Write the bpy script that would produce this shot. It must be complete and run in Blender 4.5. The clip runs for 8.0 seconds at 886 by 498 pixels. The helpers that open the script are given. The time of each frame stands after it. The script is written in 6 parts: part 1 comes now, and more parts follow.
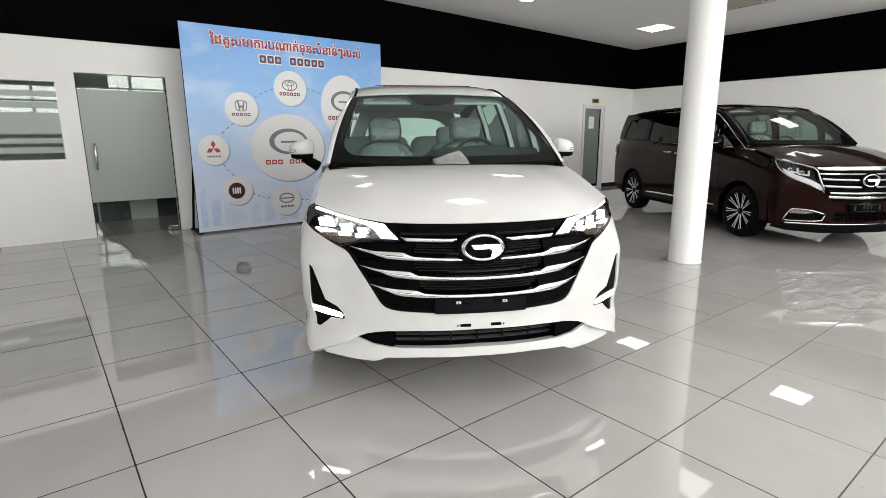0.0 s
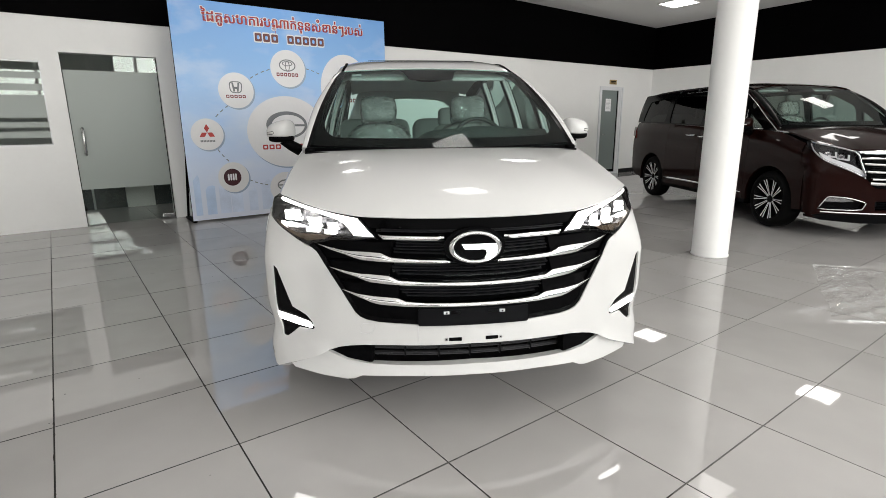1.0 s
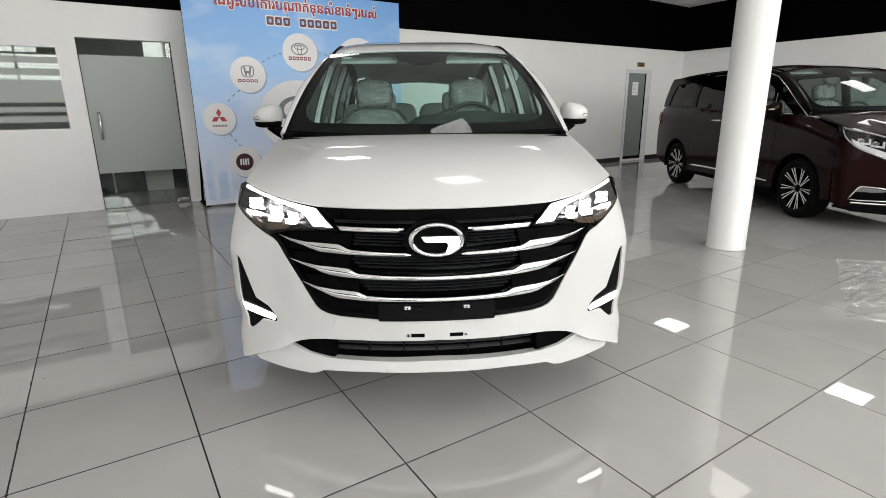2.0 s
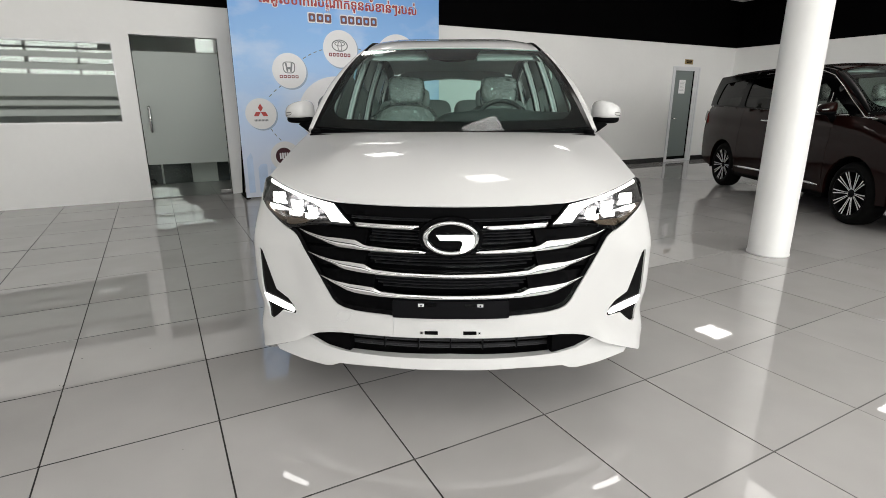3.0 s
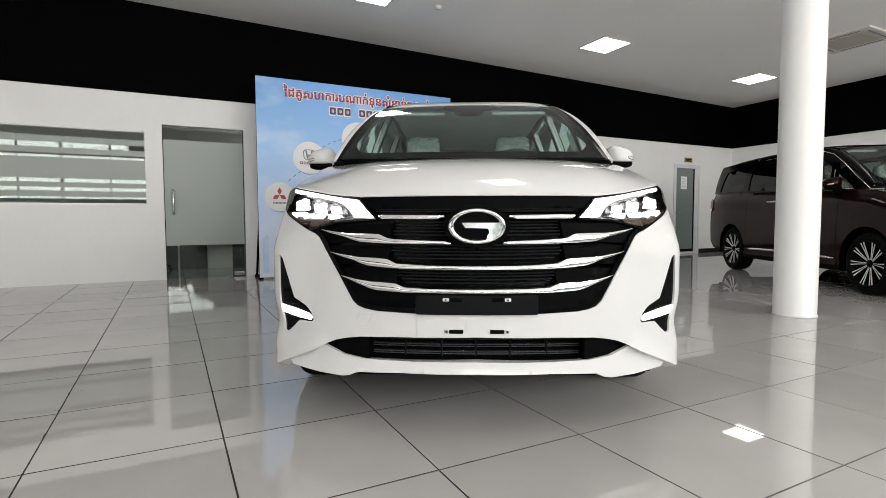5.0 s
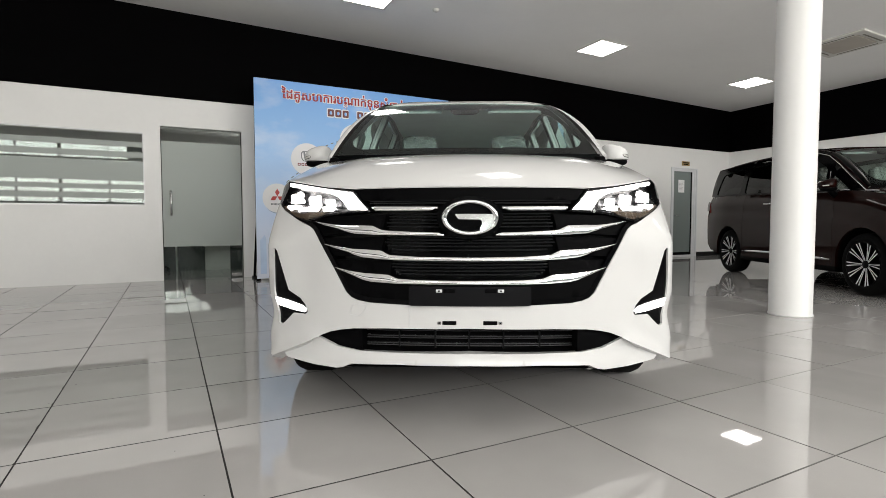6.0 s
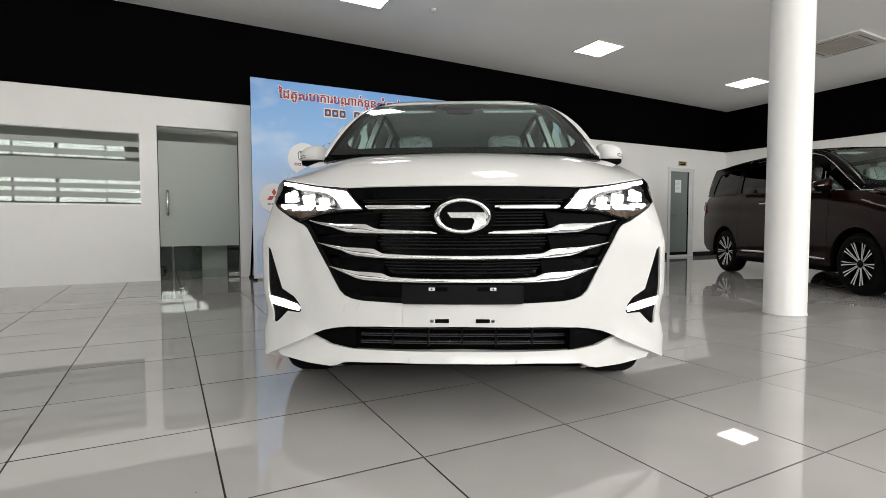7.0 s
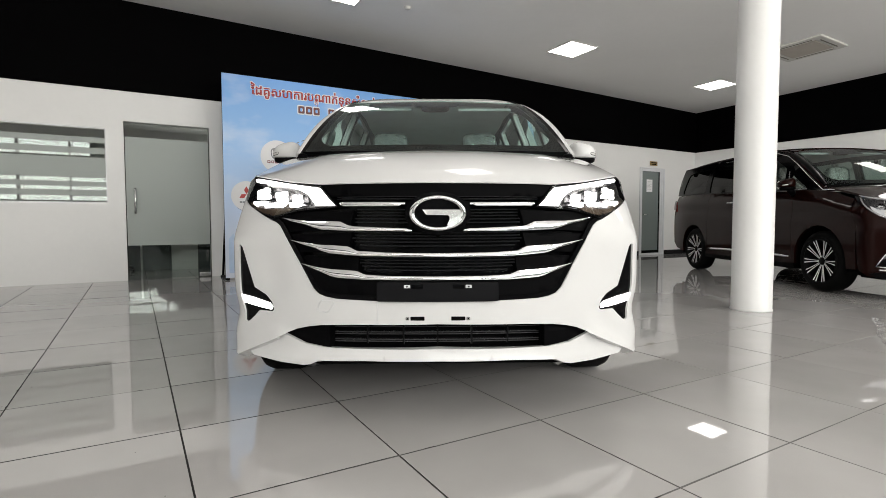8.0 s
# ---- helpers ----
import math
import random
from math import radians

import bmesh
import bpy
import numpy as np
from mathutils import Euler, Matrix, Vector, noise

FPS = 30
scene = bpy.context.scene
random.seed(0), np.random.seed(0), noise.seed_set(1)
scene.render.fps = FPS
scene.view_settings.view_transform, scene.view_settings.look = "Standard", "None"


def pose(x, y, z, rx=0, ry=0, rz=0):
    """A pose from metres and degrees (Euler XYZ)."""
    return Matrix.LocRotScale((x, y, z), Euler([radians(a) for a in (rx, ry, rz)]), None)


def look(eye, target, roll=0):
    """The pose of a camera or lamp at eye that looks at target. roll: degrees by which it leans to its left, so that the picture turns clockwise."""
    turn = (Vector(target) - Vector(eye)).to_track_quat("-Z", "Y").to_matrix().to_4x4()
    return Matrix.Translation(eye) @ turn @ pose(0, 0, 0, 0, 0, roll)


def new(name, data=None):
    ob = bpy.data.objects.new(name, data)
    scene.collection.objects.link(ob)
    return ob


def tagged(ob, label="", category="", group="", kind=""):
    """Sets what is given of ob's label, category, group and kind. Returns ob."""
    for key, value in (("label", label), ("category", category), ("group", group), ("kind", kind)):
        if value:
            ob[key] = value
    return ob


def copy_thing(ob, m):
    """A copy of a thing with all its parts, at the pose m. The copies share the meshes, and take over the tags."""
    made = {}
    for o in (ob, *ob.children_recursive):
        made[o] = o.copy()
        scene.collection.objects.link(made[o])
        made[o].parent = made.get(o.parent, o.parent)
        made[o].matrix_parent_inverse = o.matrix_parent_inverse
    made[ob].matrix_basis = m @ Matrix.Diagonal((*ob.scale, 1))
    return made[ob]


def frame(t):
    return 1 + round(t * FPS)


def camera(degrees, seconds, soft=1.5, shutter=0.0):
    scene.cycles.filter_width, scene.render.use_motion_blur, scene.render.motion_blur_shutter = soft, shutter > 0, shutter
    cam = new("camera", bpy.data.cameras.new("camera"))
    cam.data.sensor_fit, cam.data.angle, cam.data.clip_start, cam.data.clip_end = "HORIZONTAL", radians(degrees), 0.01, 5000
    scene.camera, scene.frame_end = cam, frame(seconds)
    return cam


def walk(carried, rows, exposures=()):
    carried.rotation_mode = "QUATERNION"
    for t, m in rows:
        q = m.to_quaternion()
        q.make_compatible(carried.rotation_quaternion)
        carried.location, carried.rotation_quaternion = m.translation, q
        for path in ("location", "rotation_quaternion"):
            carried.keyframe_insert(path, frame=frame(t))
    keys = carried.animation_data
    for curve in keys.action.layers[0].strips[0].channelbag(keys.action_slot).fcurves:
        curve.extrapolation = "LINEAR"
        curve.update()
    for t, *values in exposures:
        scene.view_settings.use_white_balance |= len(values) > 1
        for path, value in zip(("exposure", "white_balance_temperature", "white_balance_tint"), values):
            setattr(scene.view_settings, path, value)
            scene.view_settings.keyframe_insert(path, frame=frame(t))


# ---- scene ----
from mathutils.geometry import delaunay_2d_cdt

cam = camera(80.7, 8.0, 0.65)
PATH = [
    (0, (-0.829, -2.418, 1.387), (0.37, -0.873, 0.968), -0.3),
    (0.5, (-0.624, -2.26, 1.375), (0.553, -0.699, 0.952), -0.4),
    (1, (-0.465, -2.148, 1.351), (0.683, -0.58, 0.88), -0.5),
    (1.2, (-0.414, -2.129, 1.348), (0.725, -0.564, 0.844), -0.4),
    (2.3, (-0.101, -2.24, 1.356), (0.901, -0.592, 0.827), -0.4),
    (2.5, (-0.075, -2.246, 1.362), (0.898, -0.582, 0.827), -0.3),
    (3, (-0.092, -2.257, 1.356), (0.825, -0.563, 0.82), 0.0),
    (3.5, (-0.145, -2.271, 1.231), (0.773, -0.538, 0.841), -0.1),
    (4, (-0.167, -2.258, 1.089), (0.758, -0.502, 0.839), -0.1),
    (4.5, (-0.17, -2.245, 0.965), (0.753, -0.478, 0.806), -0.1),
    (6, (-0.153, -2.27, 0.835), (0.776, -0.501, 0.738), -0.1),
    (6.5, (-0.148, -2.278, 0.828), (0.784, -0.511, 0.731), -0.0),
    (7, (-0.138, -2.288, 0.828), (0.797, -0.522, 0.732), -0.1),
    (7.5, (-0.13, -2.29, 0.823), (0.844, -0.545, 0.726), -0.1),
    (8, (-0.134, -2.284, 0.821), (0.882, -0.564, 0.721), -0.1),
]
walk(cam, [(t, look(eye, target, roll)) for t, eye, target, roll in PATH],
     exposures=[(0, 0.42, 6480, 10), (1.0, 0.33, 6480, 10), (2.5, 0.25, 6480, 10), (4.7, 0.27, 6480, 10), (5.8, 0.26, 6560, 10), (8, 0.26, 6560, 10)])

# ---- light ----
WX0, WX1, WY0, WY1, CEIL = -6.0, 12.92, -6.4, 6.445, 4.3
world = bpy.data.worlds.new("sky")
scene.world = world
world.use_nodes = True
wn = world.node_tree.nodes
sky = wn.new("ShaderNodeTexSky")
sky.sky_type, sky.sun_disc = "NISHITA", False
sky.sun_elevation, sky.sun_rotation = radians(55), radians(20)
wn["Background"].inputs["Strength"].default_value = 0.12
world.node_tree.links.new(sky.outputs["Color"], wn["Background"].inputs["Color"])
sun_data = bpy.data.lights.new("sun", "SUN")
sun_data.energy, sun_data.angle, sun_data.color = 2.5, radians(0.5), (1.0, 0.95, 0.88)
sun = new("sun", sun_data)
sun.matrix_world = look((3, 30, 40), (0, 0, 0))


def window_light(x0, x1, z0, z1, y, watts):
    """Daylight coming in through a shop front."""
    d = bpy.data.lights.new("daylight", "AREA")
    d.shape, d.size, d.size_y, d.energy, d.color = "RECTANGLE", x1 - x0, z1 - z0, watts, (1.0, 0.975, 0.935)
    ob = new("daylight", d)
    ob.matrix_world = look(((x0 + x1) / 2, y, (z0 + z1) / 2), ((x0 + x1) / 2, y + 5, (z0 + z1) / 2 + 0.8))
    return ob


# ---- materials ----
def nodes_of(name):
    m = bpy.data.materials.new(name)
    m.use_nodes = True
    return m, m.node_tree.nodes, m.node_tree.links, m.node_tree.nodes["Principled BSDF"]


def mat(name, color, rough=0.5, metal=0.0, vary=0.06, scale=6.0, bump=0.0, bump_scale=60.0, coat=0.0, spec=0.5, rough_vary=0.06, sheen=0.0, per_piece=0.0):
    """A painted, plastic, metal or cloth surface with two scales of variation."""
    m, n, l, b = nodes_of(name)
    tc = n.new("ShaderNodeTexCoord")
    big, fine = n.new("ShaderNodeTexNoise"), n.new("ShaderNodeTexNoise")
    big.inputs["Scale"].default_value, big.inputs["Detail"].default_value = scale, 3
    fine.inputs["Scale"].default_value, fine.inputs["Detail"].default_value = scale * 14, 2
    add = n.new("ShaderNodeMath")
    add.operation, add.inputs[1].default_value = "MULTIPLY_ADD", 0.35
    l.new(tc.outputs["Object"], big.inputs["Vector"]), l.new(tc.outputs["Object"], fine.inputs["Vector"])
    l.new(fine.outputs["Fac"], add.inputs[0]), l.new(big.outputs["Fac"], add.inputs[2])
    ramp = n.new("ShaderNodeMapRange")
    ramp.inputs["From Min"].default_value, ramp.inputs["From Max"].default_value = 0.35, 1.0
    ramp.inputs["To Min"].default_value, ramp.inputs["To Max"].default_value = 1 - vary, 1 + vary
    l.new(add.outputs[0], ramp.inputs["Value"])
    fac = ramp.outputs["Result"]
    if per_piece:
        info, pr, mul = n.new("ShaderNodeObjectInfo"), n.new("ShaderNodeMapRange"), n.new("ShaderNodeMath")
        pr.inputs["To Min"].default_value, pr.inputs["To Max"].default_value = 1 - per_piece, 1 + per_piece
        mul.operation = "MULTIPLY"
        l.new(info.outputs["Random"], pr.inputs["Value"])
        l.new(pr.outputs["Result"], mul.inputs[0]), l.new(fac, mul.inputs[1])
        fac = mul.outputs[0]
    tint = n.new("ShaderNodeVectorMath")
    tint.operation, tint.inputs[0].default_value = "SCALE", color
    l.new(fac, tint.inputs["Scale"])
    l.new(tint.outputs[0], b.inputs["Base Color"])
    rr = n.new("ShaderNodeMapRange")
    rr.inputs["To Min"].default_value, rr.inputs["To Max"].default_value = max(0.01, rough - rough_vary), min(1, rough + rough_vary)
    l.new(fine.outputs["Fac"], rr.inputs["Value"]), l.new(rr.outputs["Result"], b.inputs["Roughness"])
    b.inputs["Metallic"].default_value = metal
    b.inputs["Coat Weight"].default_value, b.inputs["Coat Roughness"].default_value = coat, 0.03
    b.inputs["Specular IOR Level"].default_value = spec
    b.inputs["Sheen Weight"].default_value = sheen
    if bump:
        bn, bp = n.new("ShaderNodeTexNoise"), n.new("ShaderNodeBump")
        bn.inputs["Scale"].default_value, bn.inputs["Detail"].default_value = bump_scale, 3
        bp.inputs["Strength"].default_value, bp.inputs["Distance"].default_value = bump, 0.01
        l.new(tc.outputs["Object"], bn.inputs["Vector"])
        l.new(bn.outputs["Fac"], bp.inputs["Height"]), l.new(bp.outputs["Normal"], b.inputs["Normal"])
    return m


def glow(name, color, strength):
    m, n, l, b = nodes_of(name)
    b.inputs["Base Color"].default_value = (*color, 1)
    b.inputs["Emission Color"].default_value = (*color, 1)
    b.inputs["Emission Strength"].default_value = strength
    return m


def glass(name, tint, clear=0.9, rough=0.0, ior=1.5):
    """A thin pane: light passes with a tint, and the surface mirrors by Fresnel."""
    m, n, l, b = nodes_of(name)
    n.remove(b)
    out = n["Material Output"]
    t, g, mix, fr = n.new("ShaderNodeBsdfTransparent"), n.new("ShaderNodeBsdfGlossy"), n.new("ShaderNodeMixShader"), n.new("ShaderNodeFresnel")
    t.inputs["Color"].default_value = (tint[0] * clear, tint[1] * clear, tint[2] * clear, 1)
    g.inputs["Roughness"].default_value = rough
    fr.inputs["IOR"].default_value = ior
    l.new(fr.outputs[0], mix.inputs[0]), l.new(t.outputs[0], mix.inputs[1]), l.new(g.outputs[0], mix.inputs[2])
    l.new(mix.outputs[0], out.inputs["Surface"])
    return m


def frosted(name, tint, share, rough=0.4):
    """Glass with a milky film: part of the light is scattered and part passes."""
    m, n, l, b = nodes_of(name)
    b.inputs["Base Color"].default_value = (*tint, 1)
    b.inputs["Roughness"].default_value = rough
    t, mix = n.new("ShaderNodeBsdfTransparent"), n.new("ShaderNodeMixShader")
    t.inputs["Color"].default_value = (0.8, 0.86, 0.84, 1)
    mix.inputs[0].default_value = share
    l.new(t.outputs[0], mix.inputs[1]), l.new(b.outputs[0], mix.inputs[2])
    l.new(mix.outputs[0], n["Material Output"].inputs["Surface"])
    return m


def tile_material():
    """Polished porcelain: nearly mirror smooth, faint clouding, slightly wavy, each tile a little different."""
    m, n, l, b = nodes_of("polished_tile")
    tc, info = n.new("ShaderNodeTexCoord"), n.new("ShaderNodeObjectInfo")
    geo = n.new("ShaderNodeNewGeometry")
    cloud, speck = n.new("ShaderNodeTexNoise"), n.new("ShaderNodeTexNoise")
    cloud.inputs["Scale"].default_value, cloud.inputs["Detail"].default_value = 3.0, 4
    speck.inputs["Scale"].default_value, speck.inputs["Detail"].default_value = 220, 1
    l.new(geo.outputs["Position"], cloud.inputs["Vector"]), l.new(geo.outputs["Position"], speck.inputs["Vector"])
    mix = n.new("ShaderNodeMix")
    mix.data_type = "RGBA"
    mix.inputs[6].default_value, mix.inputs[7].default_value = (0.335, 0.324, 0.317, 1), (0.41, 0.398, 0.389, 1)
    a = n.new("ShaderNodeMath")
    a.operation, a.inputs[1].default_value = "MULTIPLY_ADD", 0.3
    l.new(speck.outputs["Fac"], a.inputs[0])
    a2 = n.new("ShaderNodeMath")
    a2.operation, a2.inputs[1].default_value = "MULTIPLY_ADD", 0.45
    l.new(info.outputs["Random"], a2.inputs[0]), l.new(cloud.outputs["Fac"], a2.inputs[2])
    sub = n.new("ShaderNodeMath")
    sub.operation, sub.inputs[1].default_value = "SUBTRACT", 0.3
    l.new(a2.outputs[0], sub.inputs[0]), l.new(sub.outputs[0], a.inputs[2])
    l.new(a.outputs[0], mix.inputs[0])
    l.new(mix.outputs[2], b.inputs["Base Color"])
    b.inputs["Roughness"].default_value = 0.025
    b.inputs["IOR"].default_value = 1.6
    b.inputs["Specular IOR Level"].default_value = 0.64
    wave, bp = n.new("ShaderNodeTexNoise"), n.new("ShaderNodeBump")
    wave.inputs["Scale"].default_value, wave.inputs["Detail"].default_value = 5.0, 2
    bp.inputs["Strength"].default_value, bp.inputs["Distance"].default_value = 0.015, 0.01
    l.new(geo.outputs["Position"], wave.inputs["Vector"])
    l.new(wave.outputs["Fac"], bp.inputs["Height"]), l.new(bp.outputs["Normal"], b.inputs["Normal"])
    return m


WALL_WHITE = mat("white_wall_paint", (0.80, 0.80, 0.785), 0.55, vary=0.03, scale=1.3, bump=0.04, bump_scale=90)
BAND_BLACK = mat("black_panel", (0.0010, 0.0009, 0.0011), 0.6, vary=0.25, scale=2, bump=0.03, spec=0.02)
CEILING = mat("ceiling_board", (0.88, 0.875, 0.865), 0.7, vary=0.03, scale=0.8, bump=0.03)
BASE_BLACK = mat("black_skirting_tile", (0.012, 0.012, 0.013), 0.2)
COLUMN_WHITE = mat("column_paint", (0.68, 0.68, 0.67), 0.4, vary=0.02, scale=2, bump=0.05, bump_scale=25)


def grout_material():
    """Joints blackened by traffic near the shop front, pale and clean further in."""
    m, n, l, b = nodes_of("tile_grout")
    geo, ns, dot, add, ramp, mix = (n.new("ShaderNode" + k) for k in ("NewGeometry", "TexNoise", "VectorMath", "Math", "MapRange", "Mix"))
    dot.operation, dot.inputs[1].default_value = "DOT_PRODUCT", (1.3, 0.3, 0.0)
    ns.inputs["Scale"].default_value, ns.inputs["Detail"].default_value = 2.5, 4
    add.operation, add.inputs[1].default_value = "MULTIPLY_ADD", 2.4
    l.new(geo.outputs["Position"], dot.inputs[0]), l.new(geo.outputs["Position"], ns.inputs["Vector"])
    l.new(ns.outputs["Fac"], add.inputs[0]), l.new(dot.outputs["Value"], add.inputs[2]), l.new(add.outputs[0], ramp.inputs["Value"])
    ramp.inputs["From Min"].default_value, ramp.inputs["From Max"].default_value = 1.5, 4.3
    mix.data_type = "RGBA"
    mix.inputs[6].default_value, mix.inputs[7].default_value = (0.014, 0.0132, 0.0125, 1), (0.22, 0.213, 0.205, 1)
    l.new(ramp.outputs["Result"], mix.inputs[0]), l.new(mix.outputs[2], b.inputs["Base Color"])
    b.inputs["Roughness"].default_value = 0.9
    return m


GROUT = grout_material()
PALE_JOINT = mat("pale_joint_filler", (0.085, 0.082, 0.078), 0.9, vary=0.35, scale=3)
DIRT = mat("dried_dirt", (0.012, 0.010, 0.008), 0.9, vary=0.3, scale=40)
TILE = tile_material()
ALU = mat("white_aluminium", (0.62, 0.63, 0.64), 0.35, metal=0.3)
STEEL = mat("brushed_steel", (0.62, 0.62, 0.62), 0.22, metal=1.0, rough_vary=0.1)
CHROME = mat("chrome", (0.82, 0.825, 0.83), 0.10, metal=1.0, vary=0.02, rough_vary=0.03)
LAMP_GLOW = glow("led_diffuser", (1.0, 0.97, 0.93), 7.0)
LAMP_DIM = glow("dim_led_diffuser", (1.0, 0.97, 0.93), 2.2)
AC_WHITE = mat("ac_plastic", (0.62, 0.61, 0.58), 0.45, vary=0.04)
AC_BEIGE = mat("aged_ac_plastic", (0.46, 0.42, 0.37), 0.5, vary=0.08, scale=3)
AC_DARK = mat("ac_grille_shadow", (0.16, 0.15, 0.13), 0.6)
PANE = glass("shop_glass", (0.94, 0.98, 0.96), 0.95, 0.0, 1.65)
FROST = frosted("frosted_film_glass", (0.36, 0.40, 0.37), 0.86)
FROST_GREY = frosted("grey_door_glass", (0.19, 0.225, 0.22), 0.92)
PAPER = mat("white_paper", (0.85, 0.85, 0.86), 0.7, vary=0.03)
BRASS_SIGN = mat("brass_sign", (0.38, 0.27, 0.12), 0.4, metal=0.6)
OUTSIDE = mat("outdoor_paving", (0.34, 0.33, 0.31), 0.9, vary=0.15, scale=0.5)


# ---- mesh helpers ----
def add_box(bm, x0, x1, y0, y1, z0, z1, bevel=0.0):
    vs = [bm.verts.new(p) for p in ((x0, y0, z0), (x1, y0, z0), (x1, y1, z0), (x0, y1, z0), (x0, y0, z1), (x1, y0, z1), (x1, y1, z1), (x0, y1, z1))]
    fs = [bm.faces.new([vs[i] for i in q]) for q in ((3, 2, 1, 0), (4, 5, 6, 7), (0, 1, 5, 4), (1, 2, 6, 5), (2, 3, 7, 6), (3, 0, 4, 7))]
    if bevel:
        es = list({e for f in fs for e in f.edges})
        bmesh.ops.bevel(bm, geom=es, offset=bevel, segments=2, profile=0.6, affect="EDGES")
    return bm


def box(x0, x1, y0, y1, z0, z1, bevel=0.0):
    return add_box(bmesh.new(), x0, x1, y0, y1, z0, z1, bevel)


def add_tube(bm, pts, r, seg=10, closed=False):
    """A round bar along points; r is one radius or one for each point."""
    pts = [Vector(p) for p in pts]
    rings = []
    for i, p in enumerate(pts):
        a, b = pts[i - 1] if (i or closed) else p, pts[(i + 1) % len(pts)] if (i < len(pts) - 1 or closed) else p
        d = (b - a).normalized()
        up = Vector((0, 0, 1)) if abs(d.z) < 0.9 else Vector((1, 0, 0))
        s = d.cross(up).normalized()
        u = s.cross(d)
        rad = r[i] if isinstance(r, (list, tuple)) else r
        rings.append([bm.verts.new(p + (s * math.cos(2 * math.pi * k / seg) + u * math.sin(2 * math.pi * k / seg)) * rad) for k in range(seg)])
    n = len(rings)
    for i in range(n if closed else n - 1):
        a, b = rings[i], rings[(i + 1) % n]
        for k in range(seg):
            f = bm.faces.new((a[k], a[(k + 1) % seg], b[(k + 1) % seg], b[k]))
            f.smooth = True
    if not closed:
        bm.faces.new(rings[0][::-1]), bm.faces.new(rings[-1])
    return bm


def add_lathe(bm, profile, seg=32, axis="z", centre=(0, 0, 0), smooth=True):
    """Turn (radius, height) pairs about an axis."""
    c = Vector(centre)
    rings = []
    for r, h in profile:
        ring = []
        for k in range(seg):
            a = 2 * math.pi * k / seg
            p = (r * math.cos(a), r * math.sin(a), h)
            if axis == "x":
                p = (h, r * math.cos(a), r * math.sin(a))
            elif axis == "y":
                p = (r * math.cos(a), h, r * math.sin(a))
            ring.append(bm.verts.new(c + Vector(p)))
        rings.append(ring)
    for a, b in zip(rings, rings[1:]):
        for k in range(seg):
            f = bm.faces.new((a[k], a[(k + 1) % seg], b[(k + 1) % seg], b[k]))
            f.smooth = smooth
    return bm


def mesh_of(bm, name, material, smooth=False):
    bmesh.ops.recalc_face_normals(bm, faces=bm.faces)
    me = bpy.data.meshes.new(name)
    bm.to_mesh(me)
    bm.free()
    if smooth:
        for p in me.polygons:
            p.use_smooth = True
    me.materials.append(material)
    return me


def part(name, bm, material, parent=None, label="", smooth=False):
    ob = new(name, mesh_of(bm, name, material, smooth))
    if parent is not None:
        ob.parent = parent
    return tagged(ob, label)


def thing(name, label, category, m=None, group="", kind=""):
    ob = new(name)
    ob.empty_display_size = 0.2
    if m is not None:
        ob.matrix_world = m
    return tagged(ob, label, category, group, kind)


def structure(name, bm, material, label, category, smooth=False):
    return tagged(part(name, bm, material, None, "", smooth), label, category, "", "structure")


# ---- the hall ----
T = 0.2                                             # wall thickness
WIN = (-3.2, -0.45, 1.107, 2.15)                    # office window
DOOR = (-0.235, 0.88, 0.0, 2.27)                    # office glass door
BD = (10.77, 11.6, 0.0, 2.17)                       # far door
BAND_Z = 2.69
bm = bmesh.new()
for x0, x1, z0, z1 in ((WX0, WIN[0], 0, CEIL), (WIN[0], WIN[1], 0, WIN[2]), (WIN[0], WIN[1], WIN[3], CEIL), (WIN[1], DOOR[0], 0, CEIL),
                       (DOOR[0], DOOR[1], DOOR[3], CEIL), (DOOR[1], BD[0], 0, CEIL), (BD[0], BD[1], BD[3], CEIL), (BD[1], WX1 + T, 0, CEIL)):
    add_box(bm, x0, x1, WY1, WY1 + T, z0 - (0.05 if z0 == 0 else 0), z1)
wall_north = structure("wall_north", bm, WALL_WHITE, "white painted wall with office window and doors", "wall")
structure("wall_east", box(WX1, WX1 + T, WY0 - T, WY1, -0.05, CEIL), WALL_WHITE, "plain white painted side wall", "wall")
structure("wall_west", box(WX0 - T, WX0, WY0 - T, WY1 + T, -0.05, CEIL), WALL_WHITE, "plain white painted side wall", "wall")
bm = bmesh.new()
add_box(bm, WX0, WX1, WY1 - 0.012, WY1, BAND_Z, CEIL)
structure("trim", bm, BAND_BLACK, "matt black panel band under the ceiling", "wall band")
structure("trim", box(WX1 - 0.012, WX1, WY0, WY1 - 0.012, BAND_Z, CEIL), BAND_BLACK, "matt black panel band under the ceiling", "wall band")
structure("trim", box(WX0, WX0 + 0.012, WY0, WY1 - 0.012, BAND_Z, CEIL), BAND_BLACK, "matt black panel band under the ceiling", "wall band")
bm = bmesh.new()
add_box(bm, 4.3, 10.692, WY1 - 0.012, WY1, 0, 0.11, 0.003)
add_box(bm, 11.648, WX1 - 0.012, WY1 - 0.012, WY1, 0, 0.11, 0.003)
add_box(bm, WX1 - 0.012, WX1, WY0, WY1, 0, 0.11, 0.003)
structure("baseboard", bm, BASE_BLACK, "black glossy skirting tiles along the wall", "baseboard")
CEIL_TURN = pose(0, WY1, 3.943, 0.974 * -1, 0.9, 0)  # the board falls slightly towards the far corner
bm = box(WX0 - T, WX1 + T, WY0 - T - WY1, 0.25, 0, 0.15)
bmesh.ops.transform(bm, matrix=CEIL_TURN, verts=bm.verts)
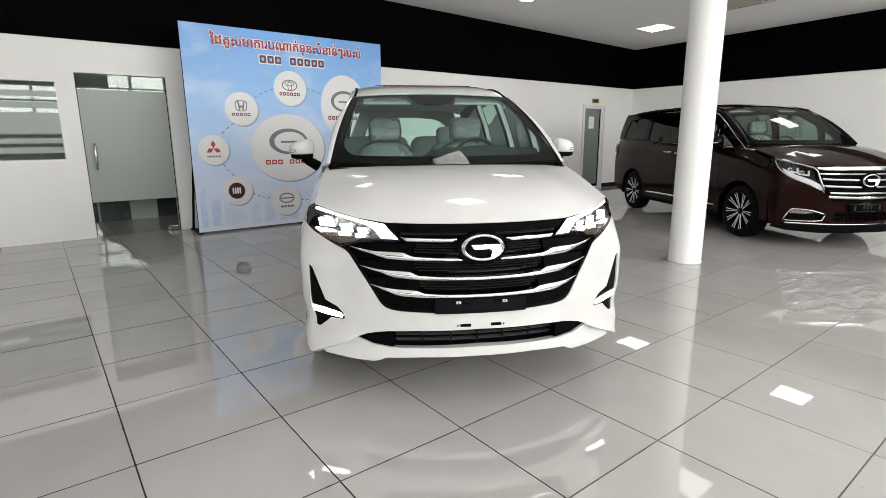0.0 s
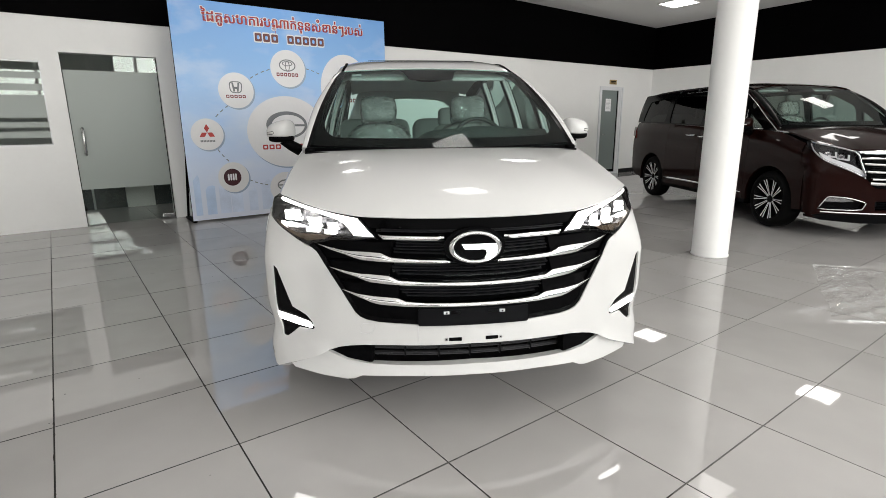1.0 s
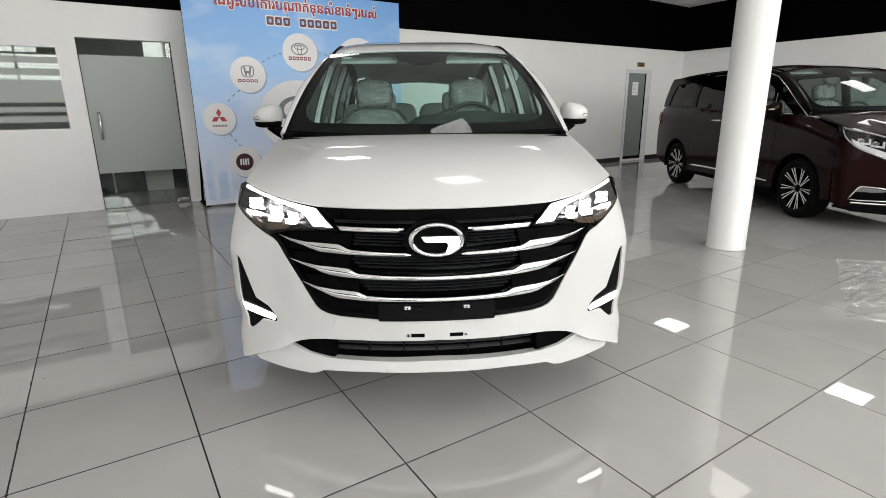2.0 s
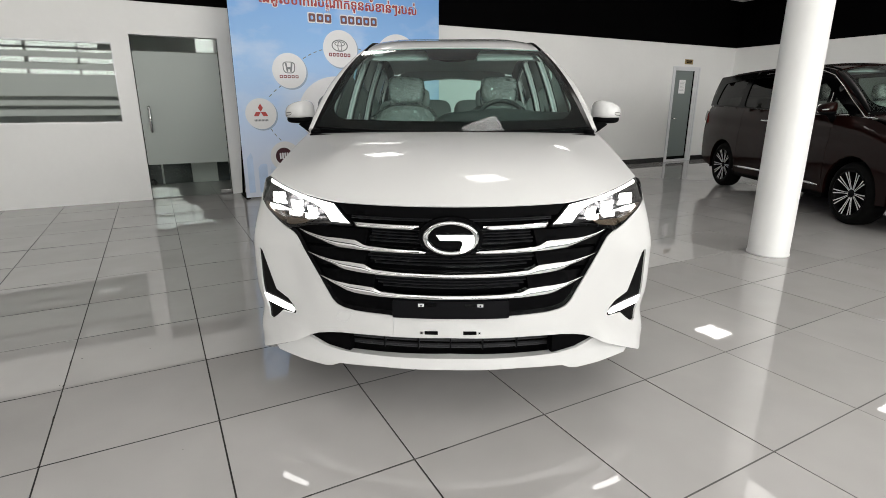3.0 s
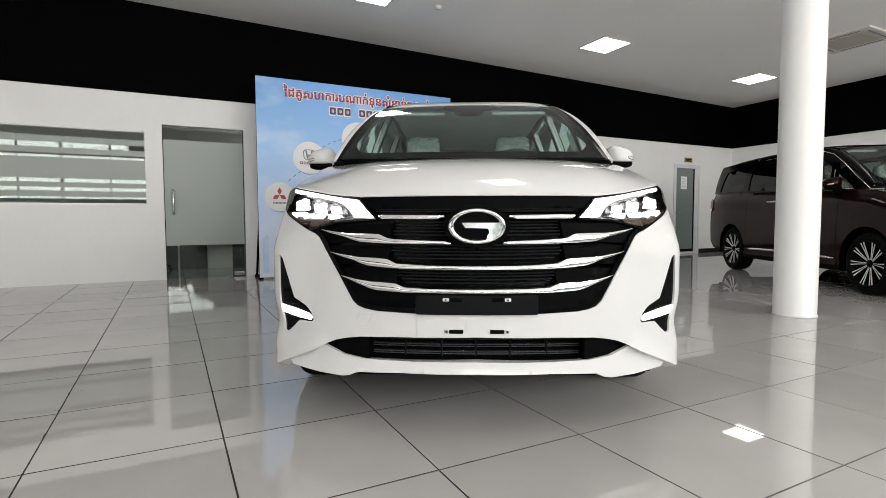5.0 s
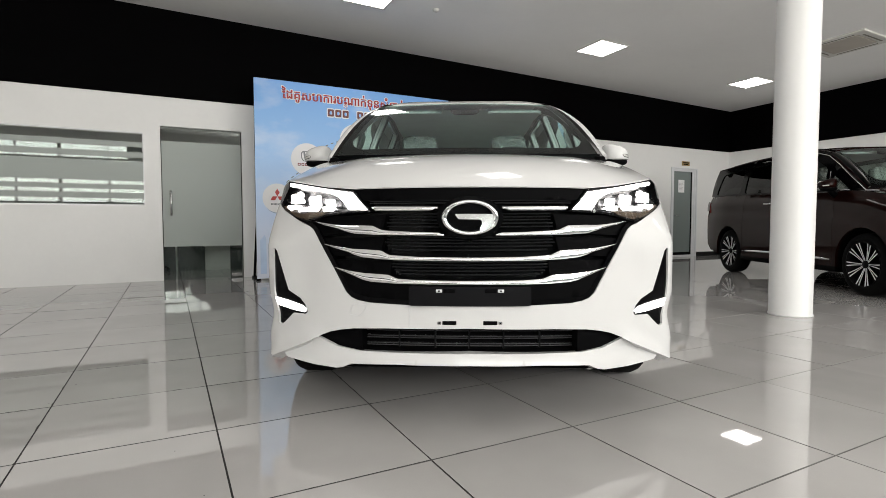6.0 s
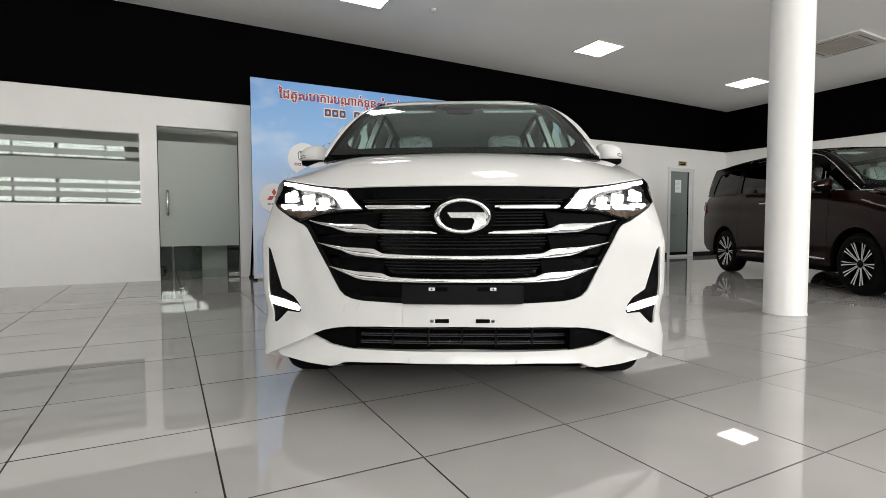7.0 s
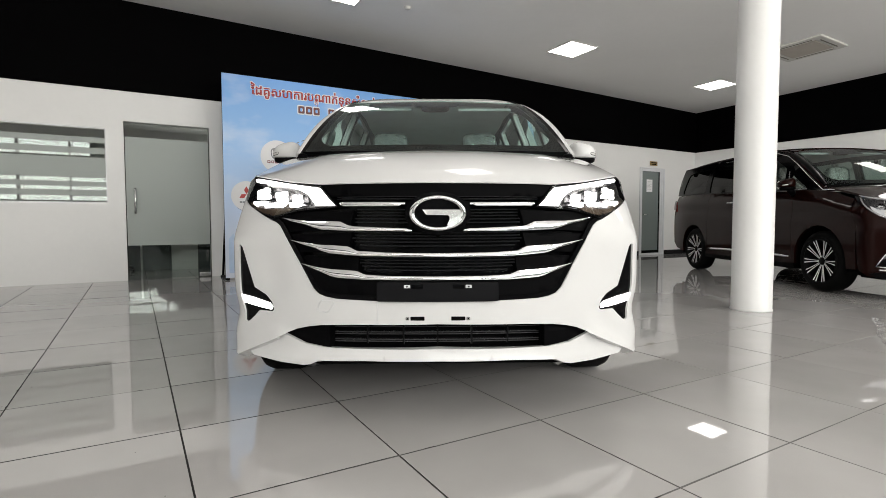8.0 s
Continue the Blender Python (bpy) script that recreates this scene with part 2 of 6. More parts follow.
structure("ceiling", bm, CEILING, "flat pale grey plasterboard ceiling", "ceiling")
structure("ground", box(-60, 70, -70, 60, -0.6, -0.06), OUTSIDE, "grey paving outside the hall", "ground")

# front of the hall: tall glazing behind the camera
FRONT_Z = 3.72
bm = bmesh.new()
add_box(bm, WX0, WX1, WY0 - T, WY0, FRONT_Z, CEIL)
for x in (WX0, -3.4, -0.6, 2.2, 5.0, 7.8, 10.6, WX1 - 0.3):
    add_box(bm, x, x + (0.3 if x in (WX0, WX1 - 0.3) else 0.08), WY0 - T, WY0, -0.05, FRONT_Z)
structure("wall_south", bm, WALL_WHITE, "white shop front with tall glazing", "wall")
for i, (x0, x1) in enumerate(((-5.7, -3.4), (-3.32, -0.6), (-0.52, 2.2), (2.28, 5.0), (5.08, 7.8), (7.88, 10.6), (10.68, 12.62))):
    w = structure("window_%d" % (i + 2), box(x0, x1, WY0 - 0.11, WY0 - 0.098, 0.0, FRONT_Z), PANE, "clear shop front glass pane", "window")
    w.visible_shadow = False
    for k in (1,):
        xm = x0 + (x1 - x0) * k / 2
        part("glazing_bar", box(xm - 0.03, xm + 0.03, WY0 - 0.092, WY0 - 0.05, 0.0, FRONT_Z), ALU, w)
    for z in (2.12, 2.62, 3.1):
        part("transom", box(x0, x1, WY0 - 0.048, WY0 - 0.02, z - 0.03, z + 0.03), ALU, w)
window_light(-5.9, 10.2, 1.6, 3.68, WY0 - 0.3, 960)

# column
bm = add_lathe(bmesh.new(), [(0.0, 0), (0.178, 0), (0.178, 0.012), (0.172, 0.02), (0.172, CEIL)], 48, centre=(4.86, 0.45, 0))
structure("column", bm, COLUMN_WHITE, "round white plastered column", "column")

# ceiling lamps
def ceil_at(x, y):
    return pose(x, y, 3.943 - 0.0157 * x + 0.017 * (WY1 - y), -0.974, 0.9, 0)


def ceiling_lamp(x, y, diffuser, state):
    e = thing("ceiling_light", "square white recessed LED ceiling panel, " + state, "ceiling light", ceil_at(x, y), "ceiling panels")
    bm = bmesh.new()
    for a in ((-0.32, 0.32, -0.32, -0.295), (-0.32, 0.32, 0.295, 0.32), (-0.32, -0.295, -0.295, 0.295), (0.295, 0.32, -0.295, 0.295)):
        add_box(bm, *a, -0.012, 0.0)
    part("frame", bm, AC_WHITE, e)
    part("diffuser", box(-0.295, 0.295, -0.295, 0.295, -0.008, -0.002), diffuser, e, "bright white diffuser")
    return e

first = ceiling_lamp(2.35, 4.6, LAMP_GLOW, "lit")
# glow set low so that this panel's floor reflection stays faint
ceiling_lamp(6.58, 0.96, LAMP_DIM, "dimly lit")
for x in (-1.88, 2.35, 6.58, 10.81):
    for y in (4.6, 0.96, -2.64):
        if (x, y) not in ((2.35, 4.6), (-1.88, 4.6), (6.58, 0.96)):
            copy_thing(first, ceil_at(x, y))


# ---- surface panels ----
def densify(pts, step):
    res = []
    for (ax, ay), (bx, by) in zip(pts, pts[1:] + pts[:1]):
        n = max(1, int(math.hypot(bx - ax, by - ay) / step + 0.5))
        res += [(ax + (bx - ax) * k / n, ay + (by - ay) * k / n) for k in range(n)]
    return res


def round_off(pts, times=2):
    """Cut the corners of a closed outline softly."""
    for _ in range(times):
        nxt = []
        for a, b in zip(pts, pts[1:] + pts[:1]):
            nxt += [(a[0] * 0.8 + b[0] * 0.2, a[1] * 0.8 + b[1] * 0.2), (a[0] * 0.2 + b[0] * 0.8, a[1] * 0.2 + b[1] * 0.8)]
        pts = nxt
    return pts


def soften(pts, r):
    """Round the corners of a closed outline with about the radius r."""
    res = []
    for o, p, q in zip(pts[-1:] + pts[:-1], pts, pts[1:] + pts[:1]):
        o, p, q = Vector(o), Vector(p), Vector(q)
        a, b = p + (o - p).normalized() * min(r, (o - p).length * 0.4), p + (q - p).normalized() * min(r, (q - p).length * 0.4)
        res += [tuple(a), tuple((a + b) / 4 + p / 2), tuple(b)]
    return res


def inset(pts, d):
    """A closed outline drawn in by d."""
    area = sum(a[0] * b[1] - b[0] * a[1] for a, b in zip(pts, pts[1:] + pts[:1]))
    w = 1 if area > 0 else -1
    res = []
    for o, p, q in zip(pts[-1:] + pts[:-1], pts, pts[1:] + pts[:1]):
        a, b = (Vector(p) - Vector(o)).normalized(), (Vector(q) - Vector(p)).normalized()
        n = Vector((-a.y - b.y, a.x + b.x)) * w
        n = n / max(0.5, n.length_squared / 2) if n.length > 1e-6 else n
        res.append((p[0] + n.x * d, p[1] + n.y * d))
    return res


def both(half):
    """A closed outline from its half at x >= 0, which runs from the middle to the middle."""
    return half + [(-x, z) for x, z in reversed(half) if x > 1e-6]


def flip_x(pts):
    return [(-x, z) for x, z in reversed(pts)]


def inside(px, py, poly):
    xs, ys = np.array([p[0] for p in poly]), np.array([p[1] for p in poly])
    x2, y2 = np.roll(xs, -1), np.roll(ys, -1)
    px, py = np.asarray(px)[:, None], np.asarray(py)[:, None]
    cross = ((ys > py) != (y2 > py)) & (px < (x2 - xs) * (py - ys) / np.where(y2 == ys, 1e-12, y2 - ys) + xs)
    return cross.sum(1) % 2 == 1


def skirt(bm, verts, faces, normals, rim, fn_out):
    """Give an open sheet the thickness of its edge."""
    use = {}
    for f in faces:
        for a, b in zip(f, f[1:] + f[:1]):
            k = (min(a, b), max(a, b))
            use[k] = use.get(k, 0) + 1
    made = {}

    def pair(i):
        if i not in made:
            p = verts[i]
            made[i] = (bm.verts.new(p), bm.verts.new(p - normals[i] * rim))
        return made[i]
    for (a, b), c in use.items():
        if c == 1:
            (a0, a1), (b0, b1) = pair(a), pair(b)
            bm.faces.new((a0, b0, b1, a1))


def sheet(bm, uv, faces, fn, out, rim):
    e = 0.002
    verts, normals = [], []
    for u, v in uv:
        p = Vector(fn(u, v))
        n = (Vector(fn(u + e, v)) - p).cross(Vector(fn(u, v + e)) - p)
        n = n.normalized() if n.length > 1e-12 else Vector(out)
        if n.dot(Vector(out)) < 0:
            n = -n
        verts.append(p), normals.append(n)
    vs = [bm.verts.new(p) for p in verts]
    for f in faces:
        a, b, c = (verts[i] for i in f[:3])
        g = f if (b - a).cross(c - a).dot(Vector(out)) >= 0 else f[::-1]
        bm.faces.new([vs[i] for i in g]).smooth = True
    if rim:
        skirt(bm, verts, faces, normals, rim, out)
    return bm


def panel(outline, fn, out, holes=(), step=0.05, rim=0.015, bm=None):
    """A curved sheet cut to an outline, with holes, on the surface fn(u, v)."""
    loops = [densify(list(o), step) for o in (outline, *holes)]
    pts, edges = [], []
    for lp in loops:
        b = len(pts)
        pts += lp
        edges += [(b + i, b + (i + 1) % len(lp)) for i in range(len(lp))]
    border = np.array(pts)
    lo, hi = border.min(0), border.max(0)
    gu, gv = np.meshgrid(np.arange(lo[0] + step / 2, hi[0], step), np.arange(lo[1] + step / 2, hi[1], step))
    gu, gv = gu.ravel(), gv.ravel()
    if len(gu):
        keep = inside(gu, gv, loops[0])
        for h in loops[1:]:
            keep &= ~inside(gu, gv, h)
        far = np.sqrt(((gu[:, None] - border[:, 0]) ** 2 + (gv[:, None] - border[:, 1]) ** 2).min(1)) > step * 0.5
        pts = pts + [(float(a), float(b)) for a, b in zip(gu[keep & far], gv[keep & far])]
    vo, _, fo, *_ = delaunay_2d_cdt([Vector(p) for p in pts], edges, [], 0, 1e-6)
    cx = [sum(vo[i].x for i in f) / len(f) for f in fo]
    cy = [sum(vo[i].y for i in f) / len(f) for f in fo]
    ok = inside(cx, cy, loops[0])
    for h in loops[1:]:
        ok &= ~inside(cx, cy, h)
    return sheet(bm or bmesh.new(), [tuple(v) for v in vo], [list(f) for f, k in zip(fo, ok) if k], fn, out, rim)


def grid(fn, nu, nv, out, rim=0.015, bm=None, skip=None):
    """A curved sheet over the unit square."""
    uv = [(i / nu, j / nv) for j in range(nv + 1) for i in range(nu + 1)]
    faces = [[j * (nu + 1) + i, j * (nu + 1) + i + 1, (j + 1) * (nu + 1) + i + 1, (j + 1) * (nu + 1) + i]
             for j in range(nv) for i in range(nu) if skip is None or not skip((i + 0.5) / nu, (j + 0.5) / nv)]
    used = sorted({i for f in faces for i in f})
    back = {k: n for n, k in enumerate(used)}
    return sheet(bm or bmesh.new(), [uv[k] for k in used], [[back[i] for i in f] for f in faces], fn, out, rim)


def strip(xs, zfn, h, yfn, d, bm=None):
    """A bar of section h by d that follows a front surface along x."""
    bm = bm or bmesh.new()
    rings = []
    for x in xs:
        z, y = zfn(x), yfn(x, zfn(x))
        rings.append([bm.verts.new(p) for p in ((x, y, z - h / 2), (x, y - d * 0.15, z), (x, y, z + h / 2), (x, y + d, z + h / 2), (x, y + d, z - h / 2))])
    for a, b in zip(rings, rings[1:]):
        for k in range(5):
            bm.faces.new((a[k], b[k], b[(k + 1) % 5], a[(k + 1) % 5]))
    bm.faces.new(rings[0]), bm.faces.new(rings[-1][::-1])
    return bm


def bar_sheet(half, fn, sides=(1,), rim=0.035, nx=60, nz=6):
    """A slender bar: its outline runs along the upper edge to the tip and back along the lower edge."""
    k = max(range(len(half)), key=lambda i: half[i][0])
    up, low = half[:k + 1], half[k:][::-1]
    x0, x1 = min(p[0] for p in half), half[k][0]
    bm = bmesh.new()

    def at(x, v):
        lo, hi = lin(low, abs(x)), lin(up, abs(x))
        return fn(x, lo + (hi - lo) * v, lo, hi)
    if len(sides) == 2:
        grid(lambda a, b: at((2 * a - 1) * x1, b), nx * 2, nz, (0, -1, 0), 0.0, bm)
    else:
        grid(lambda a, b: at(sides[0] * (x0 + (x1 - x0) * a), b), nx, nz, (0, -1, 0), 0.0, bm)
    verts = {}
    for e in [e for e in bm.edges if e.is_boundary]:
        for v in e.verts:
            if v not in verts:
                verts[v] = (bm.verts.new(v.co), bm.verts.new(v.co + Vector((0, rim, 0))))
        (a0, a1), (b0, b1) = verts[e.verts[0]], verts[e.verts[1]]
        bm.faces.new((a0, b0, b1, a1))
    return bm


def lin(table, t):
    return float(np.interp(t, [a for a, _ in table], [b for _, b in table]))


def step01(a, b, t):
    t = min(1.0, max(0.0, (t - a) / (b - a)))
    return t * t * (3 - 2 * t)


# ---- car materials ----
def car_paint(name, color, flake, rough=0.22, spec=0.5, ior=1.5):
    m, n, l, b = nodes_of(name)
    tc, fl, orange, bp, mix = n.new("ShaderNodeTexCoord"), n.new("ShaderNodeTexVoronoi"), n.new("ShaderNodeTexNoise"), n.new("ShaderNodeBump"), n.new("ShaderNodeMix")
    fl.inputs["Scale"].default_value = 900
    mix.data_type = "RGBA"
    mix.inputs[6].default_value, mix.inputs[7].default_value = (*color, 1), (*flake, 1)
    l.new(tc.outputs["Object"], fl.inputs["Vector"]), l.new(tc.outputs["Object"], orange.inputs["Vector"])
    l.new(fl.outputs["Distance"], mix.inputs[0]), l.new(mix.outputs[2], b.inputs["Base Color"])
    orange.inputs["Scale"].default_value = 160
    bp.inputs["Strength"].default_value, bp.inputs["Distance"].default_value = 0.02, 0.002
    l.new(orange.outputs["Fac"], bp.inputs["Height"]), l.new(bp.outputs["Normal"], b.inputs["Coat Normal"])
    b.inputs["Roughness"].default_value = rough
    b.inputs["Coat Weight"].default_value, b.inputs["Coat Roughness"].default_value = 1.0, 0.02
    b.inputs["Specular IOR Level"].default_value, b.inputs["Coat IOR"].default_value = spec, ior
    return m


PAINT_WHITE = car_paint("pearl_white_paint", (0.515, 0.515, 0.509), (0.57, 0.57, 0.564), 0.35, 0.15, 1.36)
PAINT_BROWN = car_paint("dark_brown_metallic_paint", (0.0040, 0.0009, 0.0007), (0.0145, 0.0038, 0.0030), 0.3, 0.02, 1.19)
GLOSS_BLACK = mat("gloss_black_plastic", (0.0015, 0.0015, 0.0018), 0.14, vary=0.1, spec=0.10)
TRIM_BLACK = mat("black_trim_plastic", (0.0015, 0.0015, 0.0018), 0.55, spec=0.035, bump=0.1, bump_scale=500)
DARK_GREY = mat("dark_grey_plastic", (0.003, 0.003, 0.0038), 0.42, spec=0.10, bump=0.08, bump_scale=400)
RUBBER = mat("tyre_rubber", (0.003, 0.003, 0.003), 0.75, spec=0.1, bump=0.2, bump_scale=80)
RIM_SILVER = mat("machined_alloy", (0.85, 0.85, 0.86), 0.3, metal=0.25)
RIM_DARK = mat("dark_alloy", (0.003, 0.003, 0.0035), 0.5, spec=0.08)
DRL = glow("daytime_light", (1.0, 0.98, 0.95), 4.5)
BEAM = glow("headlamp_lens", (1.0, 0.97, 0.92), 9.0)
LAMP_INNER = mat("lamp_chrome", (0.5, 0.5, 0.52), 0.15, metal=1.0)
LAMP_HOUSING = mat("lamp_housing_chrome", (0.18, 0.18, 0.185), 0.25, metal=0.9, vary=0.4, scale=25)
SATIN_GREY = mat("satin_grey_plastic", (0.014, 0.0145, 0.016), 0.32, spec=0.4)
LAMP_PALE = mat("pale_lamp_strip", (0.55, 0.56, 0.58), 0.3)
SLAT_GREY = mat("dark_gloss_slat", (0.06, 0.06, 0.063), 0.25, spec=0.5)
LAMP_SHADE = mat("lamp_housing_grey", (0.02, 0.02, 0.022), 0.3, metal=0.8, vary=0.5, scale=30)
SIGNAL = mat("indicator_amber", (0.06, 0.045, 0.032), 0.2, spec=0.6)
LENS = glass("lamp_cover", (1, 1, 1), 0.97)
WINDSCREEN = glass("tinted_windscreen", (0.72, 0.98, 0.90), 0.98, 0.0, 1.285)
SIDE_GLASS = glass("side_glass", (0.84, 0.95, 0.92), 0.98, 0.0, 1.25)
TINTED = glass("tinted_side_glass", (0.30, 0.34, 0.33), 0.95, 0.0, 1.25)
PRIVACY = glass("privacy_glass", (0.06, 0.065, 0.065), 0.6, 0.0, 1.3)
SEAT = mat("grey_leather", (0.20, 0.22, 0.212), 0.5, bump=0.15, bump_scale=120)
LINING = mat("headliner", (0.78, 0.80, 0.78), 0.9, bump=0.1, bump_scale=300)
TRIM_GREY = mat("grey_pillar_trim", (0.055, 0.06, 0.059), 0.8, bump=0.1, bump_scale=300)
VISOR = mat("visor_cloth", (0.38, 0.40, 0.39), 0.9, bump=0.1, bump_scale=300)
DASH = mat("dashboard_plastic", (0.022, 0.023, 0.024), 0.6, bump=0.15, bump_scale=350)
TAIL_RED = mat("tail_lamp_red", (0.10, 0.008, 0.008), 0.12, coat=0.5)
AMBER = mat("indicator_lens", (0.5, 0.49, 0.47), 0.15, coat=0.5)


def film_wrap(name, scale, depth, ior, rough, painted_glint):
    """Thin crinkled plastic film: mostly clear, glossy, with more glints painted as pale matt lines on its folds."""
    m, n, l, b = nodes_of(name)
    n.remove(b)
    tc, ns, bp = n.new("ShaderNodeTexCoord"), n.new("ShaderNodeTexNoise"), n.new("ShaderNodeBump")
    ns.inputs["Scale"].default_value, ns.inputs["Detail"].default_value, ns.inputs["Distortion"].default_value = scale, 2, 1.2
    bp.inputs["Strength"].default_value, bp.inputs["Distance"].default_value = 1.0, depth
    l.new(tc.outputs["Object"], ns.inputs["Vector"]), l.new(ns.outputs["Fac"], bp.inputs["Height"])
    fold, ridge, df, mix3 = n.new("ShaderNodeTexNoise"), n.new("ShaderNodeMapRange"), n.new("ShaderNodeBsdfDiffuse"), n.new("ShaderNodeMixShader")
    fold.inputs["Scale"].default_value, fold.inputs["Detail"].default_value, fold.inputs["Distortion"].default_value = scale * 1.3, 2, 2.5
    ab, sub = n.new("ShaderNodeMath"), n.new("ShaderNodeMath")
    sub.operation, sub.inputs[1].default_value, ab.operation = "SUBTRACT", 0.5, "ABSOLUTE"
    l.new(tc.outputs["Object"], fold.inputs["Vector"]), l.new(fold.outputs["Fac"], sub.inputs[0]), l.new(sub.outputs[0], ab.inputs[0])
    # highlights put into the colour: white diffuse lines along the folds
    ridge.inputs["From Min"].default_value, ridge.inputs["From Max"].default_value = 0.0, 0.022
    ridge.inputs["To Min"].default_value, ridge.inputs["To Max"].default_value = painted_glint, painted_glint * 0.06
    df.inputs["Color"].default_value = (0.85, 0.88, 0.87, 1)
    l.new(ab.outputs[0], ridge.inputs["Value"])
    t, g, mix, fr = n.new("ShaderNodeBsdfTransparent"), n.new("ShaderNodeBsdfGlossy"), n.new("ShaderNodeMixShader"), n.new("ShaderNodeFresnel")
    g.inputs["Roughness"].default_value = rough
    fr.inputs["IOR"].default_value = ior
    l.new(bp.outputs["Normal"], g.inputs["Normal"]), l.new(bp.outputs["Normal"], fr.inputs["Normal"])
    l.new(fr.outputs[0], mix.inputs[0]), l.new(t.outputs[0], mix.inputs[1]), l.new(g.outputs[0], mix.inputs[2])
    l.new(ridge.outputs["Result"], mix3.inputs[0]), l.new(mix.outputs[0], mix3.inputs[1]), l.new(df.outputs[0], mix3.inputs[2])
    l.new(mix3.outputs[0], n["Material Output"].inputs["Surface"])
    return m


FILM = film_wrap("plastic_film", 5, 0.22, 2.6, 0.10, 0.32)
FLOOR_FILM = film_wrap("floor_plastic_film", 2.5, 0.008, 1.22, 0.06, 0.4)


# ---- shared car parts ----
def rounded(bm, cx, cy, cz, sx, sy, sz, p=2.6, nu=16, nv=10):
    """A soft cushion-like solid."""
    def pw(a, q):
        return math.copysign(abs(a) ** (2 / q), a)
    rows = []
    for j in range(nv + 1):
        t = -math.pi / 2 + math.pi * j / nv
        rows.append([bm.verts.new((cx + sx * pw(math.cos(t), p) * pw(math.cos(a), p), cy + sy * pw(math.cos(t), p) * pw(math.sin(a), p), cz + sz * pw(math.sin(t), p)))
                     for a in (2 * math.pi * i / nu for i in range(nu))])
    for a, b in zip(rows, rows[1:]):
        for i in range(nu):
            try:
                bm.faces.new((a[i], a[(i + 1) % nu], b[(i + 1) % nu], b[i])).smooth = True
            except ValueError:
                pass
    bmesh.ops.remove_doubles(bm, verts=bm.verts, dist=1e-5)
    return bm


def wheel(car, x, y, r, rim_r, side, spokes, width=0.225):
    """Tyre, rim and spokes; side is -1 or 1, the way the face looks."""
    w = thing("wheel", "", "")
    w.parent = car
    w.location = (x, y, r)
    h = width / 2
    part("tyre", add_lathe(bmesh.new(), [(rim_r - 0.012, -h * side * 0.9), (rim_r, -h * side), (r - 0.05, -h * 1.05 * side), (r - 0.012, -h * 0.86 * side), (r, -h * 0.6 * side), (r, 0), (r, h * 0.6 * side),
                                         (r - 0.012, h * 0.86 * side), (r - 0.045, h * 1.06 * side), (r - 0.075, h * 1.08 * side), (rim_r + 0.006, h * 0.98 * side), (rim_r - 0.012, h * 0.9 * side)], 48, "x"), RUBBER, w, "black rubber tyre")
    o = h * side
    part("rim", add_lathe(bmesh.new(), [(rim_r + 0.002, o * 0.98), (rim_r + 0.002, o * 1.02), (rim_r - 0.010, o * 1.0), (rim_r - 0.022, o * 0.7), (rim_r - 0.04, -o * 0.3), (rim_r - 0.09, -o * 0.5), (0.0, -o * 0.5)], 48, "x"), RIM_DARK, w)
    for k in range(spokes):
        a = 2 * math.pi * (k + 0.06 * (1 if k % 2 else -1)) / spokes
        ca, sa = math.cos(a), math.sin(a)

        def blade(bm, stations, thick):
            q = []
            for rad, off, half, dep in stations:
                for e, dd in ((-1, 0.0), (1, 0.0), (0.8, thick), (-0.8, thick)):
                    t = off + half * e
                    q.append(bm.verts.new((o * (dep - dd), ca * rad - sa * t, sa * rad + ca * t)))
            for i in range(0, len(q) - 4, 4):
                for m in range(4):
                    bm.faces.new((q[i + m], q[i + (m + 1) % 4], q[i + 4 + (m + 1) % 4], q[i + 4 + m]))
            bm.faces.new(q[:4]), bm.faces.new(q[-4:])
            return bm
        body = part("spoke", blade(bmesh.new(), [(0.04, 0.0, 0.010, 0.66), (rim_r * 0.55, 0.0, 0.014, 0.79), (rim_r * 0.82, 0.0, 0.019, 0.91), (rim_r - 0.006, 0.0, 0.024, 0.97)], 0.3), RIM_DARK, w)
        for lean in (-1, 1):
            part("machined_face", blade(bmesh.new(), [(0.046, 0.0062 * lean, 0.0032, 0.70), (rim_r * 0.4, 0.0085 * lean, 0.0034, 0.78), (rim_r * 0.62, 0.0125 * lean, 0.0048, 0.86), (rim_r * 0.82, 0.0175 * lean, 0.0062, 0.94), (rim_r - 0.006, 0.0225 * lean, 0.0070, 1.0)], 0.05), RIM_SILVER, body, "bright machined spoke edge")
    part("hub", add_lathe(bmesh.new(), [(0.0, o * 0.82), (0.03, o * 0.82), (0.045, o * 0.74), (0.05, o * 0.4)], 24, "x"), RIM_DARK, w)
    return w


def side_of(c):
    """The half width of a car's flank at (y, z)."""
    W, L = c["W"], c["L"]

    def sx(y, z):
        zb = lin(c["belt"], y)
        base = W * (1 - 0.03 * ((min(z, zb) - 0.72) / 0.5) ** 2) * (1 - c.get("rear_in", 0.07) * max(0.0, (y - (L - 0.9)) / 0.9) ** 2)
        k = lin(c["shoulder"], y)
        d = 0.16
        if z <= zb:
            x = base - k * max(0.0, (z - (zb - d)) / d) ** 2
            x -= 0.012 * math.exp(-((z - (zb - 0.27)) / 0.05) ** 2)
        else:
            zr = max(zb + 0.15, lin(c["roof_edge"], y))
            s = (z - zb) / (zr - zb)
            s = (z - zb) / c["green_h"]
            x = base - k - (base - k - (lin(c["taper"], y) if "taper" in c else c["xt"])) * s + 0.02 * math.sin(math.pi * min(1, s))
        return x
    return sx


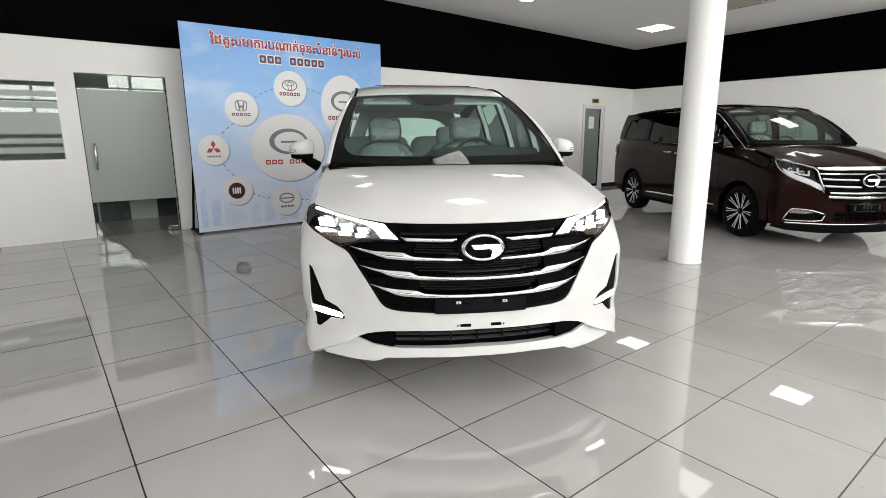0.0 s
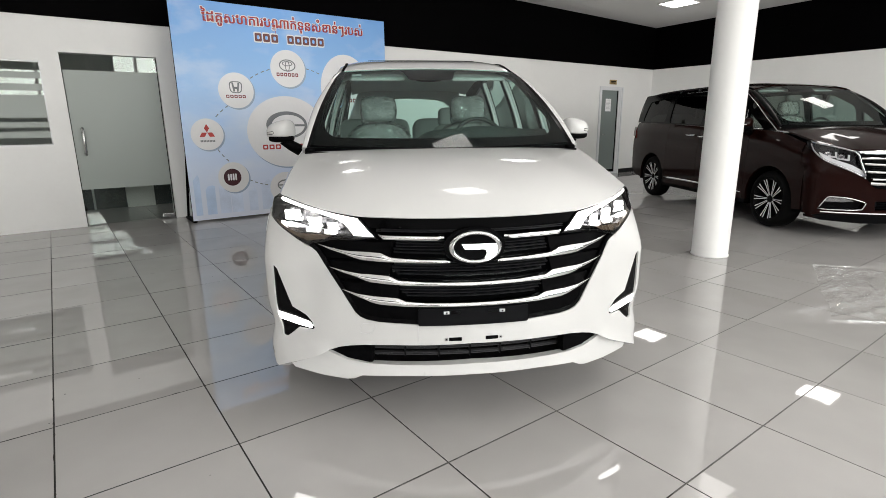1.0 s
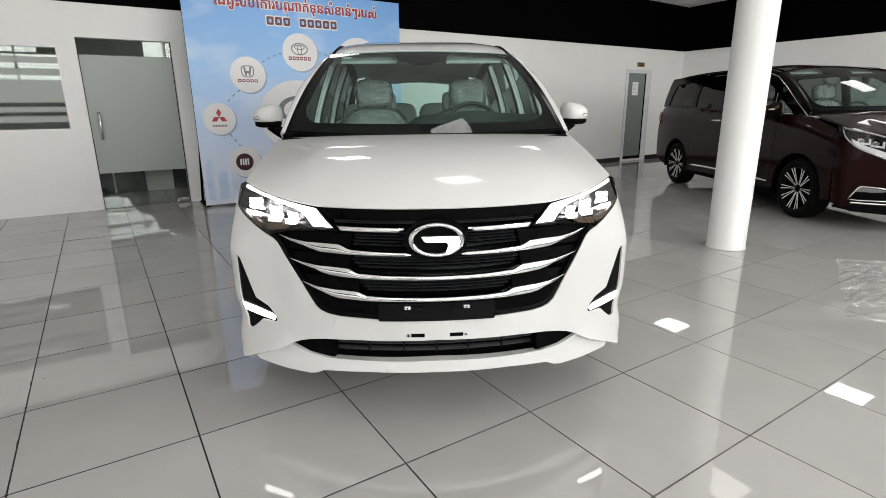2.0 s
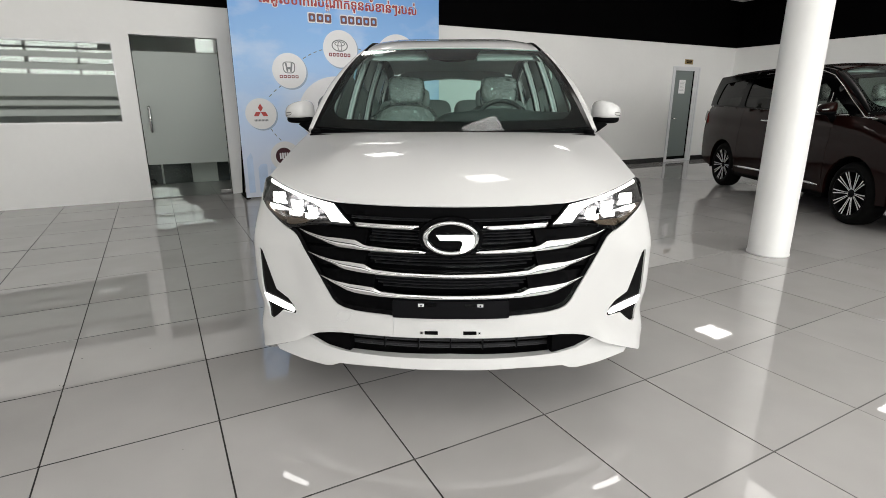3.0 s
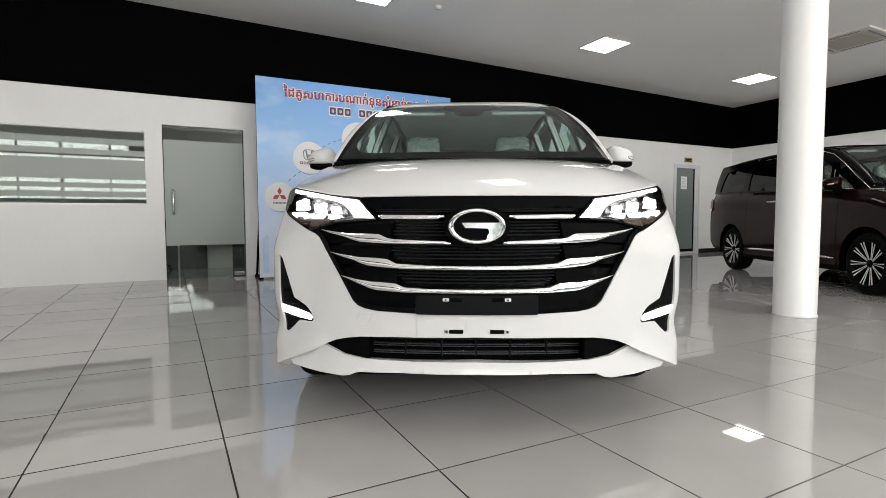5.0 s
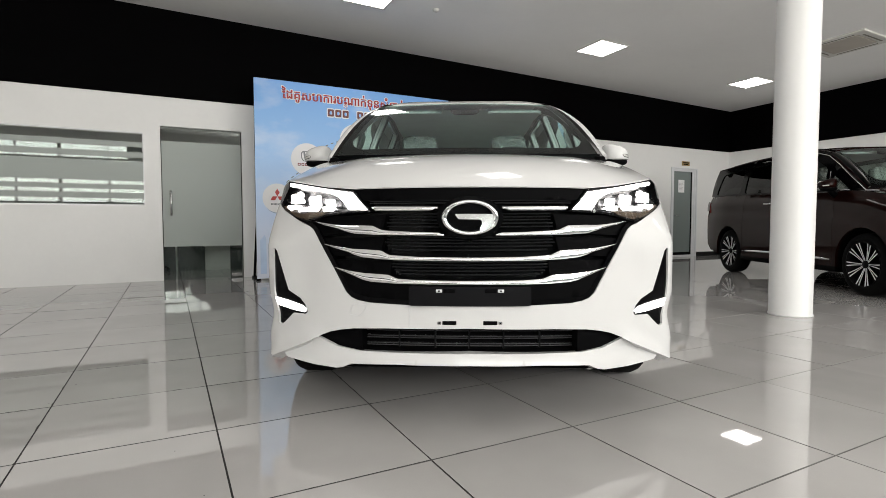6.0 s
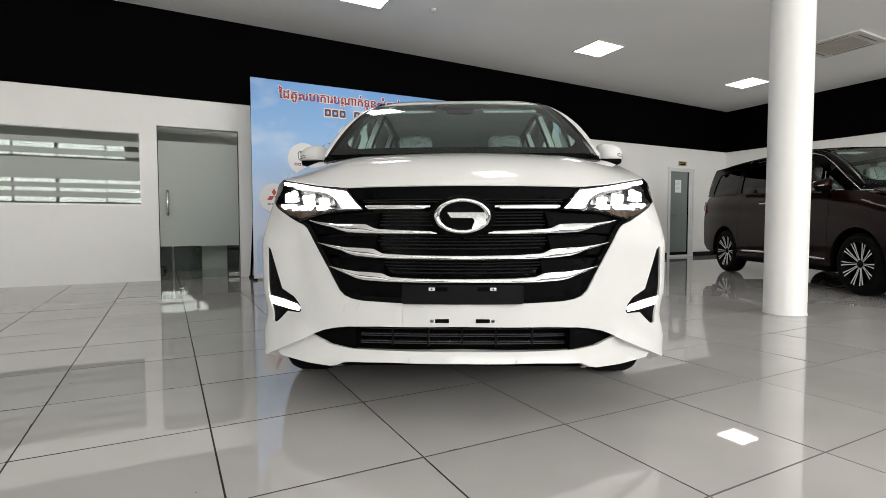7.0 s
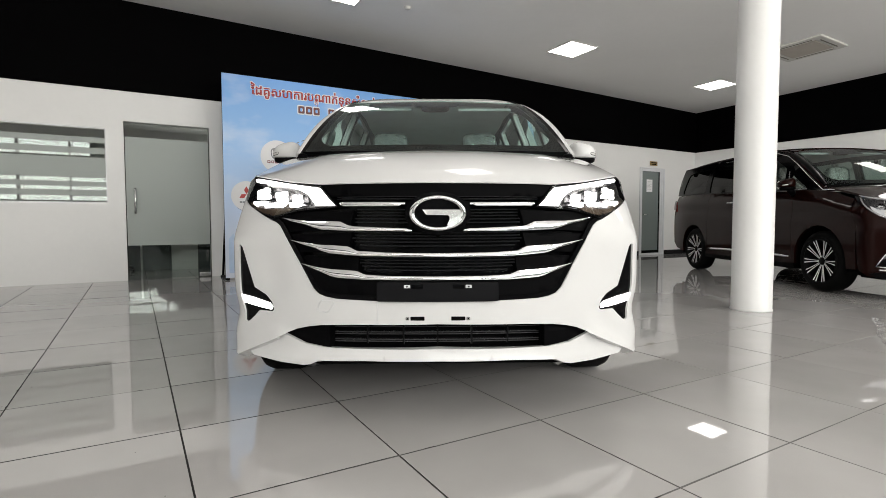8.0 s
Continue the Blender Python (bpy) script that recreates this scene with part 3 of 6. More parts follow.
def flank(car, c, paint, sides=(-1, 1)):
    """Wings, doors, rear quarters, window surrounds, panes and wheels of a car."""
    sx, L = side_of(c), c["L"]
    ra, ysf, ysr = c["arch"], c["yf"], c["yr"]
    cuts = c["cuts"]
    sill = c["sill"]

    def arc(yc, a0, a1, n=14):
        return [(yc + ra * math.cos(radians(a0 + (a1 - a0) * i / n)), c["r"] + ra * math.sin(radians(a0 + (a1 - a0) * i / n))) for i in range(n + 1)]

    def top(y0, y1, n=8):
        return [(y0 + (y1 - y0) * i / n, lin(c["belt"], y0 + (y1 - y0) * i / n)) for i in range(n + 1)]
    g = 0.0025
    base_a = math.degrees(math.asin((c["r"] - sill) / ra))
    shapes = [("wing", c["nose"] + top(c["nose_top"], cuts[0] - g)[::1] + [(cuts[0] - g, sill)] + arc(ysf, -base_a, 180 + base_a)),
              ("front_door", top(cuts[0] + g, cuts[1] - g) + [(cuts[1] - g, sill), (cuts[0] + g, sill)]),
              ("rear_door", top(cuts[1] + g, cuts[2] - g) + [(cuts[2] - g, sill), (cuts[1] + g, sill)]),
              ("rear_quarter", top(cuts[2] + g, L - 0.12) + [(L - 0.03, 0.95), (L - 0.05, 0.45), (L - 0.2, sill + 0.05)] + arc(ysr, -base_a, 180 + base_a) + [(cuts[2] + g, sill)])]
    for s in sides:
        def fn(y, z, s=s, d=0.0):
            return (s * (sx(y, z) - d), y, z)
        for name, shape in shapes:
            pn = part(name, panel(shape, fn, (s, 0, 0), step=0.06, rim=0.03), paint, car)
            if name.endswith("door"):
                yh = (cuts[1] - 0.22) if name == "front_door" else cuts[1] + 0.12
                zh = lin(c["belt"], yh) - 0.14
                bm = bmesh.new()
                add_tube(bm, [(s * (sx(yh, zh) + 0.002), yh - 0.02, zh), (s * (sx(yh, zh) + 0.035), yh, zh), (s * (sx(yh, zh) + 0.038), yh + 0.17, zh), (s * (sx(yh, zh) + 0.002), yh + 0.2, zh)], 0.013, 8)
                part("handle", bm, CHROME, pn, "chrome door handle")
        frame_outline = c["green"]
        holes = [soften(w, c.get("corner", 0.05)) for w in c["windows"]]
        part("window_frame", panel(frame_outline, fn, (s, 0, 0), holes, step=0.06, rim=0.03), c["frame_mat"], car)
        part("inner_trim", panel(frame_outline, lambda y, z, s=s: (s * (sx(y, z) - 0.04), y, z), (s, 0, 0), holes, step=0.08, rim=0.0), TRIM_GREY, car, "grey inner pillar trim")
        for i, w in enumerate(holes):
            pane = part("side_window", panel(w, lambda y, z, s=s: (s * (sx(y, z) - 0.012), y, z), (s, 0, 0), step=0.12, rim=0.004), c["glass"][i], car)
            pane.visible_shadow = False
        sg = [(cuts[0] - 0.02, sill + 0.02), (cuts[2] + 0.1, sill + 0.03), (cuts[2] + 0.1, sill - 0.06), (cuts[0] - 0.02, sill - 0.06)]
        part("sill", panel(sg, lambda y, z, s=s: (s * (sx(y, sill) - 0.015 - (sill - z) * 0.2), y, z), (s, 0, 0), step=0.2, rim=0.05), TRIM_BLACK, car)
        if c.get("sill_chrome"):
            bm = bmesh.new()
            ys = [c["sill_chrome"][0] + (c["sill_chrome"][1] - c["sill_chrome"][0]) * i / 12 for i in range(13)]
            add_tube(bm, [(s * (sx(y, c["sill_z"]) + 0.004), y, c["sill_z"] + 0.02 * math.sin(i / 12 * 3)) for i, y in enumerate(ys)], [0.006] + [0.018] * 11 + [0.006], 8)
            part("side_strip", bm, CHROME, car, "chrome lower side strip")
        for yw in (ysf, ysr):
            bm = bmesh.new()
            add_lathe(bm, [(ra + 0.01, s * (c["W"] - 0.03)), (ra + 0.01, s * (c["W"] - 0.36)), (0.0, s * (c["W"] - 0.36))], 32, "x", (0, yw, c["r"]))
            for f in [f for f in bm.faces if f.calc_center_median().z < sill - 0.04]:
                bm.faces.remove(f)
            part("wheel_housing", bm, TRIM_BLACK, car)
            wheel(car, s * (c["W"] - c.get("wheel_in", 0.03) - 0.1125), yw, c["r"], c["rim"], s, c["spokes"])
    part("underbody", box(-c["W"] + 0.38, c["W"] - 0.38, 0.25, L - 0.25, 0.2, 0.42, 0.04), TRIM_BLACK, car)
    # unseen tray, added to keep the floor under the nose dark
    part("under_tray", box(-c["W"] + 0.16, c["W"] - 0.16, 0.30, ysf - ra - 0.03, 0.215, 0.245, 0.01), TRIM_BLACK, car)
    part("floor_pan", box(-c["W"] + 0.1, c["W"] - 0.1, ysf + ra + 0.05, ysr - ra - 0.05, 0.22, 0.45, 0.03), TRIM_BLACK, car)


def screen_maps(c):
    bx, by, bz, tx, ty, tz = c["screen"]        # (middle, corner) pairs for base and top

    def ws(u, s, d=0.0):
        """u from -1 to 1 across, s from 0 at the base to 1 at the top."""
        k = min(1.0, abs(u)) ** 2 if abs(u) <= 1 else abs(u)
        B = Vector((bx * u, by[0] + (by[1] - by[0]) * k, bz[0] + (bz[1] - bz[0]) * k))
        Tt = Vector((tx * u, ty[0] + (ty[1] - ty[0]) * k, tz[0] + (tz[1] - tz[0]) * k))
        p = B.lerp(Tt, s)
        bow = 0.035 * 4 * s * (1 - s)
        return (p.x, p.y - bow * 0.5 + d * 0.45, p.z + bow * 0.9 - d * 0.9)
    return ws


def cabin_shell(car, c, paint):
    """Windscreen, pillars, roof and tail of a car."""
    ws = screen_maps(c)
    sx, L = side_of(c), c["L"]
    sc = part("windscreen", grid(lambda a, b: ws(2 * a - 1, b), 28, 14, (0, -1, 1), rim=0.005), WINDSCREEN, car, "green-tinted windscreen")
    sc.visible_shadow = False

    arc = [(0.80 + 0.15 * math.sin(radians(9 * k)), 0.26 - 0.16 * math.cos(radians(9 * k))) for k in range(11)]
    clear = both([(0, 0.10), (0.4, 0.10)] + arc + [(0.945, 0.6), (0.935, 0.92), (0.925, 0.95), (0.90, 0.965), (0.6, 0.965), (0.32, 0.962), (0.29, 0.93), (0.24, 0.81), (0.22, 0.79), (0.19, 0.782), (0, 0.78)])
    part("screen_border", panel([(-1, 0), (1, 0), (1, 1), (-1, 1)], lambda u, v: ws(u, v, 0.006), (0, -1, 1), [clear], step=0.06, rim=0.0), TRIM_BLACK, sc, "black printed glass border")
    part("cowl_seal", grid(lambda a, b: (lambda u, p: (p[0], p[1] + 0.006, p[2] + 0.012 - 0.09 * b))((2 * a - 1) * 1.01, ws((2 * a - 1) * 1.01, 0.0)), 40, 3, (0, -1, 0), rim=0.01), TRIM_BLACK, car)
    # pillars between the screen's edge and the window frame
    p0, p1 = c["pillar"]
    for s in (-1, 1):
        def edge(a, b, s=s):
            i = Vector(ws(s * 1.0, b))
            y, z = p0[0] + (p1[0] - p0[0]) * b, p0[1] + (p1[1] - p0[1]) * b + 0.03 * math.sin(math.pi * b)
            o = Vector((s * sx(y, z), y, z))
            q = i.lerp(o, a)
            lift = 0.03 * math.sin(math.pi * a) * (1 - 0.8 * b ** 3)
            return (q.x + s * lift * 0.7, q.y - lift, q.z + lift * 0.6)
        black = c.get("pillar_black", 0.0)
        if black:
            part("pillar_trim_and_reflection", grid(lambda a, b: edge(a * black, b), 5, 16, (s, -1, 0.6), rim=0.02), GLOSS_BLACK, car, "gloss black part of the pillar: white car's trim strip, brown car's painted dark reflection")
        part("pillar", grid(lambda a, b: edge(black + (1 - black) * a, b), 8, 16, (s, -1, 0.6), rim=0.02), paint, car)
    # roof
    zc, ze = c["roof_mid"], c["roof_edge"]

    def roof(a, b):
        u = 2 * a - 1
        yf0 = c["screen"][4][0] + (c["screen"][4][1] - c["screen"][4][0]) * min(1, u * u)
        y = yf0 + (c["roof_end"] - yf0) * b
        zed, zm = lin(ze, y), lin(zc, y)
        half = sx(y, zed) + 0.001
        return (u * half, y, zed + (zm - zed) * (1 - abs(u) ** c.get("roof_pow", 2.6)))
    part("roof", grid(roof, 24, 30, (0, 0, 1), rim=0.02), paint, car)
    part("headlining", grid(lambda a, b: (lambda q: (q[0] * 0.95, q[1] + 0.03, q[2] - 0.05))(roof(a, b)), 12, 12, (0, 0, 1), rim=0.0), LINING, car, "grey fabric headlining")
    if c.get("sunroof"):
        y0, y1, hw = c["sunroof"]
        part("sunroof", grid(lambda a, b: (lambda q: (q[0], q[1], q[2] + 0.003))((lambda u, y: (u * hw, y, lin(ze, y) + (lin(zc, y) - lin(ze, y)) * (1 - abs(u * hw / c["xt"]) ** c.get("roof_pow", 2.6))))(2 * a - 1, y0 + (y1 - y0) * b)), 12, 12, (0, 0, 1), rim=0.01), GLOSS_BLACK, car, "black glass sunroof")
    for s in (-1, 1):
        bm = bmesh.new()
        y0 = c["screen"][4][1] + 0.01
        pts = []
        for i in range(15):
            y = y0 + (c["roof_end"] - 0.25 - y0) * i / 14
            u = s * 0.93
            pts.append((u * sx(y, lin(ze, y)), y, lin(ze, y) + (lin(zc, y) - lin(ze, y)) * (1 - 0.93 ** c.get("roof_pow", 2.6)) - 0.001))
        add_tube(bm, pts, [0.012] + [0.014] * 13 + [0.004], 6)
        part("roof_strip", bm, TRIM_BLACK, car)
    # tail with its window
    zt = lin(ze, c["roof_end"])

    def tail(x, z):
        return (x * (1 - 0.1 * max(0, z - 1.2)), L - 0.02 - 0.12 * x * x - (c["rake"] * max(0.0, z - 1.12) ** 1.3), z)
    half = [(0, lin(zc, c["roof_end"])), (c["xt"] - 0.06, zt), (c["xt"] + 0.12, 1.25), (c["W"] - 0.08, 0.98), (c["W"] - 0.1, 0.4), (0, 0.34)]
    rw = round_off(both([(0, 1.66), (0.52, 1.62), (0.62, 1.17), (0, 1.15)]), 2)
    part("tailgate", panel(both(half), tail, (0, 1, 0), [rw], step=0.08, rim=0.03), paint, car)
    pane = part("rear_window", panel(rw, lambda x, z: (lambda q: (q[0], q[1] - 0.01, q[2]))(tail(x, z)), (0, 1, 0), step=0.15, rim=0.005), c["rear_glass"], car)
    pane.visible_shadow = False
    for s in (-1, 1):
        tl = round_off([(s * 0.62, 1.12), (s * (c["W"] - 0.06), 1.2), (s * (c["W"] - 0.05), 0.98), (s * 0.65, 0.98)], 1)
        part("tail_lamp", panel(tl, lambda x, z: (x, tail(x, z)[1] + 0.012 - 0.5 * max(0, abs(x) - c["W"] + 0.15), z), (0, 1, 0), step=0.08, rim=0.03), TAIL_RED, car, "red tail lamp")


def car_seat(car, x, y, z, material, film=True, wide=0.27, top=0.0, square=3.0):
    st = thing("seat", "", "")
    st.parent = car
    st.location = (x, y, z)
    part("cushion", rounded(bmesh.new(), 0, 0, 0.0, wide, 0.27, 0.11), material, st)
    bm = rounded(bmesh.new(), 0, 0, 0, wide, 0.1, 0.33, square)
    bmesh.ops.transform(bm, matrix=pose(0, 0.33, 0.36, -14), verts=bm.verts)
    part("backrest", bm, material, st)
    bm = rounded(bmesh.new(), 0, 0, 0, 0.138, 0.06, 0.098, 4.2)
    bmesh.ops.transform(bm, matrix=pose(0, 0.44, 0.80 + top, -10), verts=bm.verts)
    part("headrest", bm, material, st)
    for s in (-0.05, 0.05):
        part("headrest_post", add_tube(bmesh.new(), [(s, 0.41, 0.62), (s, 0.43, 0.74 + top)], 0.007, 6), CHROME, st)
    if film:
        bm = rounded(bmesh.new(), 0, 0, 0, 0.146, 0.08, 0.112, 5.0, 24, 14)
        for v in bm.verts:
            v.co += 0.012 * noise.noise_vector(v.co * 14 + Vector((x * 7, 0, 0)))
        bmesh.ops.transform(bm, matrix=pose(0, 0.44, 0.79 + top, -10), verts=bm.verts)
        f = part("plastic_cover", bm, FILM, st, "clear crinkled plastic film on the headrest")
        f.visible_shadow = False
        bm = rounded(bmesh.new(), 0, 0, 0, wide + 0.02, 0.125, 0.34, 3.2, 24, 16)
        for v in bm.verts:
            v.co += 0.014 * noise.noise_vector(v.co * 9 + Vector((x * 5, 2, 0)))
        bmesh.ops.transform(bm, matrix=pose(0, 0.33, 0.36, -14), verts=bm.verts)
        f = part("plastic_cover", bm, FILM, st, "clear crinkled plastic film on the backrest")
        f.visible_shadow = False
    return st


def cabin_inside(car, c, seat_mat, film):
    """Dashboard, steering wheel, mirror and three rows of seats."""
    ws = screen_maps(c)
    zd, y0, y1 = c["dash"]

    def dash(a, b):
        u = 2 * a - 1
        w = c["screen"][0] * 0.985
        hump = 0.03 * math.exp(-((u - 0.42) / 0.26) ** 2) * math.sin(math.pi * min(1, b * 1.2))
        y = y0 + 0.1 * u * u + (y1 - y0) * min(1, b * 1.25)
        rise = c.get("dash_rise", 0.03) * min(1.0, max(0.0, (u + 0.35) / 0.3)) * min(1.0, max(0.0, (b - 0.25) / 0.3))
        z = zd - 0.02 * b + hump + rise - (0.42 * max(0, b - 0.8) / 0.2)
        return (w * u, y, z)
    part("dashboard", grid(dash, 28, 20, (0, -0.3, 1), rim=0.02), DASH, car, "dark soft dashboard")
    for x0, x1 in ((-0.56, -0.17), (0.17, 0.56)):
        y, z = c["screen"][4][0], c["screen"][5][0]
        bm = box(x0, x1, 0.0, 0.15, -0.009, 0.009, 0.007)
        bmesh.ops.transform(bm, matrix=pose(0, y - 0.085, z - 0.085, 14), verts=bm.verts)
        part("sun_visor", bm, VISOR, car, "pale folded sun visor")
    sw = thing("steering_wheel", "", "")
    sw.parent = car
    sw.matrix_local = pose(*c["wheel_at"], 62, 0, 0)
    bm = add_tube(bmesh.new(), [(0.172 * math.cos(2 * math.pi * k / 40), 0.172 * math.sin(2 * math.pi * k / 40), 0) for k in range(40)], 0.015, 10, True)
    part("wheel_ring", bm, DASH, sw)
    bm = rounded(bmesh.new(), 0, 0, -0.01, 0.085, 0.065, 0.03)
    part("airbag_pad", bm, DASH, sw)
    bm = bmesh.new()
    for ang in (0, 180, 270):
        add_tube(bm, [(0.05 * math.cos(radians(ang)), 0.05 * math.sin(radians(ang)), -0.01), (0.18 * math.cos(radians(ang)), 0.18 * math.sin(radians(ang)), 0)], 0.016, 8)
    part("wheel_spoke", bm, DASH, sw)
    q = Vector(ws(0, 0.87))
    part("rear_view_mirror", rounded(bmesh.new(), q.x, q.y + 0.09, q.z - 0.012, 0.105, 0.018, 0.03, 3.4), TRIM_BLACK, car, "black inside rear-view mirror")
    for x in (-0.37, 0.37):
        car_seat(car, x, c["row"][0], c["seat_z"], seat_mat, film)
        car_seat(car, x * 0.98, c["row"][1], c["seat_z"], seat_mat, False, 0.25, -0.06)
    for x in (-0.42, 0.42):
        car_seat(car, x, c["row"][2], c["seat_z"] + 0.05, seat_mat, False, 0.41, -0.20, 7.0)


def door_mirror(car, paint, x, y, z, s, size=1.0):
    mm = thing("door_mirror", "", "")
    mm.parent = car
    mm.location = (x * s, y, z)
    bm = rounded(bmesh.new(), 0, 0, 0, 0.096 * size, 0.075 * size, 0.073 * size, 2.8, 24, 14)
    for v in bm.verts:
        t = v.co.x * s / (0.098 * size)
        v.co.z = v.co.z * (1.0 - 0.16 * t) - 0.012 * t
        v.co.y += 0.03 * t * t
        if v.co.z < -0.026:
            v.co.z = -0.026 - (abs(v.co.z) - 0.026) * 0.2
    part("mirror_shell", bm, paint, mm)
    bm = rounded(bmesh.new(), -0.004 * s, 0.006, -0.043 * size, 0.085 * size, 0.062 * size, 0.028 * size, 3.0, 20, 10)
    part("mirror_base", bm, TRIM_BLACK, mm, "black lower mirror housing")
    bm = bmesh.new()
    add_tube(bm, [(-0.02 * s, 0.0, -0.05), (-0.06 * s, 0.015, -0.09), (-0.115 * s, 0.04, -0.125)], [0.04, 0.036, 0.04], 10)
    part("mirror_arm", bm, TRIM_BLACK, mm)

    def wrapped(half, high, proud):
        """A strip that follows the shell's front."""
        bm = rounded(bmesh.new(), 0, 0, 0, half, 1.0, high, 3.2, 18, 8)
        for v in bm.verts:
            t = min(0.97, 0.63 + v.co.x / (0.096 * size))
            v.co = Vector((s * t * 0.096 * size, -0.075 * size * (1 - t ** 2.8) ** 0.357 + 0.03 * t * t + 0.006 * v.co.y - proud, v.co.z - 0.012 * t))
        return bm
    bed = part("indicator_bed", wrapped(0.030, 0.011, -0.004), DARK_GREY, mm, "dark edge round the indicator")
    part("indicator", wrapped(0.027, 0.0075, -0.002), AMBER, bed, "clear side indicator strip")
    bm = rounded(bmesh.new(), 0, 0.07, 0, 0.085 * size, 0.012, 0.055 * size, 3.4, 20, 8)
    part("mirror_glass", bm, CHROME, mm)
    return mm


def emblem(car, fy, z, a, b):
    """The oval badge: a ring with a hooked bar, in chrome on black."""
    em = thing("emblem", "", "")
    em.parent = car
    n = 56
    part("badge_plate", panel([(1.16 * a * math.cos(2 * math.pi * k / n), z + 1.2 * b * math.sin(2 * math.pi * k / n)) for k in range(n)], lambda x, zz: (x, fy(x, zz) - 0.004, zz), (0, -1, 0), step=0.03, rim=0.03), GLOSS_BLACK, em)
    bm = bmesh.new()
    prof = ((1.0, 0.0), (1.0, 0.012), (0.95, 0.02), (0.85, 0.02), (0.79, 0.012), (0.77, 0.0))
    rings = []
    for k in range(n):
        t = 2 * math.pi * k / n
        rings.append([bm.verts.new((r * a * math.cos(t), fy(r * a * math.cos(t), z) - 0.006 - d, z + (r if r > 0.9 else r - 0.02) * b * math.sin(t))) for r, d in prof])
    for i in range(n):
        p, q = rings[i], rings[(i + 1) % n]
        for k in range(len(prof) - 1):
            bm.faces.new((p[k], q[k], q[k + 1], p[k + 1])).smooth = True
    part("badge_ring", bm, CHROME, em, "chrome oval ring")
    bar = [(-0.53 * a, 0.20 * b), (0.86 * a, 0.20 * b), (0.85 * a, -0.2 * b), (0.72 * a, -0.52 * b), (0.48 * a, -0.76 * b), (0.34 * a, -0.80 * b), (0.33 * a, -0.63 * b), (0.41 * a, -0.36 * b), (0.40 * a, -0.2 * b), (0.34 * a, -0.11 * b), (-0.40 * a, -0.09 * b)]
    part("badge_bar", panel([(x, z + dz) for x, dz in bar], lambda x, zz: (x, fy(x, zz) - 0.022 + 0.22 * (zz - z), zz), (0, -1, 0), step=0.02, rim=0.02), CHROME, em)
    return em


# ---- the white people carrier ----
def white_front(u, z):
    """The front skin: u runs round the corners."""
    a, s = abs(u), (1 if u >= 0 else -1)
    r, a0 = 0.125, 0.875
    th = math.atan(0.8 * a0)
    if a <= a0:
        x, y = a, 0.02 + 0.4 * a * a
    else:
        k = 1 - 0.55 * step01(0.82, 1.05, z)
        full = math.pi / 2 - th
        ph = min((a - a0) / r, full)
        x = a0 + k * r * (math.sin(th + ph) - math.sin(th))
        y = 0.02 + 0.4 * a0 * a0 + r * (math.cos(th) - math.cos(th + ph)) + max(0.0, (a - a0) - r * full)
    x -= (0.020 * math.exp(-((z - 0.43) / 0.07) ** 2) + 0.006 * step01(0.32, 0.24, z)) * step01(0.6, 0.95, x)
    y += 1.03 * max(0.0, z - 0.75) * x ** 4
    y += 0.10 * max(0.0, 0.42 - z) ** 1.5 * (1 - min(1, x / 0.8) ** 2)
    return (s * x, y, z)


def wf_y(x, z):
    return white_front(x, z)[1]


def hood_grid(c):
    zf, fy = c["hood_front"], c["front_y"]
    hw, rw = c["hood_w"]
    yr, zr = c["hood_rear"]

    def fn(a, b):
        u = 2 * a - 1
        x0 = hw * u
        z0 = lin(zf, abs(x0))
        p0 = Vector((x0, fy(x0, z0), z0))
        k = u * u
        p1 = Vector((rw * u, yr[0] + (yr[1] - yr[0]) * k, zr[0] + (zr[1] - zr[0]) * k))
        p = p0.lerp(p1, b)
        mix, steep = c.get("nose_mix", (0.0, 1.0))
        mix *= 1 - step01(0.6, 1.0, abs(u))
        prof = 1 - (1 - mix) * max(0.0, 1 - b) ** c["hood_pow"] - mix * max(0.0, 1 - b) ** steep
        z = p0.z + (p1.z - p0.z) * prof
        crease = c["crease"] * (step01(0.52, 0.60, abs(u)) - step01(0.86, 1.0, abs(u)) * 2.2) * max(0.0, math.sin(math.pi * min(1, b * 0.9 + 0.1))) ** 0.7
        return (p.x, p.y, z + crease + c.get("crown", 0.0) * (1 - u * u) * math.sin(math.pi * b))
    return fn


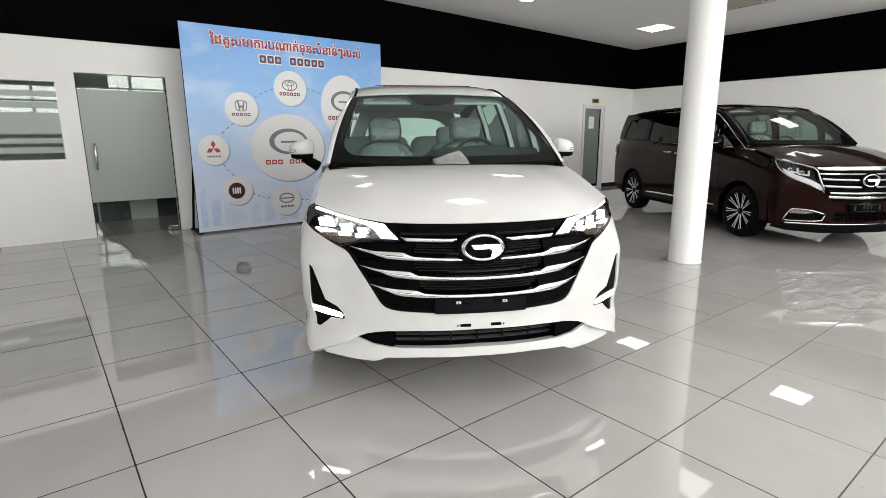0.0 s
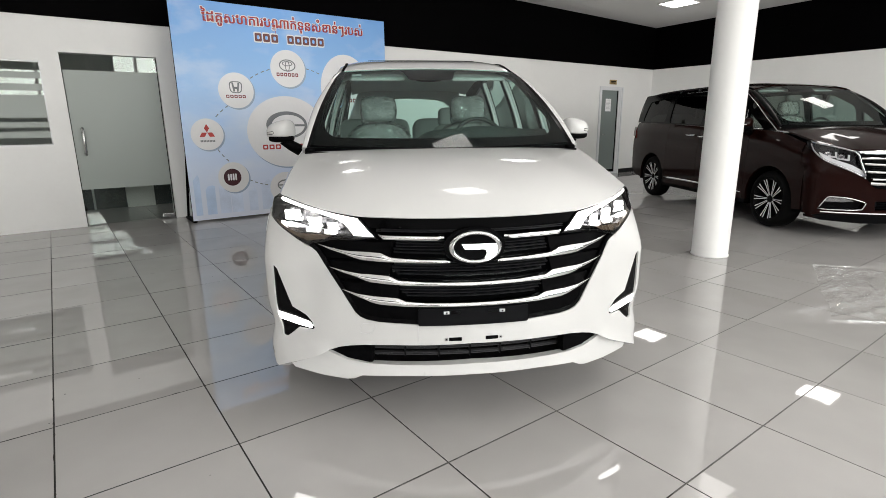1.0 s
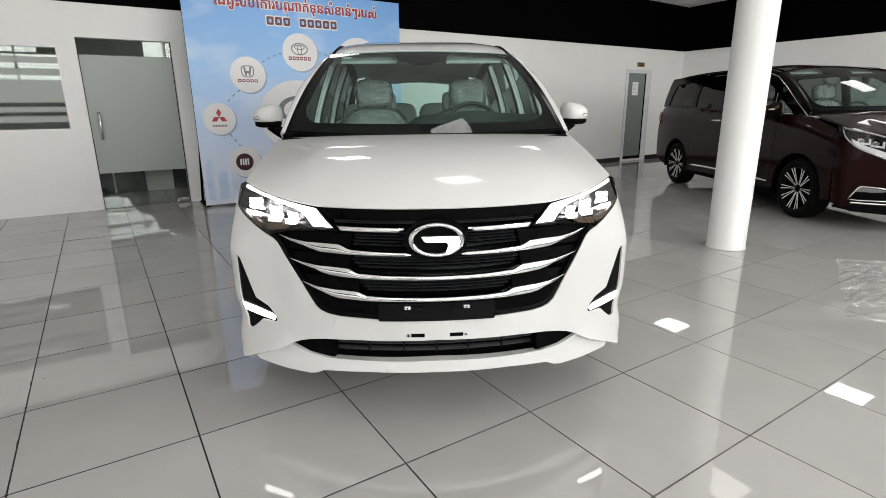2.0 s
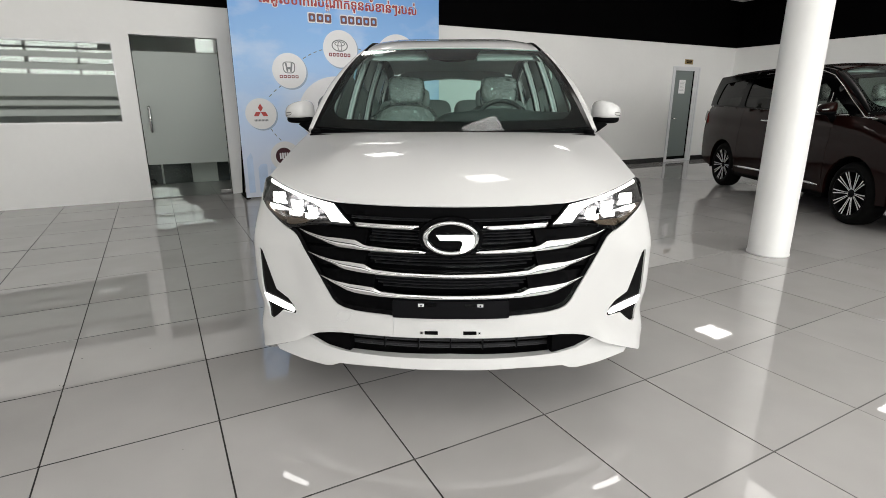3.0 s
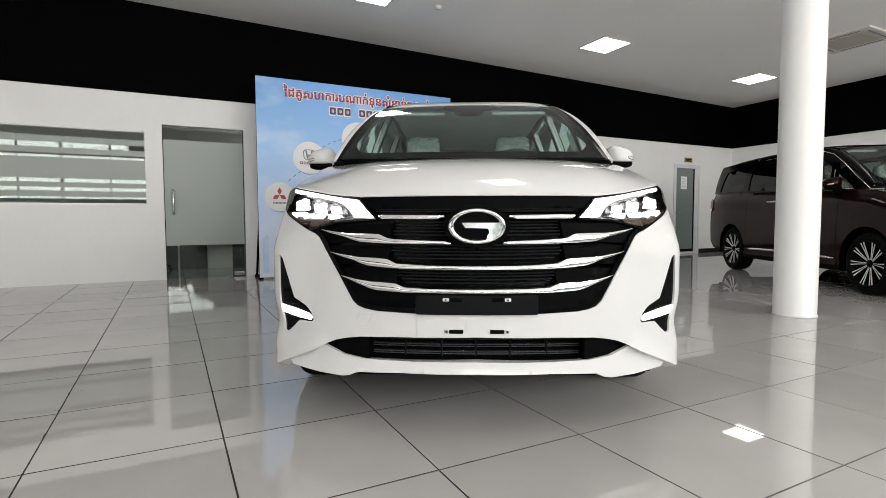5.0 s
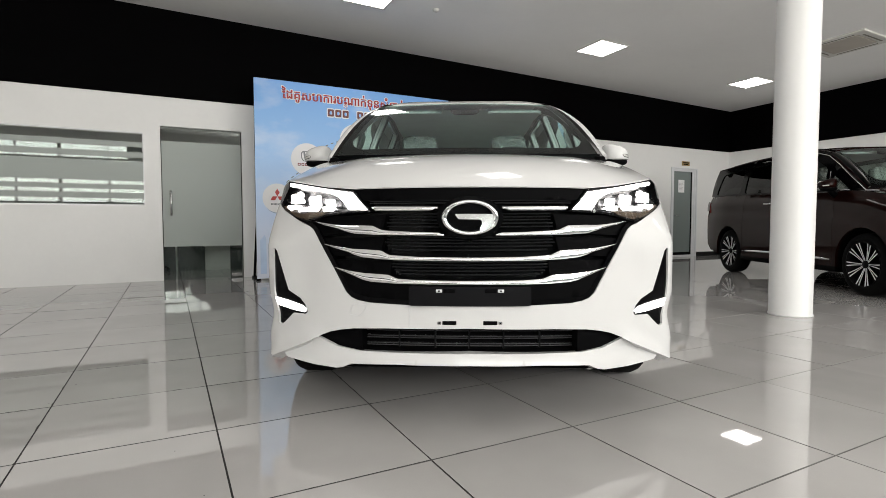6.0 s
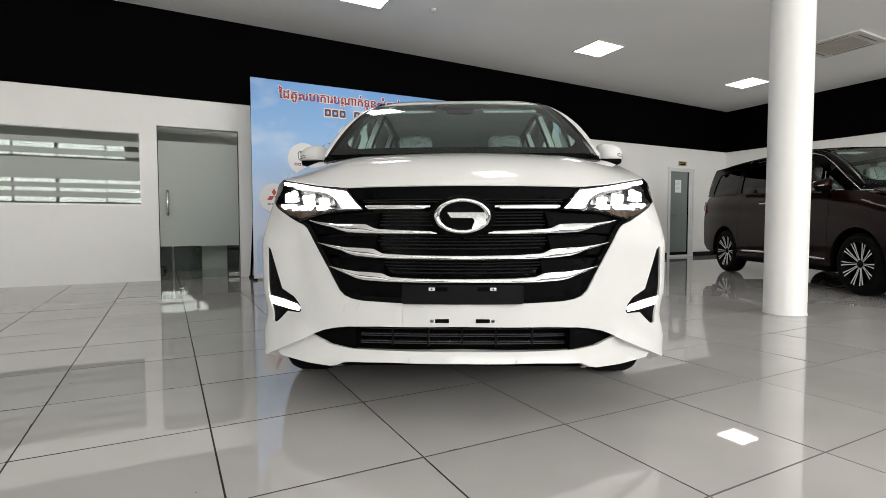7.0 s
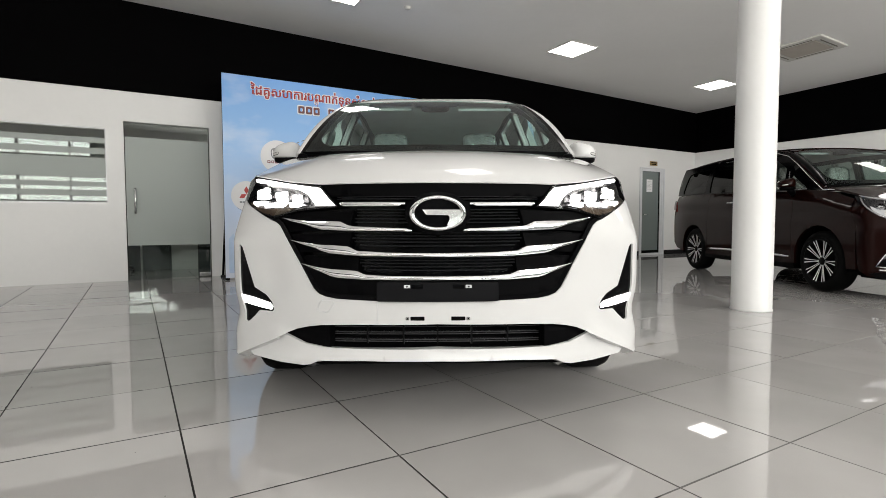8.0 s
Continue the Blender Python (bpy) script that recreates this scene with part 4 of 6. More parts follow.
def white_car():
    car = thing("car", "pearl white people carrier with chrome grille bars and lit headlamps", "car", pose(0.863, -0.557, 0, 0, 0, -29.5))
    fy = wf_y
    c = {"W": 0.93, "L": 4.85, "r": 0.345, "rim": 0.225, "arch": 0.385, "yf": 0.98, "yr": 3.80, "sill": 0.27, "spokes": 10,
         "belt": [(0.42, 1.0), (0.58, 1.045), (0.8, 1.10), (1.05, 1.17), (1.4, 1.15), (3.2, 1.17), (4.8, 1.2)],
         "shoulder": [(0.4, 0.075), (0.9, 0.10), (1.15, 0.09), (1.5, 0.03), (5, 0.03)],
         "roof_edge": [(1.0, 1.25), (2.0, 1.703), (2.06, 1.722), (2.15, 1.745), (2.3, 1.776), (2.5, 1.797), (2.8, 1.815), (3.6, 1.81), (4.5, 1.715)], "green_h": 0.60, "xt": 0.69,
         "taper": [(1.0, 0.63), (2.0, 0.635), (2.5, 0.67), (3.2, 0.69), (4.6, 0.68)],
         "roof_mid": [(1.9, 1.715), (1.985, 1.742), (2.05, 1.767), (2.15, 1.793), (2.3, 1.822), (2.5, 1.85), (2.8, 1.874), (3.5, 1.87), (4.5, 1.765)], "roof_pow": 6.0, "roof_end": 4.42, "rake": 0.62,
         "cuts": (1.42, 2.5, 3.42), "nose": [(0.5, 0.86), (0.47, 0.3)][::-1], "nose_top": 0.58,
         "green": [(1.10, 1.18), (1.25, 1.17), (1.5, 1.153), (3.2, 1.172), (4.7, 1.20), (4.42, 1.70), (3.6, 1.807), (2.8, 1.812), (2.5, 1.794), (2.3, 1.773), (2.15, 1.742), (2.06, 1.719), (2.0, 1.70)],
         "windows": [[(1.22, 1.195), (1.70, 1.185), (1.70, 1.475), (1.24, 1.215)], [(1.77, 1.185), (2.44, 1.19), (2.44, 1.735), (2.25, 1.712), (2.02, 1.645), (1.77, 1.515)],
                     [(2.54, 1.19), (3.36, 1.20), (3.36, 1.74), (2.54, 1.74)], [(3.46, 1.2), (4.32, 1.23), (4.22, 1.60), (3.46, 1.71)]],
         "screen": (0.765, (0.88, 1.06), (1.205, 1.222), 0.625, (1.985, 1.97), (1.738, 1.716)), "pillar": ((1.12, 1.185), (2.0, 1.703)),
         "frame_mat": PAINT_WHITE, "glass": [SIDE_GLASS, SIDE_GLASS, SIDE_GLASS, SIDE_GLASS], "rear_glass": SIDE_GLASS,
         "hood_front": [(0.0, 0.978), (0.47, 0.978), (0.60, 0.992), (0.73, 1.017), (0.83, 1.04)], "front_y": lambda x, z: fy(x, z) - 0.005,
         "hood_w": (0.835, 0.815), "hood_rear": ((0.90, 1.055), (1.214, 1.192)), "hood_pow": 1.2, "nose_mix": (0.45, 5.0), "crease": 0.0015,
         "sunroof": (2.55, 3.4, 0.44), "wheel_in": -0.01, "pillar_black": 0.17, "dash_rise": 0.15, "dash": (1.165, 0.95, 1.62), "wheel_at": (0.34, 1.74, 1.225), "row": (1.98, 2.95, 3.85), "seat_z": 0.66}
    flank(car, c, PAINT_WHITE)
    cabin_shell(car, c, PAINT_WHITE)
    cabin_inside(car, c, SEAT, True)
    part("bonnet", grid(hood_grid(c), 44, 26, (0, -0.3, 1), rim=0.005), PAINT_WHITE, car)
    part("scuttle", grid(lambda a, b: ((2 * a - 1) * 0.79, 0.87 + 0.13 * (2 * a - 1) ** 2 + 0.12 * b, 1.196 + 0.0 * b), 20, 3, (0, 0, 1), rim=0.02), TRIM_BLACK, car, "black plastic scuttle below the windscreen")
    # bumper skin
    grille = [(0, 0.977), (0.24, 0.978), (0.472, 0.976), (0.392, 0.884), (0.59, 0.874), (0.713, 0.838), (0.664, 0.812), (0.567, 0.658), (0.503, 0.551), (0.461, 0.526), (0.406, 0.518), (0.238, 0.5145), (0, 0.514)]
    edge = [(0, 0.514), (0.238, 0.5145), (0.406, 0.518), (0.455, 0.525), (0.485, 0.536), (0.507, 0.556), (0.567, 0.658), (0.645, 0.785), (0.664, 0.812), (0.685, 0.827), (0.713, 0.836)]
    low = [(0.647, 0.355), (0.62, 0.369), (0.58, 0.386), (0.53, 0.399), (0.47, 0.409), (0.335, 0.418), (0, 0.427)]
    fog = [(0.878, 0.724), (0.868, 0.728), (0.855, 0.715), (0.793, 0.545), (0.732, 0.515), (0.705, 0.487), (0.695, 0.458), (0.706, 0.447), (0.78, 0.445), (0.837, 0.394), (0.852, 0.388), (0.866, 0.394), (0.878, 0.47)]
    outline = both(edge + [(0.84, 0.898), (0.88, 0.925), (0.96, 0.95), (1.07, 0.965), (1.06, 0.6), (1.0, 0.42), (0.972, 0.365), (0.985, 0.315), (0.95, 0.265), (0.915, 0.243), (0.893, 0.242), (0.80, 0.285), (0.73, 0.317)] + low)

    def skin(u, z):
        x, y, zz = white_front(u, z)
        a = abs(u)
        # soft pleat running down and out from the lower grille's corner
        y -= 0.032 * math.exp(-((z - (0.36 - 0.52 * (a - 0.64))) / 0.035) ** 2) * step01(0.60, 0.70, a) * (1 - step01(0.93, 1.0, a))
        # dished cheek beside the fog lamp
        y += 0.014 * math.exp(-((a - 0.70) / 0.07) ** 2 - ((z - 0.64) / 0.12) ** 2)
        return (x, y, zz)
    bumper = part("front_bumper", panel(outline, skin, (0, -1, 0), [fog, flip_x(fog)], step=0.032, rim=0.05), PAINT_WHITE, car)
    lip = both([(0, 0.325), (0.30, 0.319), (0.46, 0.316), (0.555, 0.325), (0.645, 0.356), (0.73, 0.320), (0.80, 0.288), (0.825, 0.270), (0.80, 0.250), (0.66, 0.239), (0.552, 0.238), (0.52, 0.245), (0.485, 0.262), (0.3, 0.274), (0, 0.279)])

    def lip_skin(x, z):
        b = step01(0.33, 0.24, z)
        return (x, fy(x, z) - 0.022 * b + 0.012, z)
    part("front_lip", panel(lip, lip_skin, (0, -1, 0), step=0.025, rim=0.05), PAINT_WHITE, bumper)
    tow = soften([(0.475, 0.509), (0.490, 0.466), (0.440, 0.461), (0.412, 0.511)], 0.01)
    tow = [(-x, z) for x, z in tow]
    ring = [tuple(Vector(p)) for p in ((x, fy(x, z) - 0.0015, z) for x, z in densify(tow, 0.02))]
    part("tow_cover_gap", add_tube(bmesh.new(), ring, 0.0008, 5, True), ALU, bumper)
    seam = [(-0.236, fy(0.236, z) - 0.0012, z) for z in (0.512, 0.49, 0.46, 0.43)]
    part("panel_seam", add_tube(bmesh.new(), seam, 0.0007, 5), ALU, bumper)
    for s in (-1, 1):
        pts = fog if s > 0 else flip_x(fog)
        fp = part("fog_lamp_pocket", panel(pts, lambda u, z: (lambda q: (q[0] * 0.995, q[1] + 0.007, q[2]))(white_front(u, z)), (0, -1, 0), step=0.03, rim=0.0), GLOSS_BLACK, bumper)
        fl = [(0.876, 0.506), (0.80, 0.497), (0.722, 0.482), (0.706, 0.468), (0.712, 0.455), (0.77, 0.459), (0.868, 0.472)]
        part("fog_light", panel(fl if s > 0 else flip_x(fl), lambda u, z: (lambda q: (q[0], q[1] + 0.001, q[2]))(white_front(u, z)), (0, -1, 0), step=0.02, rim=0.006), DRL, fp, "white LED fog light bar, lit")
        # clips and slots under the number plate holder
        part("slot", panel(soften([(s * 0.052, 0.457), (s * 0.107, 0.456), (s * 0.107, 0.441), (s * 0.052, 0.441)], 0.002), lambda x, z: (x, fy(x, z) - 0.002, z), (0, -1, 0), step=0.02, rim=0.004), TRIM_BLACK, bumper)
        part("clip", panel(soften([(s * 0.112, 0.454), (s * 0.126, 0.454), (s * 0.126, 0.442), (s * 0.112, 0.442)], 0.002), lambda x, z: (x, fy(x, z) - 0.003, z), (0, -1, 0), step=0.02, rim=0.005), STEEL, bumper)
        part("clip_hole", add_lathe(bmesh.new(), [(0, -0.001), (0.003, -0.001), (0.003, 0.002)], 10, "y", (s * 0.119, fy(0.119, 0.448) - 0.004, 0.448)), TRIM_BLACK, bumper)
    # lower air intake
    intake = both([(0, 0.427), (0.335, 0.418), (0.47, 0.409), (0.58, 0.386), (0.66, 0.355), (0.555, 0.315), (0.44, 0.308), (0, 0.316)])
    lg = part("lower_grille", panel(intake, lambda x, z: (x * 0.99, fy(x, z) + 0.135, z), (0, -1, 0), step=0.05, rim=0.0), TRIM_BLACK, car)
    for z in (0.407, 0.399, 0.376, 0.368, 0.345, 0.337):
        part("slat", strip([-0.44 + 0.88 * i / 16 for i in range(17)], lambda x, z=z: z - 0.012 * (x / 0.44) ** 2, 0.0042, lambda x, zz: fy(x, zz) + 0.095, 0.02), SLAT_GREY, lg)
    for x in (-0.29, -0.14, 0.0, 0.14, 0.29):
        part("grille_post", box(x - 0.003, x + 0.003, fy(x, 0.36) + 0.09, fy(x, 0.36) + 0.13, 0.325, 0.415), DARK_GREY, lg)
    for s in (-1, 1):
        part("grille_cheek", panel([(s * 0.44, 0.412), (s * 0.56, 0.39), (s * 0.655, 0.356), (s * 0.56, 0.32), (s * 0.44, 0.312)], lambda x, z: (x, fy(x, z) + 0.03, z), (0, -1, 0), step=0.04, rim=0.04), TRIM_BLACK, lg)
    # main grille
    inner = [(0, 0.534), (0.238, 0.5345), (0.40, 0.538), (0.446, 0.545), (0.47, 0.554), (0.488, 0.57), (0.548, 0.668), (0.625, 0.795), (0.645, 0.824), (0.672, 0.842)]
    part("grille_surround", panel(both(edge[:-1] + [(0.705, 0.836)] + inner[::-1]), lambda x, z: (x, fy(x, z) + 0.007, z), (0, -1, 0), step=0.03, rim=0.05), GLOSS_BLACK, car)
    gr = part("grille", panel(both(grille), lambda x, z: (x * 0.998, fy(x, z) + 0.055, z), (0, -1, 0), step=0.05, rim=0.0), GLOSS_BLACK, car, "black grille with chrome bars")
    part("grille_brow", panel(both([(0, 0.975), (0.24, 0.976), (0.466, 0.974), (0.425, 0.928), (0.2, 0.925), (0, 0.925)]), lambda x, z: (x, fy(x, z) + 0.012 - 0.25 * (0.975 - z) * 0.0, z), (0, -1, 0), step=0.03, rim=0.03), TRIM_BLACK, gr)
    for s in (-1, 1):
        for q in ([(0.33, 0.872), (0.40, 0.868), (0.60, 0.868), (0.70, 0.838), (0.655, 0.812), (0.64, 0.785), (0.35, 0.80)],
                  [(0.34, 0.782), (0.62, 0.775), (0.575, 0.70), (0.36, 0.706)], [(0.31, 0.69), (0.575, 0.685), (0.545, 0.615), (0.32, 0.616)]):
            part("grille_wing", panel([(s * x, z) for x, z in q], lambda x, z: (x, fy(x, z) + 0.022, z), (0, -1, 0), step=0.04, rim=0.03), TRIM_BLACK, gr)
    part("grille_apron", panel(both([(0, 0.602), (0.30, 0.598), (0.40, 0.602), (0.52, 0.645), (0.555, 0.645), (0.496, 0.553), (0.455, 0.53), (0.40, 0.522), (0, 0.519)]), lambda x, z: (x, fy(x, z) + 0.008, z), (0, -1, 0), step=0.035, rim=0.04), TRIM_BLACK, gr)
    for z, x1 in ((0.915, 0.38), (0.873, 0.32), (0.861, 0.32), (0.849, 0.32), (0.836, 0.33), (0.822, 0.33), (0.782, 0.33), (0.770, 0.33), (0.758, 0.34), (0.745, 0.33), (0.730, 0.31), (0.684, 0.31), (0.673, 0.31), (0.661, 0.31), (0.648, 0.30), (0.634, 0.28)):
        part("slat", strip([-x1 + 2 * x1 * i / 16 for i in range(17)], lambda x, z=z: z + 0.02 * x * x, 0.005, lambda x, zz: fy(x, zz) + 0.028, 0.02), SATIN_GREY, gr)

    def chrome(x, z, lo, hi):
        v = (z - lo) / max(hi - lo, 1e-5)
        return (x, fy(x, z) + 0.006 - 0.020 * min(1.0, (hi - lo) / 0.013) + (hi - lo) * (0.02 * v + 0.26 * v * v - 0.10 * math.sin(math.pi * v)), z)
    b1 = [(0.125, 0.900), (0.20, 0.901), (0.395, 0.903), (0.372, 0.887), (0.15, 0.886), (0.138, 0.892)]
    b2 = [(0.105, 0.797), (0.115, 0.800), (0.22, 0.803), (0.33, 0.808), (0.352, 0.812), (0.385, 0.827), (0.45, 0.829), (0.518, 0.829), (0.57, 0.834), (0.655, 0.845), (0.60, 0.829), (0.535, 0.816), (0.505, 0.806), (0.465, 0.796), (0.38, 0.792), (0.278, 0.791), (0.10, 0.789)]
    b3 = [(0, 0.704), (0.2, 0.706), (0.317, 0.712), (0.352, 0.729), (0.42, 0.733), (0.468, 0.734), (0.53, 0.741), (0.61, 0.752), (0.55, 0.735), (0.49, 0.722), (0.465, 0.711), (0.431, 0.702), (0.36, 0.696), (0.278, 0.693), (0, 0.691)]
    b4 = [(0, 0.614), (0.2, 0.615), (0.285, 0.619), (0.32, 0.633), (0.38, 0.636), (0.42, 0.637), (0.48, 0.644), (0.56, 0.656), (0.51, 0.640), (0.465, 0.626), (0.43, 0.612), (0.396, 0.605), (0.291, 0.600), (0, 0.601)]
    for b, sides in ((b1, (1,)), (b1, (-1,)), (b2, (1,)), (b2, (-1,)), (b3, (-1, 1)), (b4, (-1, 1))):
        part("chrome_bar", bar_sheet(b, chrome, sides), CHROME, gr, "chrome grille bar")
    emblem(car, lambda x, z: fy(x, z) - 0.012, 0.858, 0.110, 0.068)
    # number plate holder, without a plate
    ph = part("number_plate_holder", panel(soften([(0.236, 0.592), (0.238, 0.516), (-0.238, 0.516), (-0.236, 0.592)], 0.008), lambda x, z: (x, 0.008 + 0.25 * x * x, z), (0, -1, 0), step=0.05, rim=0.02), DARK_GREY, car, "empty dark grey number plate holder")
    for s in (-1, 1):
        part("plate_bolt", box(s * 0.119 - 0.012, s * 0.119 + 0.012, 0.002, 0.012, 0.570, 0.582, 0.002), ALU, ph, "pale metal bolt")
        part("bolt_hole", add_lathe(bmesh.new(), [(0, -0.001), (0.0035, -0.001), (0.0035, 0.002)], 10, "y", (s * 0.119, 0.0015, 0.576)), TRIM_BLACK, ph)
        part("bolt_slot", box(s * 0.08 - 0.022, s * 0.08 + 0.022, 0.0065, 0.012, 0.568, 0.583), GLOSS_BLACK, ph)
    part("camera_eye", add_lathe(bmesh.new(), [(0, -0.005), (0.006, -0.004), (0.008, 0.01)], 12, "y", (0.0, 0.02, 0.775)), GLOSS_BLACK, gr)
    # head lamps
    hl = [(0.835, 1.038), (0.872, 1.02), (0.90, 0.99), (0.90, 0.94), (0.86, 0.905), (0.79, 0.868), (0.708, 0.838), (0.60, 0.866), (0.532, 0.876), (0.392, 0.884), (0.43, 0.925), (0.472, 0.974), (0.595, 0.991), (0.731, 1.016)]
    drl = [(0.828, 1.029), (0.838, 1.02), (0.832, 1.007), (0.76, 0.995), (0.69, 0.982), (0.62, 0.966), (0.57, 0.954), (0.54, 0.94), (0.52, 0.922), (0.495, 0.8885), (0.404, 0.8895), (0.443, 0.932), (0.466, 0.958), (0.48, 0.967), (0.57, 0.981), (0.65, 0.995), (0.73, 1.011)]
    mods = ([(0.745, 0.982), (0.822, 0.970), (0.815, 0.925), (0.728, 0.930)], [(0.638, 0.960), (0.703, 0.952), (0.694, 0.913), (0.632, 0.913)], [(0.566, 0.940), (0.612, 0.938), (0.606, 0.908), (0.555, 0.908)])
    tray = [(0.845, 0.955), (0.862, 0.925), (0.80, 0.893), (0.735, 0.880), (0.60, 0.888), (0.545, 0.893), (0.56, 0.905), (0.72, 0.915), (0.80, 0.925)]
    signal = [(0.593, 0.886), (0.622, 0.868), (0.701, 0.852), (0.76, 0.866), (0.845, 0.905), (0.862, 0.925), (0.80, 0.893), (0.735, 0.880), (0.631, 0.885)]
    for s in (-1, 1):
        def sh(q, s=s):
            return [(s * x, z) for x, z in q]

        def at(d):
            return lambda u, z: (lambda q: (q[0], q[1] + d, q[2]))(white_front(u, z))
        hd = part("headlamp", panel(sh(hl), at(0.075), (0, -1, 0), step=0.03, rim=0.0), LAMP_HOUSING, car, "headlamp with three lit projectors")
        part("lamp_rim", panel(sh(hl), at(0.004), (0, -1, 0), [sh(inset(hl, 0.008))], step=0.015, rim=0.05), TRIM_BLACK, hd)
        part("daytime_strip", panel(sh(inset(drl, 0.004)), at(0.008), (0, -1, 0), step=0.02, rim=0.02), DRL, hd, "white daytime light strip, lit")
        for q in mods:
            cx, cz = sum(p[0] for p in q) / 4, sum(p[1] for p in q) / 4
            q = [(cx + (x - cx) * 0.98, cz + (z - cz) * 0.96) for x, z in q]
            part("projector_bezel", panel(sh(soften([(cx + (x - cx) * 1.14, cz + (z - cz) * 1.16) for x, z in q], 0.008)), at(0.034), (0, -1, 0), step=0.03, rim=0.03), LAMP_INNER, hd)
            pj = part("projector", panel(sh(soften(q, 0.012)), at(0.029), (0, -1, 0), step=0.02, rim=0.008), LAMP_HOUSING, hd, "bright white projector lens")
            for i in range(2):
                for j in range(2):
                    def cell(a, b, q=q):
                        lo, hi = Vector(q[3]).lerp(Vector(q[2]), a), Vector(q[0]).lerp(Vector(q[1]), a)
                        return tuple(lo.lerp(hi, b))
                    a0, a1, b0, b1 = (0.03 + 0.5 * i, 0.46 + 0.5 * i, 0.03 + 0.42 * j, 0.40 + 0.56 * j)
                    part("lens_cell", panel(sh(soften([cell(a0, b0), cell(a1, b0), cell(a1, b1), cell(a0, b1)], 0.005)), at(0.023), (0, -1, 0), step=0.03, rim=0.006), BEAM, pj)
        part("reflector_tray", panel(sh(tray), at(0.03), (0, -1, 0), step=0.02, rim=0.03), LAMP_INNER, hd, "bright reflector below the projectors")
        for x0, x1, z in ((0.75, 0.835, 0.912), (0.648, 0.708, 0.902), (0.572, 0.622, 0.900)):
            lo = [(x0, z - 0.011), (x1, z - 0.013), (x1, z + 0.008), (x0, z + 0.006)]
            part("low_lens", panel(sh(soften(lo, 0.006)), at(0.022), (0, -1, 0), step=0.02, rim=0.01), DRL, hd, "white lower lamp lens, lit")
        part("indicator", panel(sh(signal), at(0.012), (0, -1, 0), step=0.02, rim=0.015), SIGNAL, hd, "pale amber turn indicator, unlit")
        cv = part("lamp_cover", panel(sh(hl), at(-0.002), (0, -1, 0), step=0.03, rim=0.0), LENS, hd)
        cv.visible_shadow = False
    for s in (-1, 1):
        door_mirror(car, PAINT_WHITE, 1.03, 1.655, 1.30, s, 0.98)
    ws = screen_maps(c)
    for s in (-1, 1):
        part("cowl_end", rounded(bmesh.new(), s * 0.768, 1.075, 1.203, 0.03, 0.06, 0.02, 2.6, 16, 8), TRIM_BLACK, car)
    for z in (0.9235, 0.916):
        part("slat", strip([-0.40 + 0.8 * i / 24 for i in range(25)], lambda x, z=z: z, 0.0028, lambda x, zz: fy(x, zz) + 0.008, 0.01), SATIN_GREY, gr)
    part("sticker", grid(lambda a, b: ws(-0.86 + 0.11 * a, 0.885 + 0.04 * b, 0.004), 3, 2, (0, -1, 1), rim=0.0), ALU, car)
    return car


# ---- the dark brown people carrier ----
def brown_front(u, z):
    a, s = abs(u), (1 if u >= 0 else -1)
    r, a0 = 0.15, 0.893
    th = math.atan(0.7 * a0)
    if a <= a0:
        x, y = a, 0.03 + 0.35 * a * a
    else:
        full = math.pi / 2 - th
        ph = min((a - a0) / r, full)
        x = a0 + r * (math.sin(th + ph) - math.sin(th))
        y = 0.03 + 0.35 * a0 * a0 + r * (math.cos(th) - math.cos(th + ph)) + max(0.0, (a - a0) - r * full)
    y += 0.5 * max(0.0, z - 0.75) * x ** 4
    # the corner draws in to meet the wing's crease and shoulder
    narrow = 0.029 * ((min(z, 1.05) - 0.72) / 0.5) ** 2 + 0.07 * max(0.0, (min(z, 1.05) - 0.89) / 0.16) ** 2 + 0.012 * math.exp(-((z - 0.78) / 0.05) ** 2)
    x -= narrow * step01(0.90, 1.05, a)
    return (s * x, y, z)


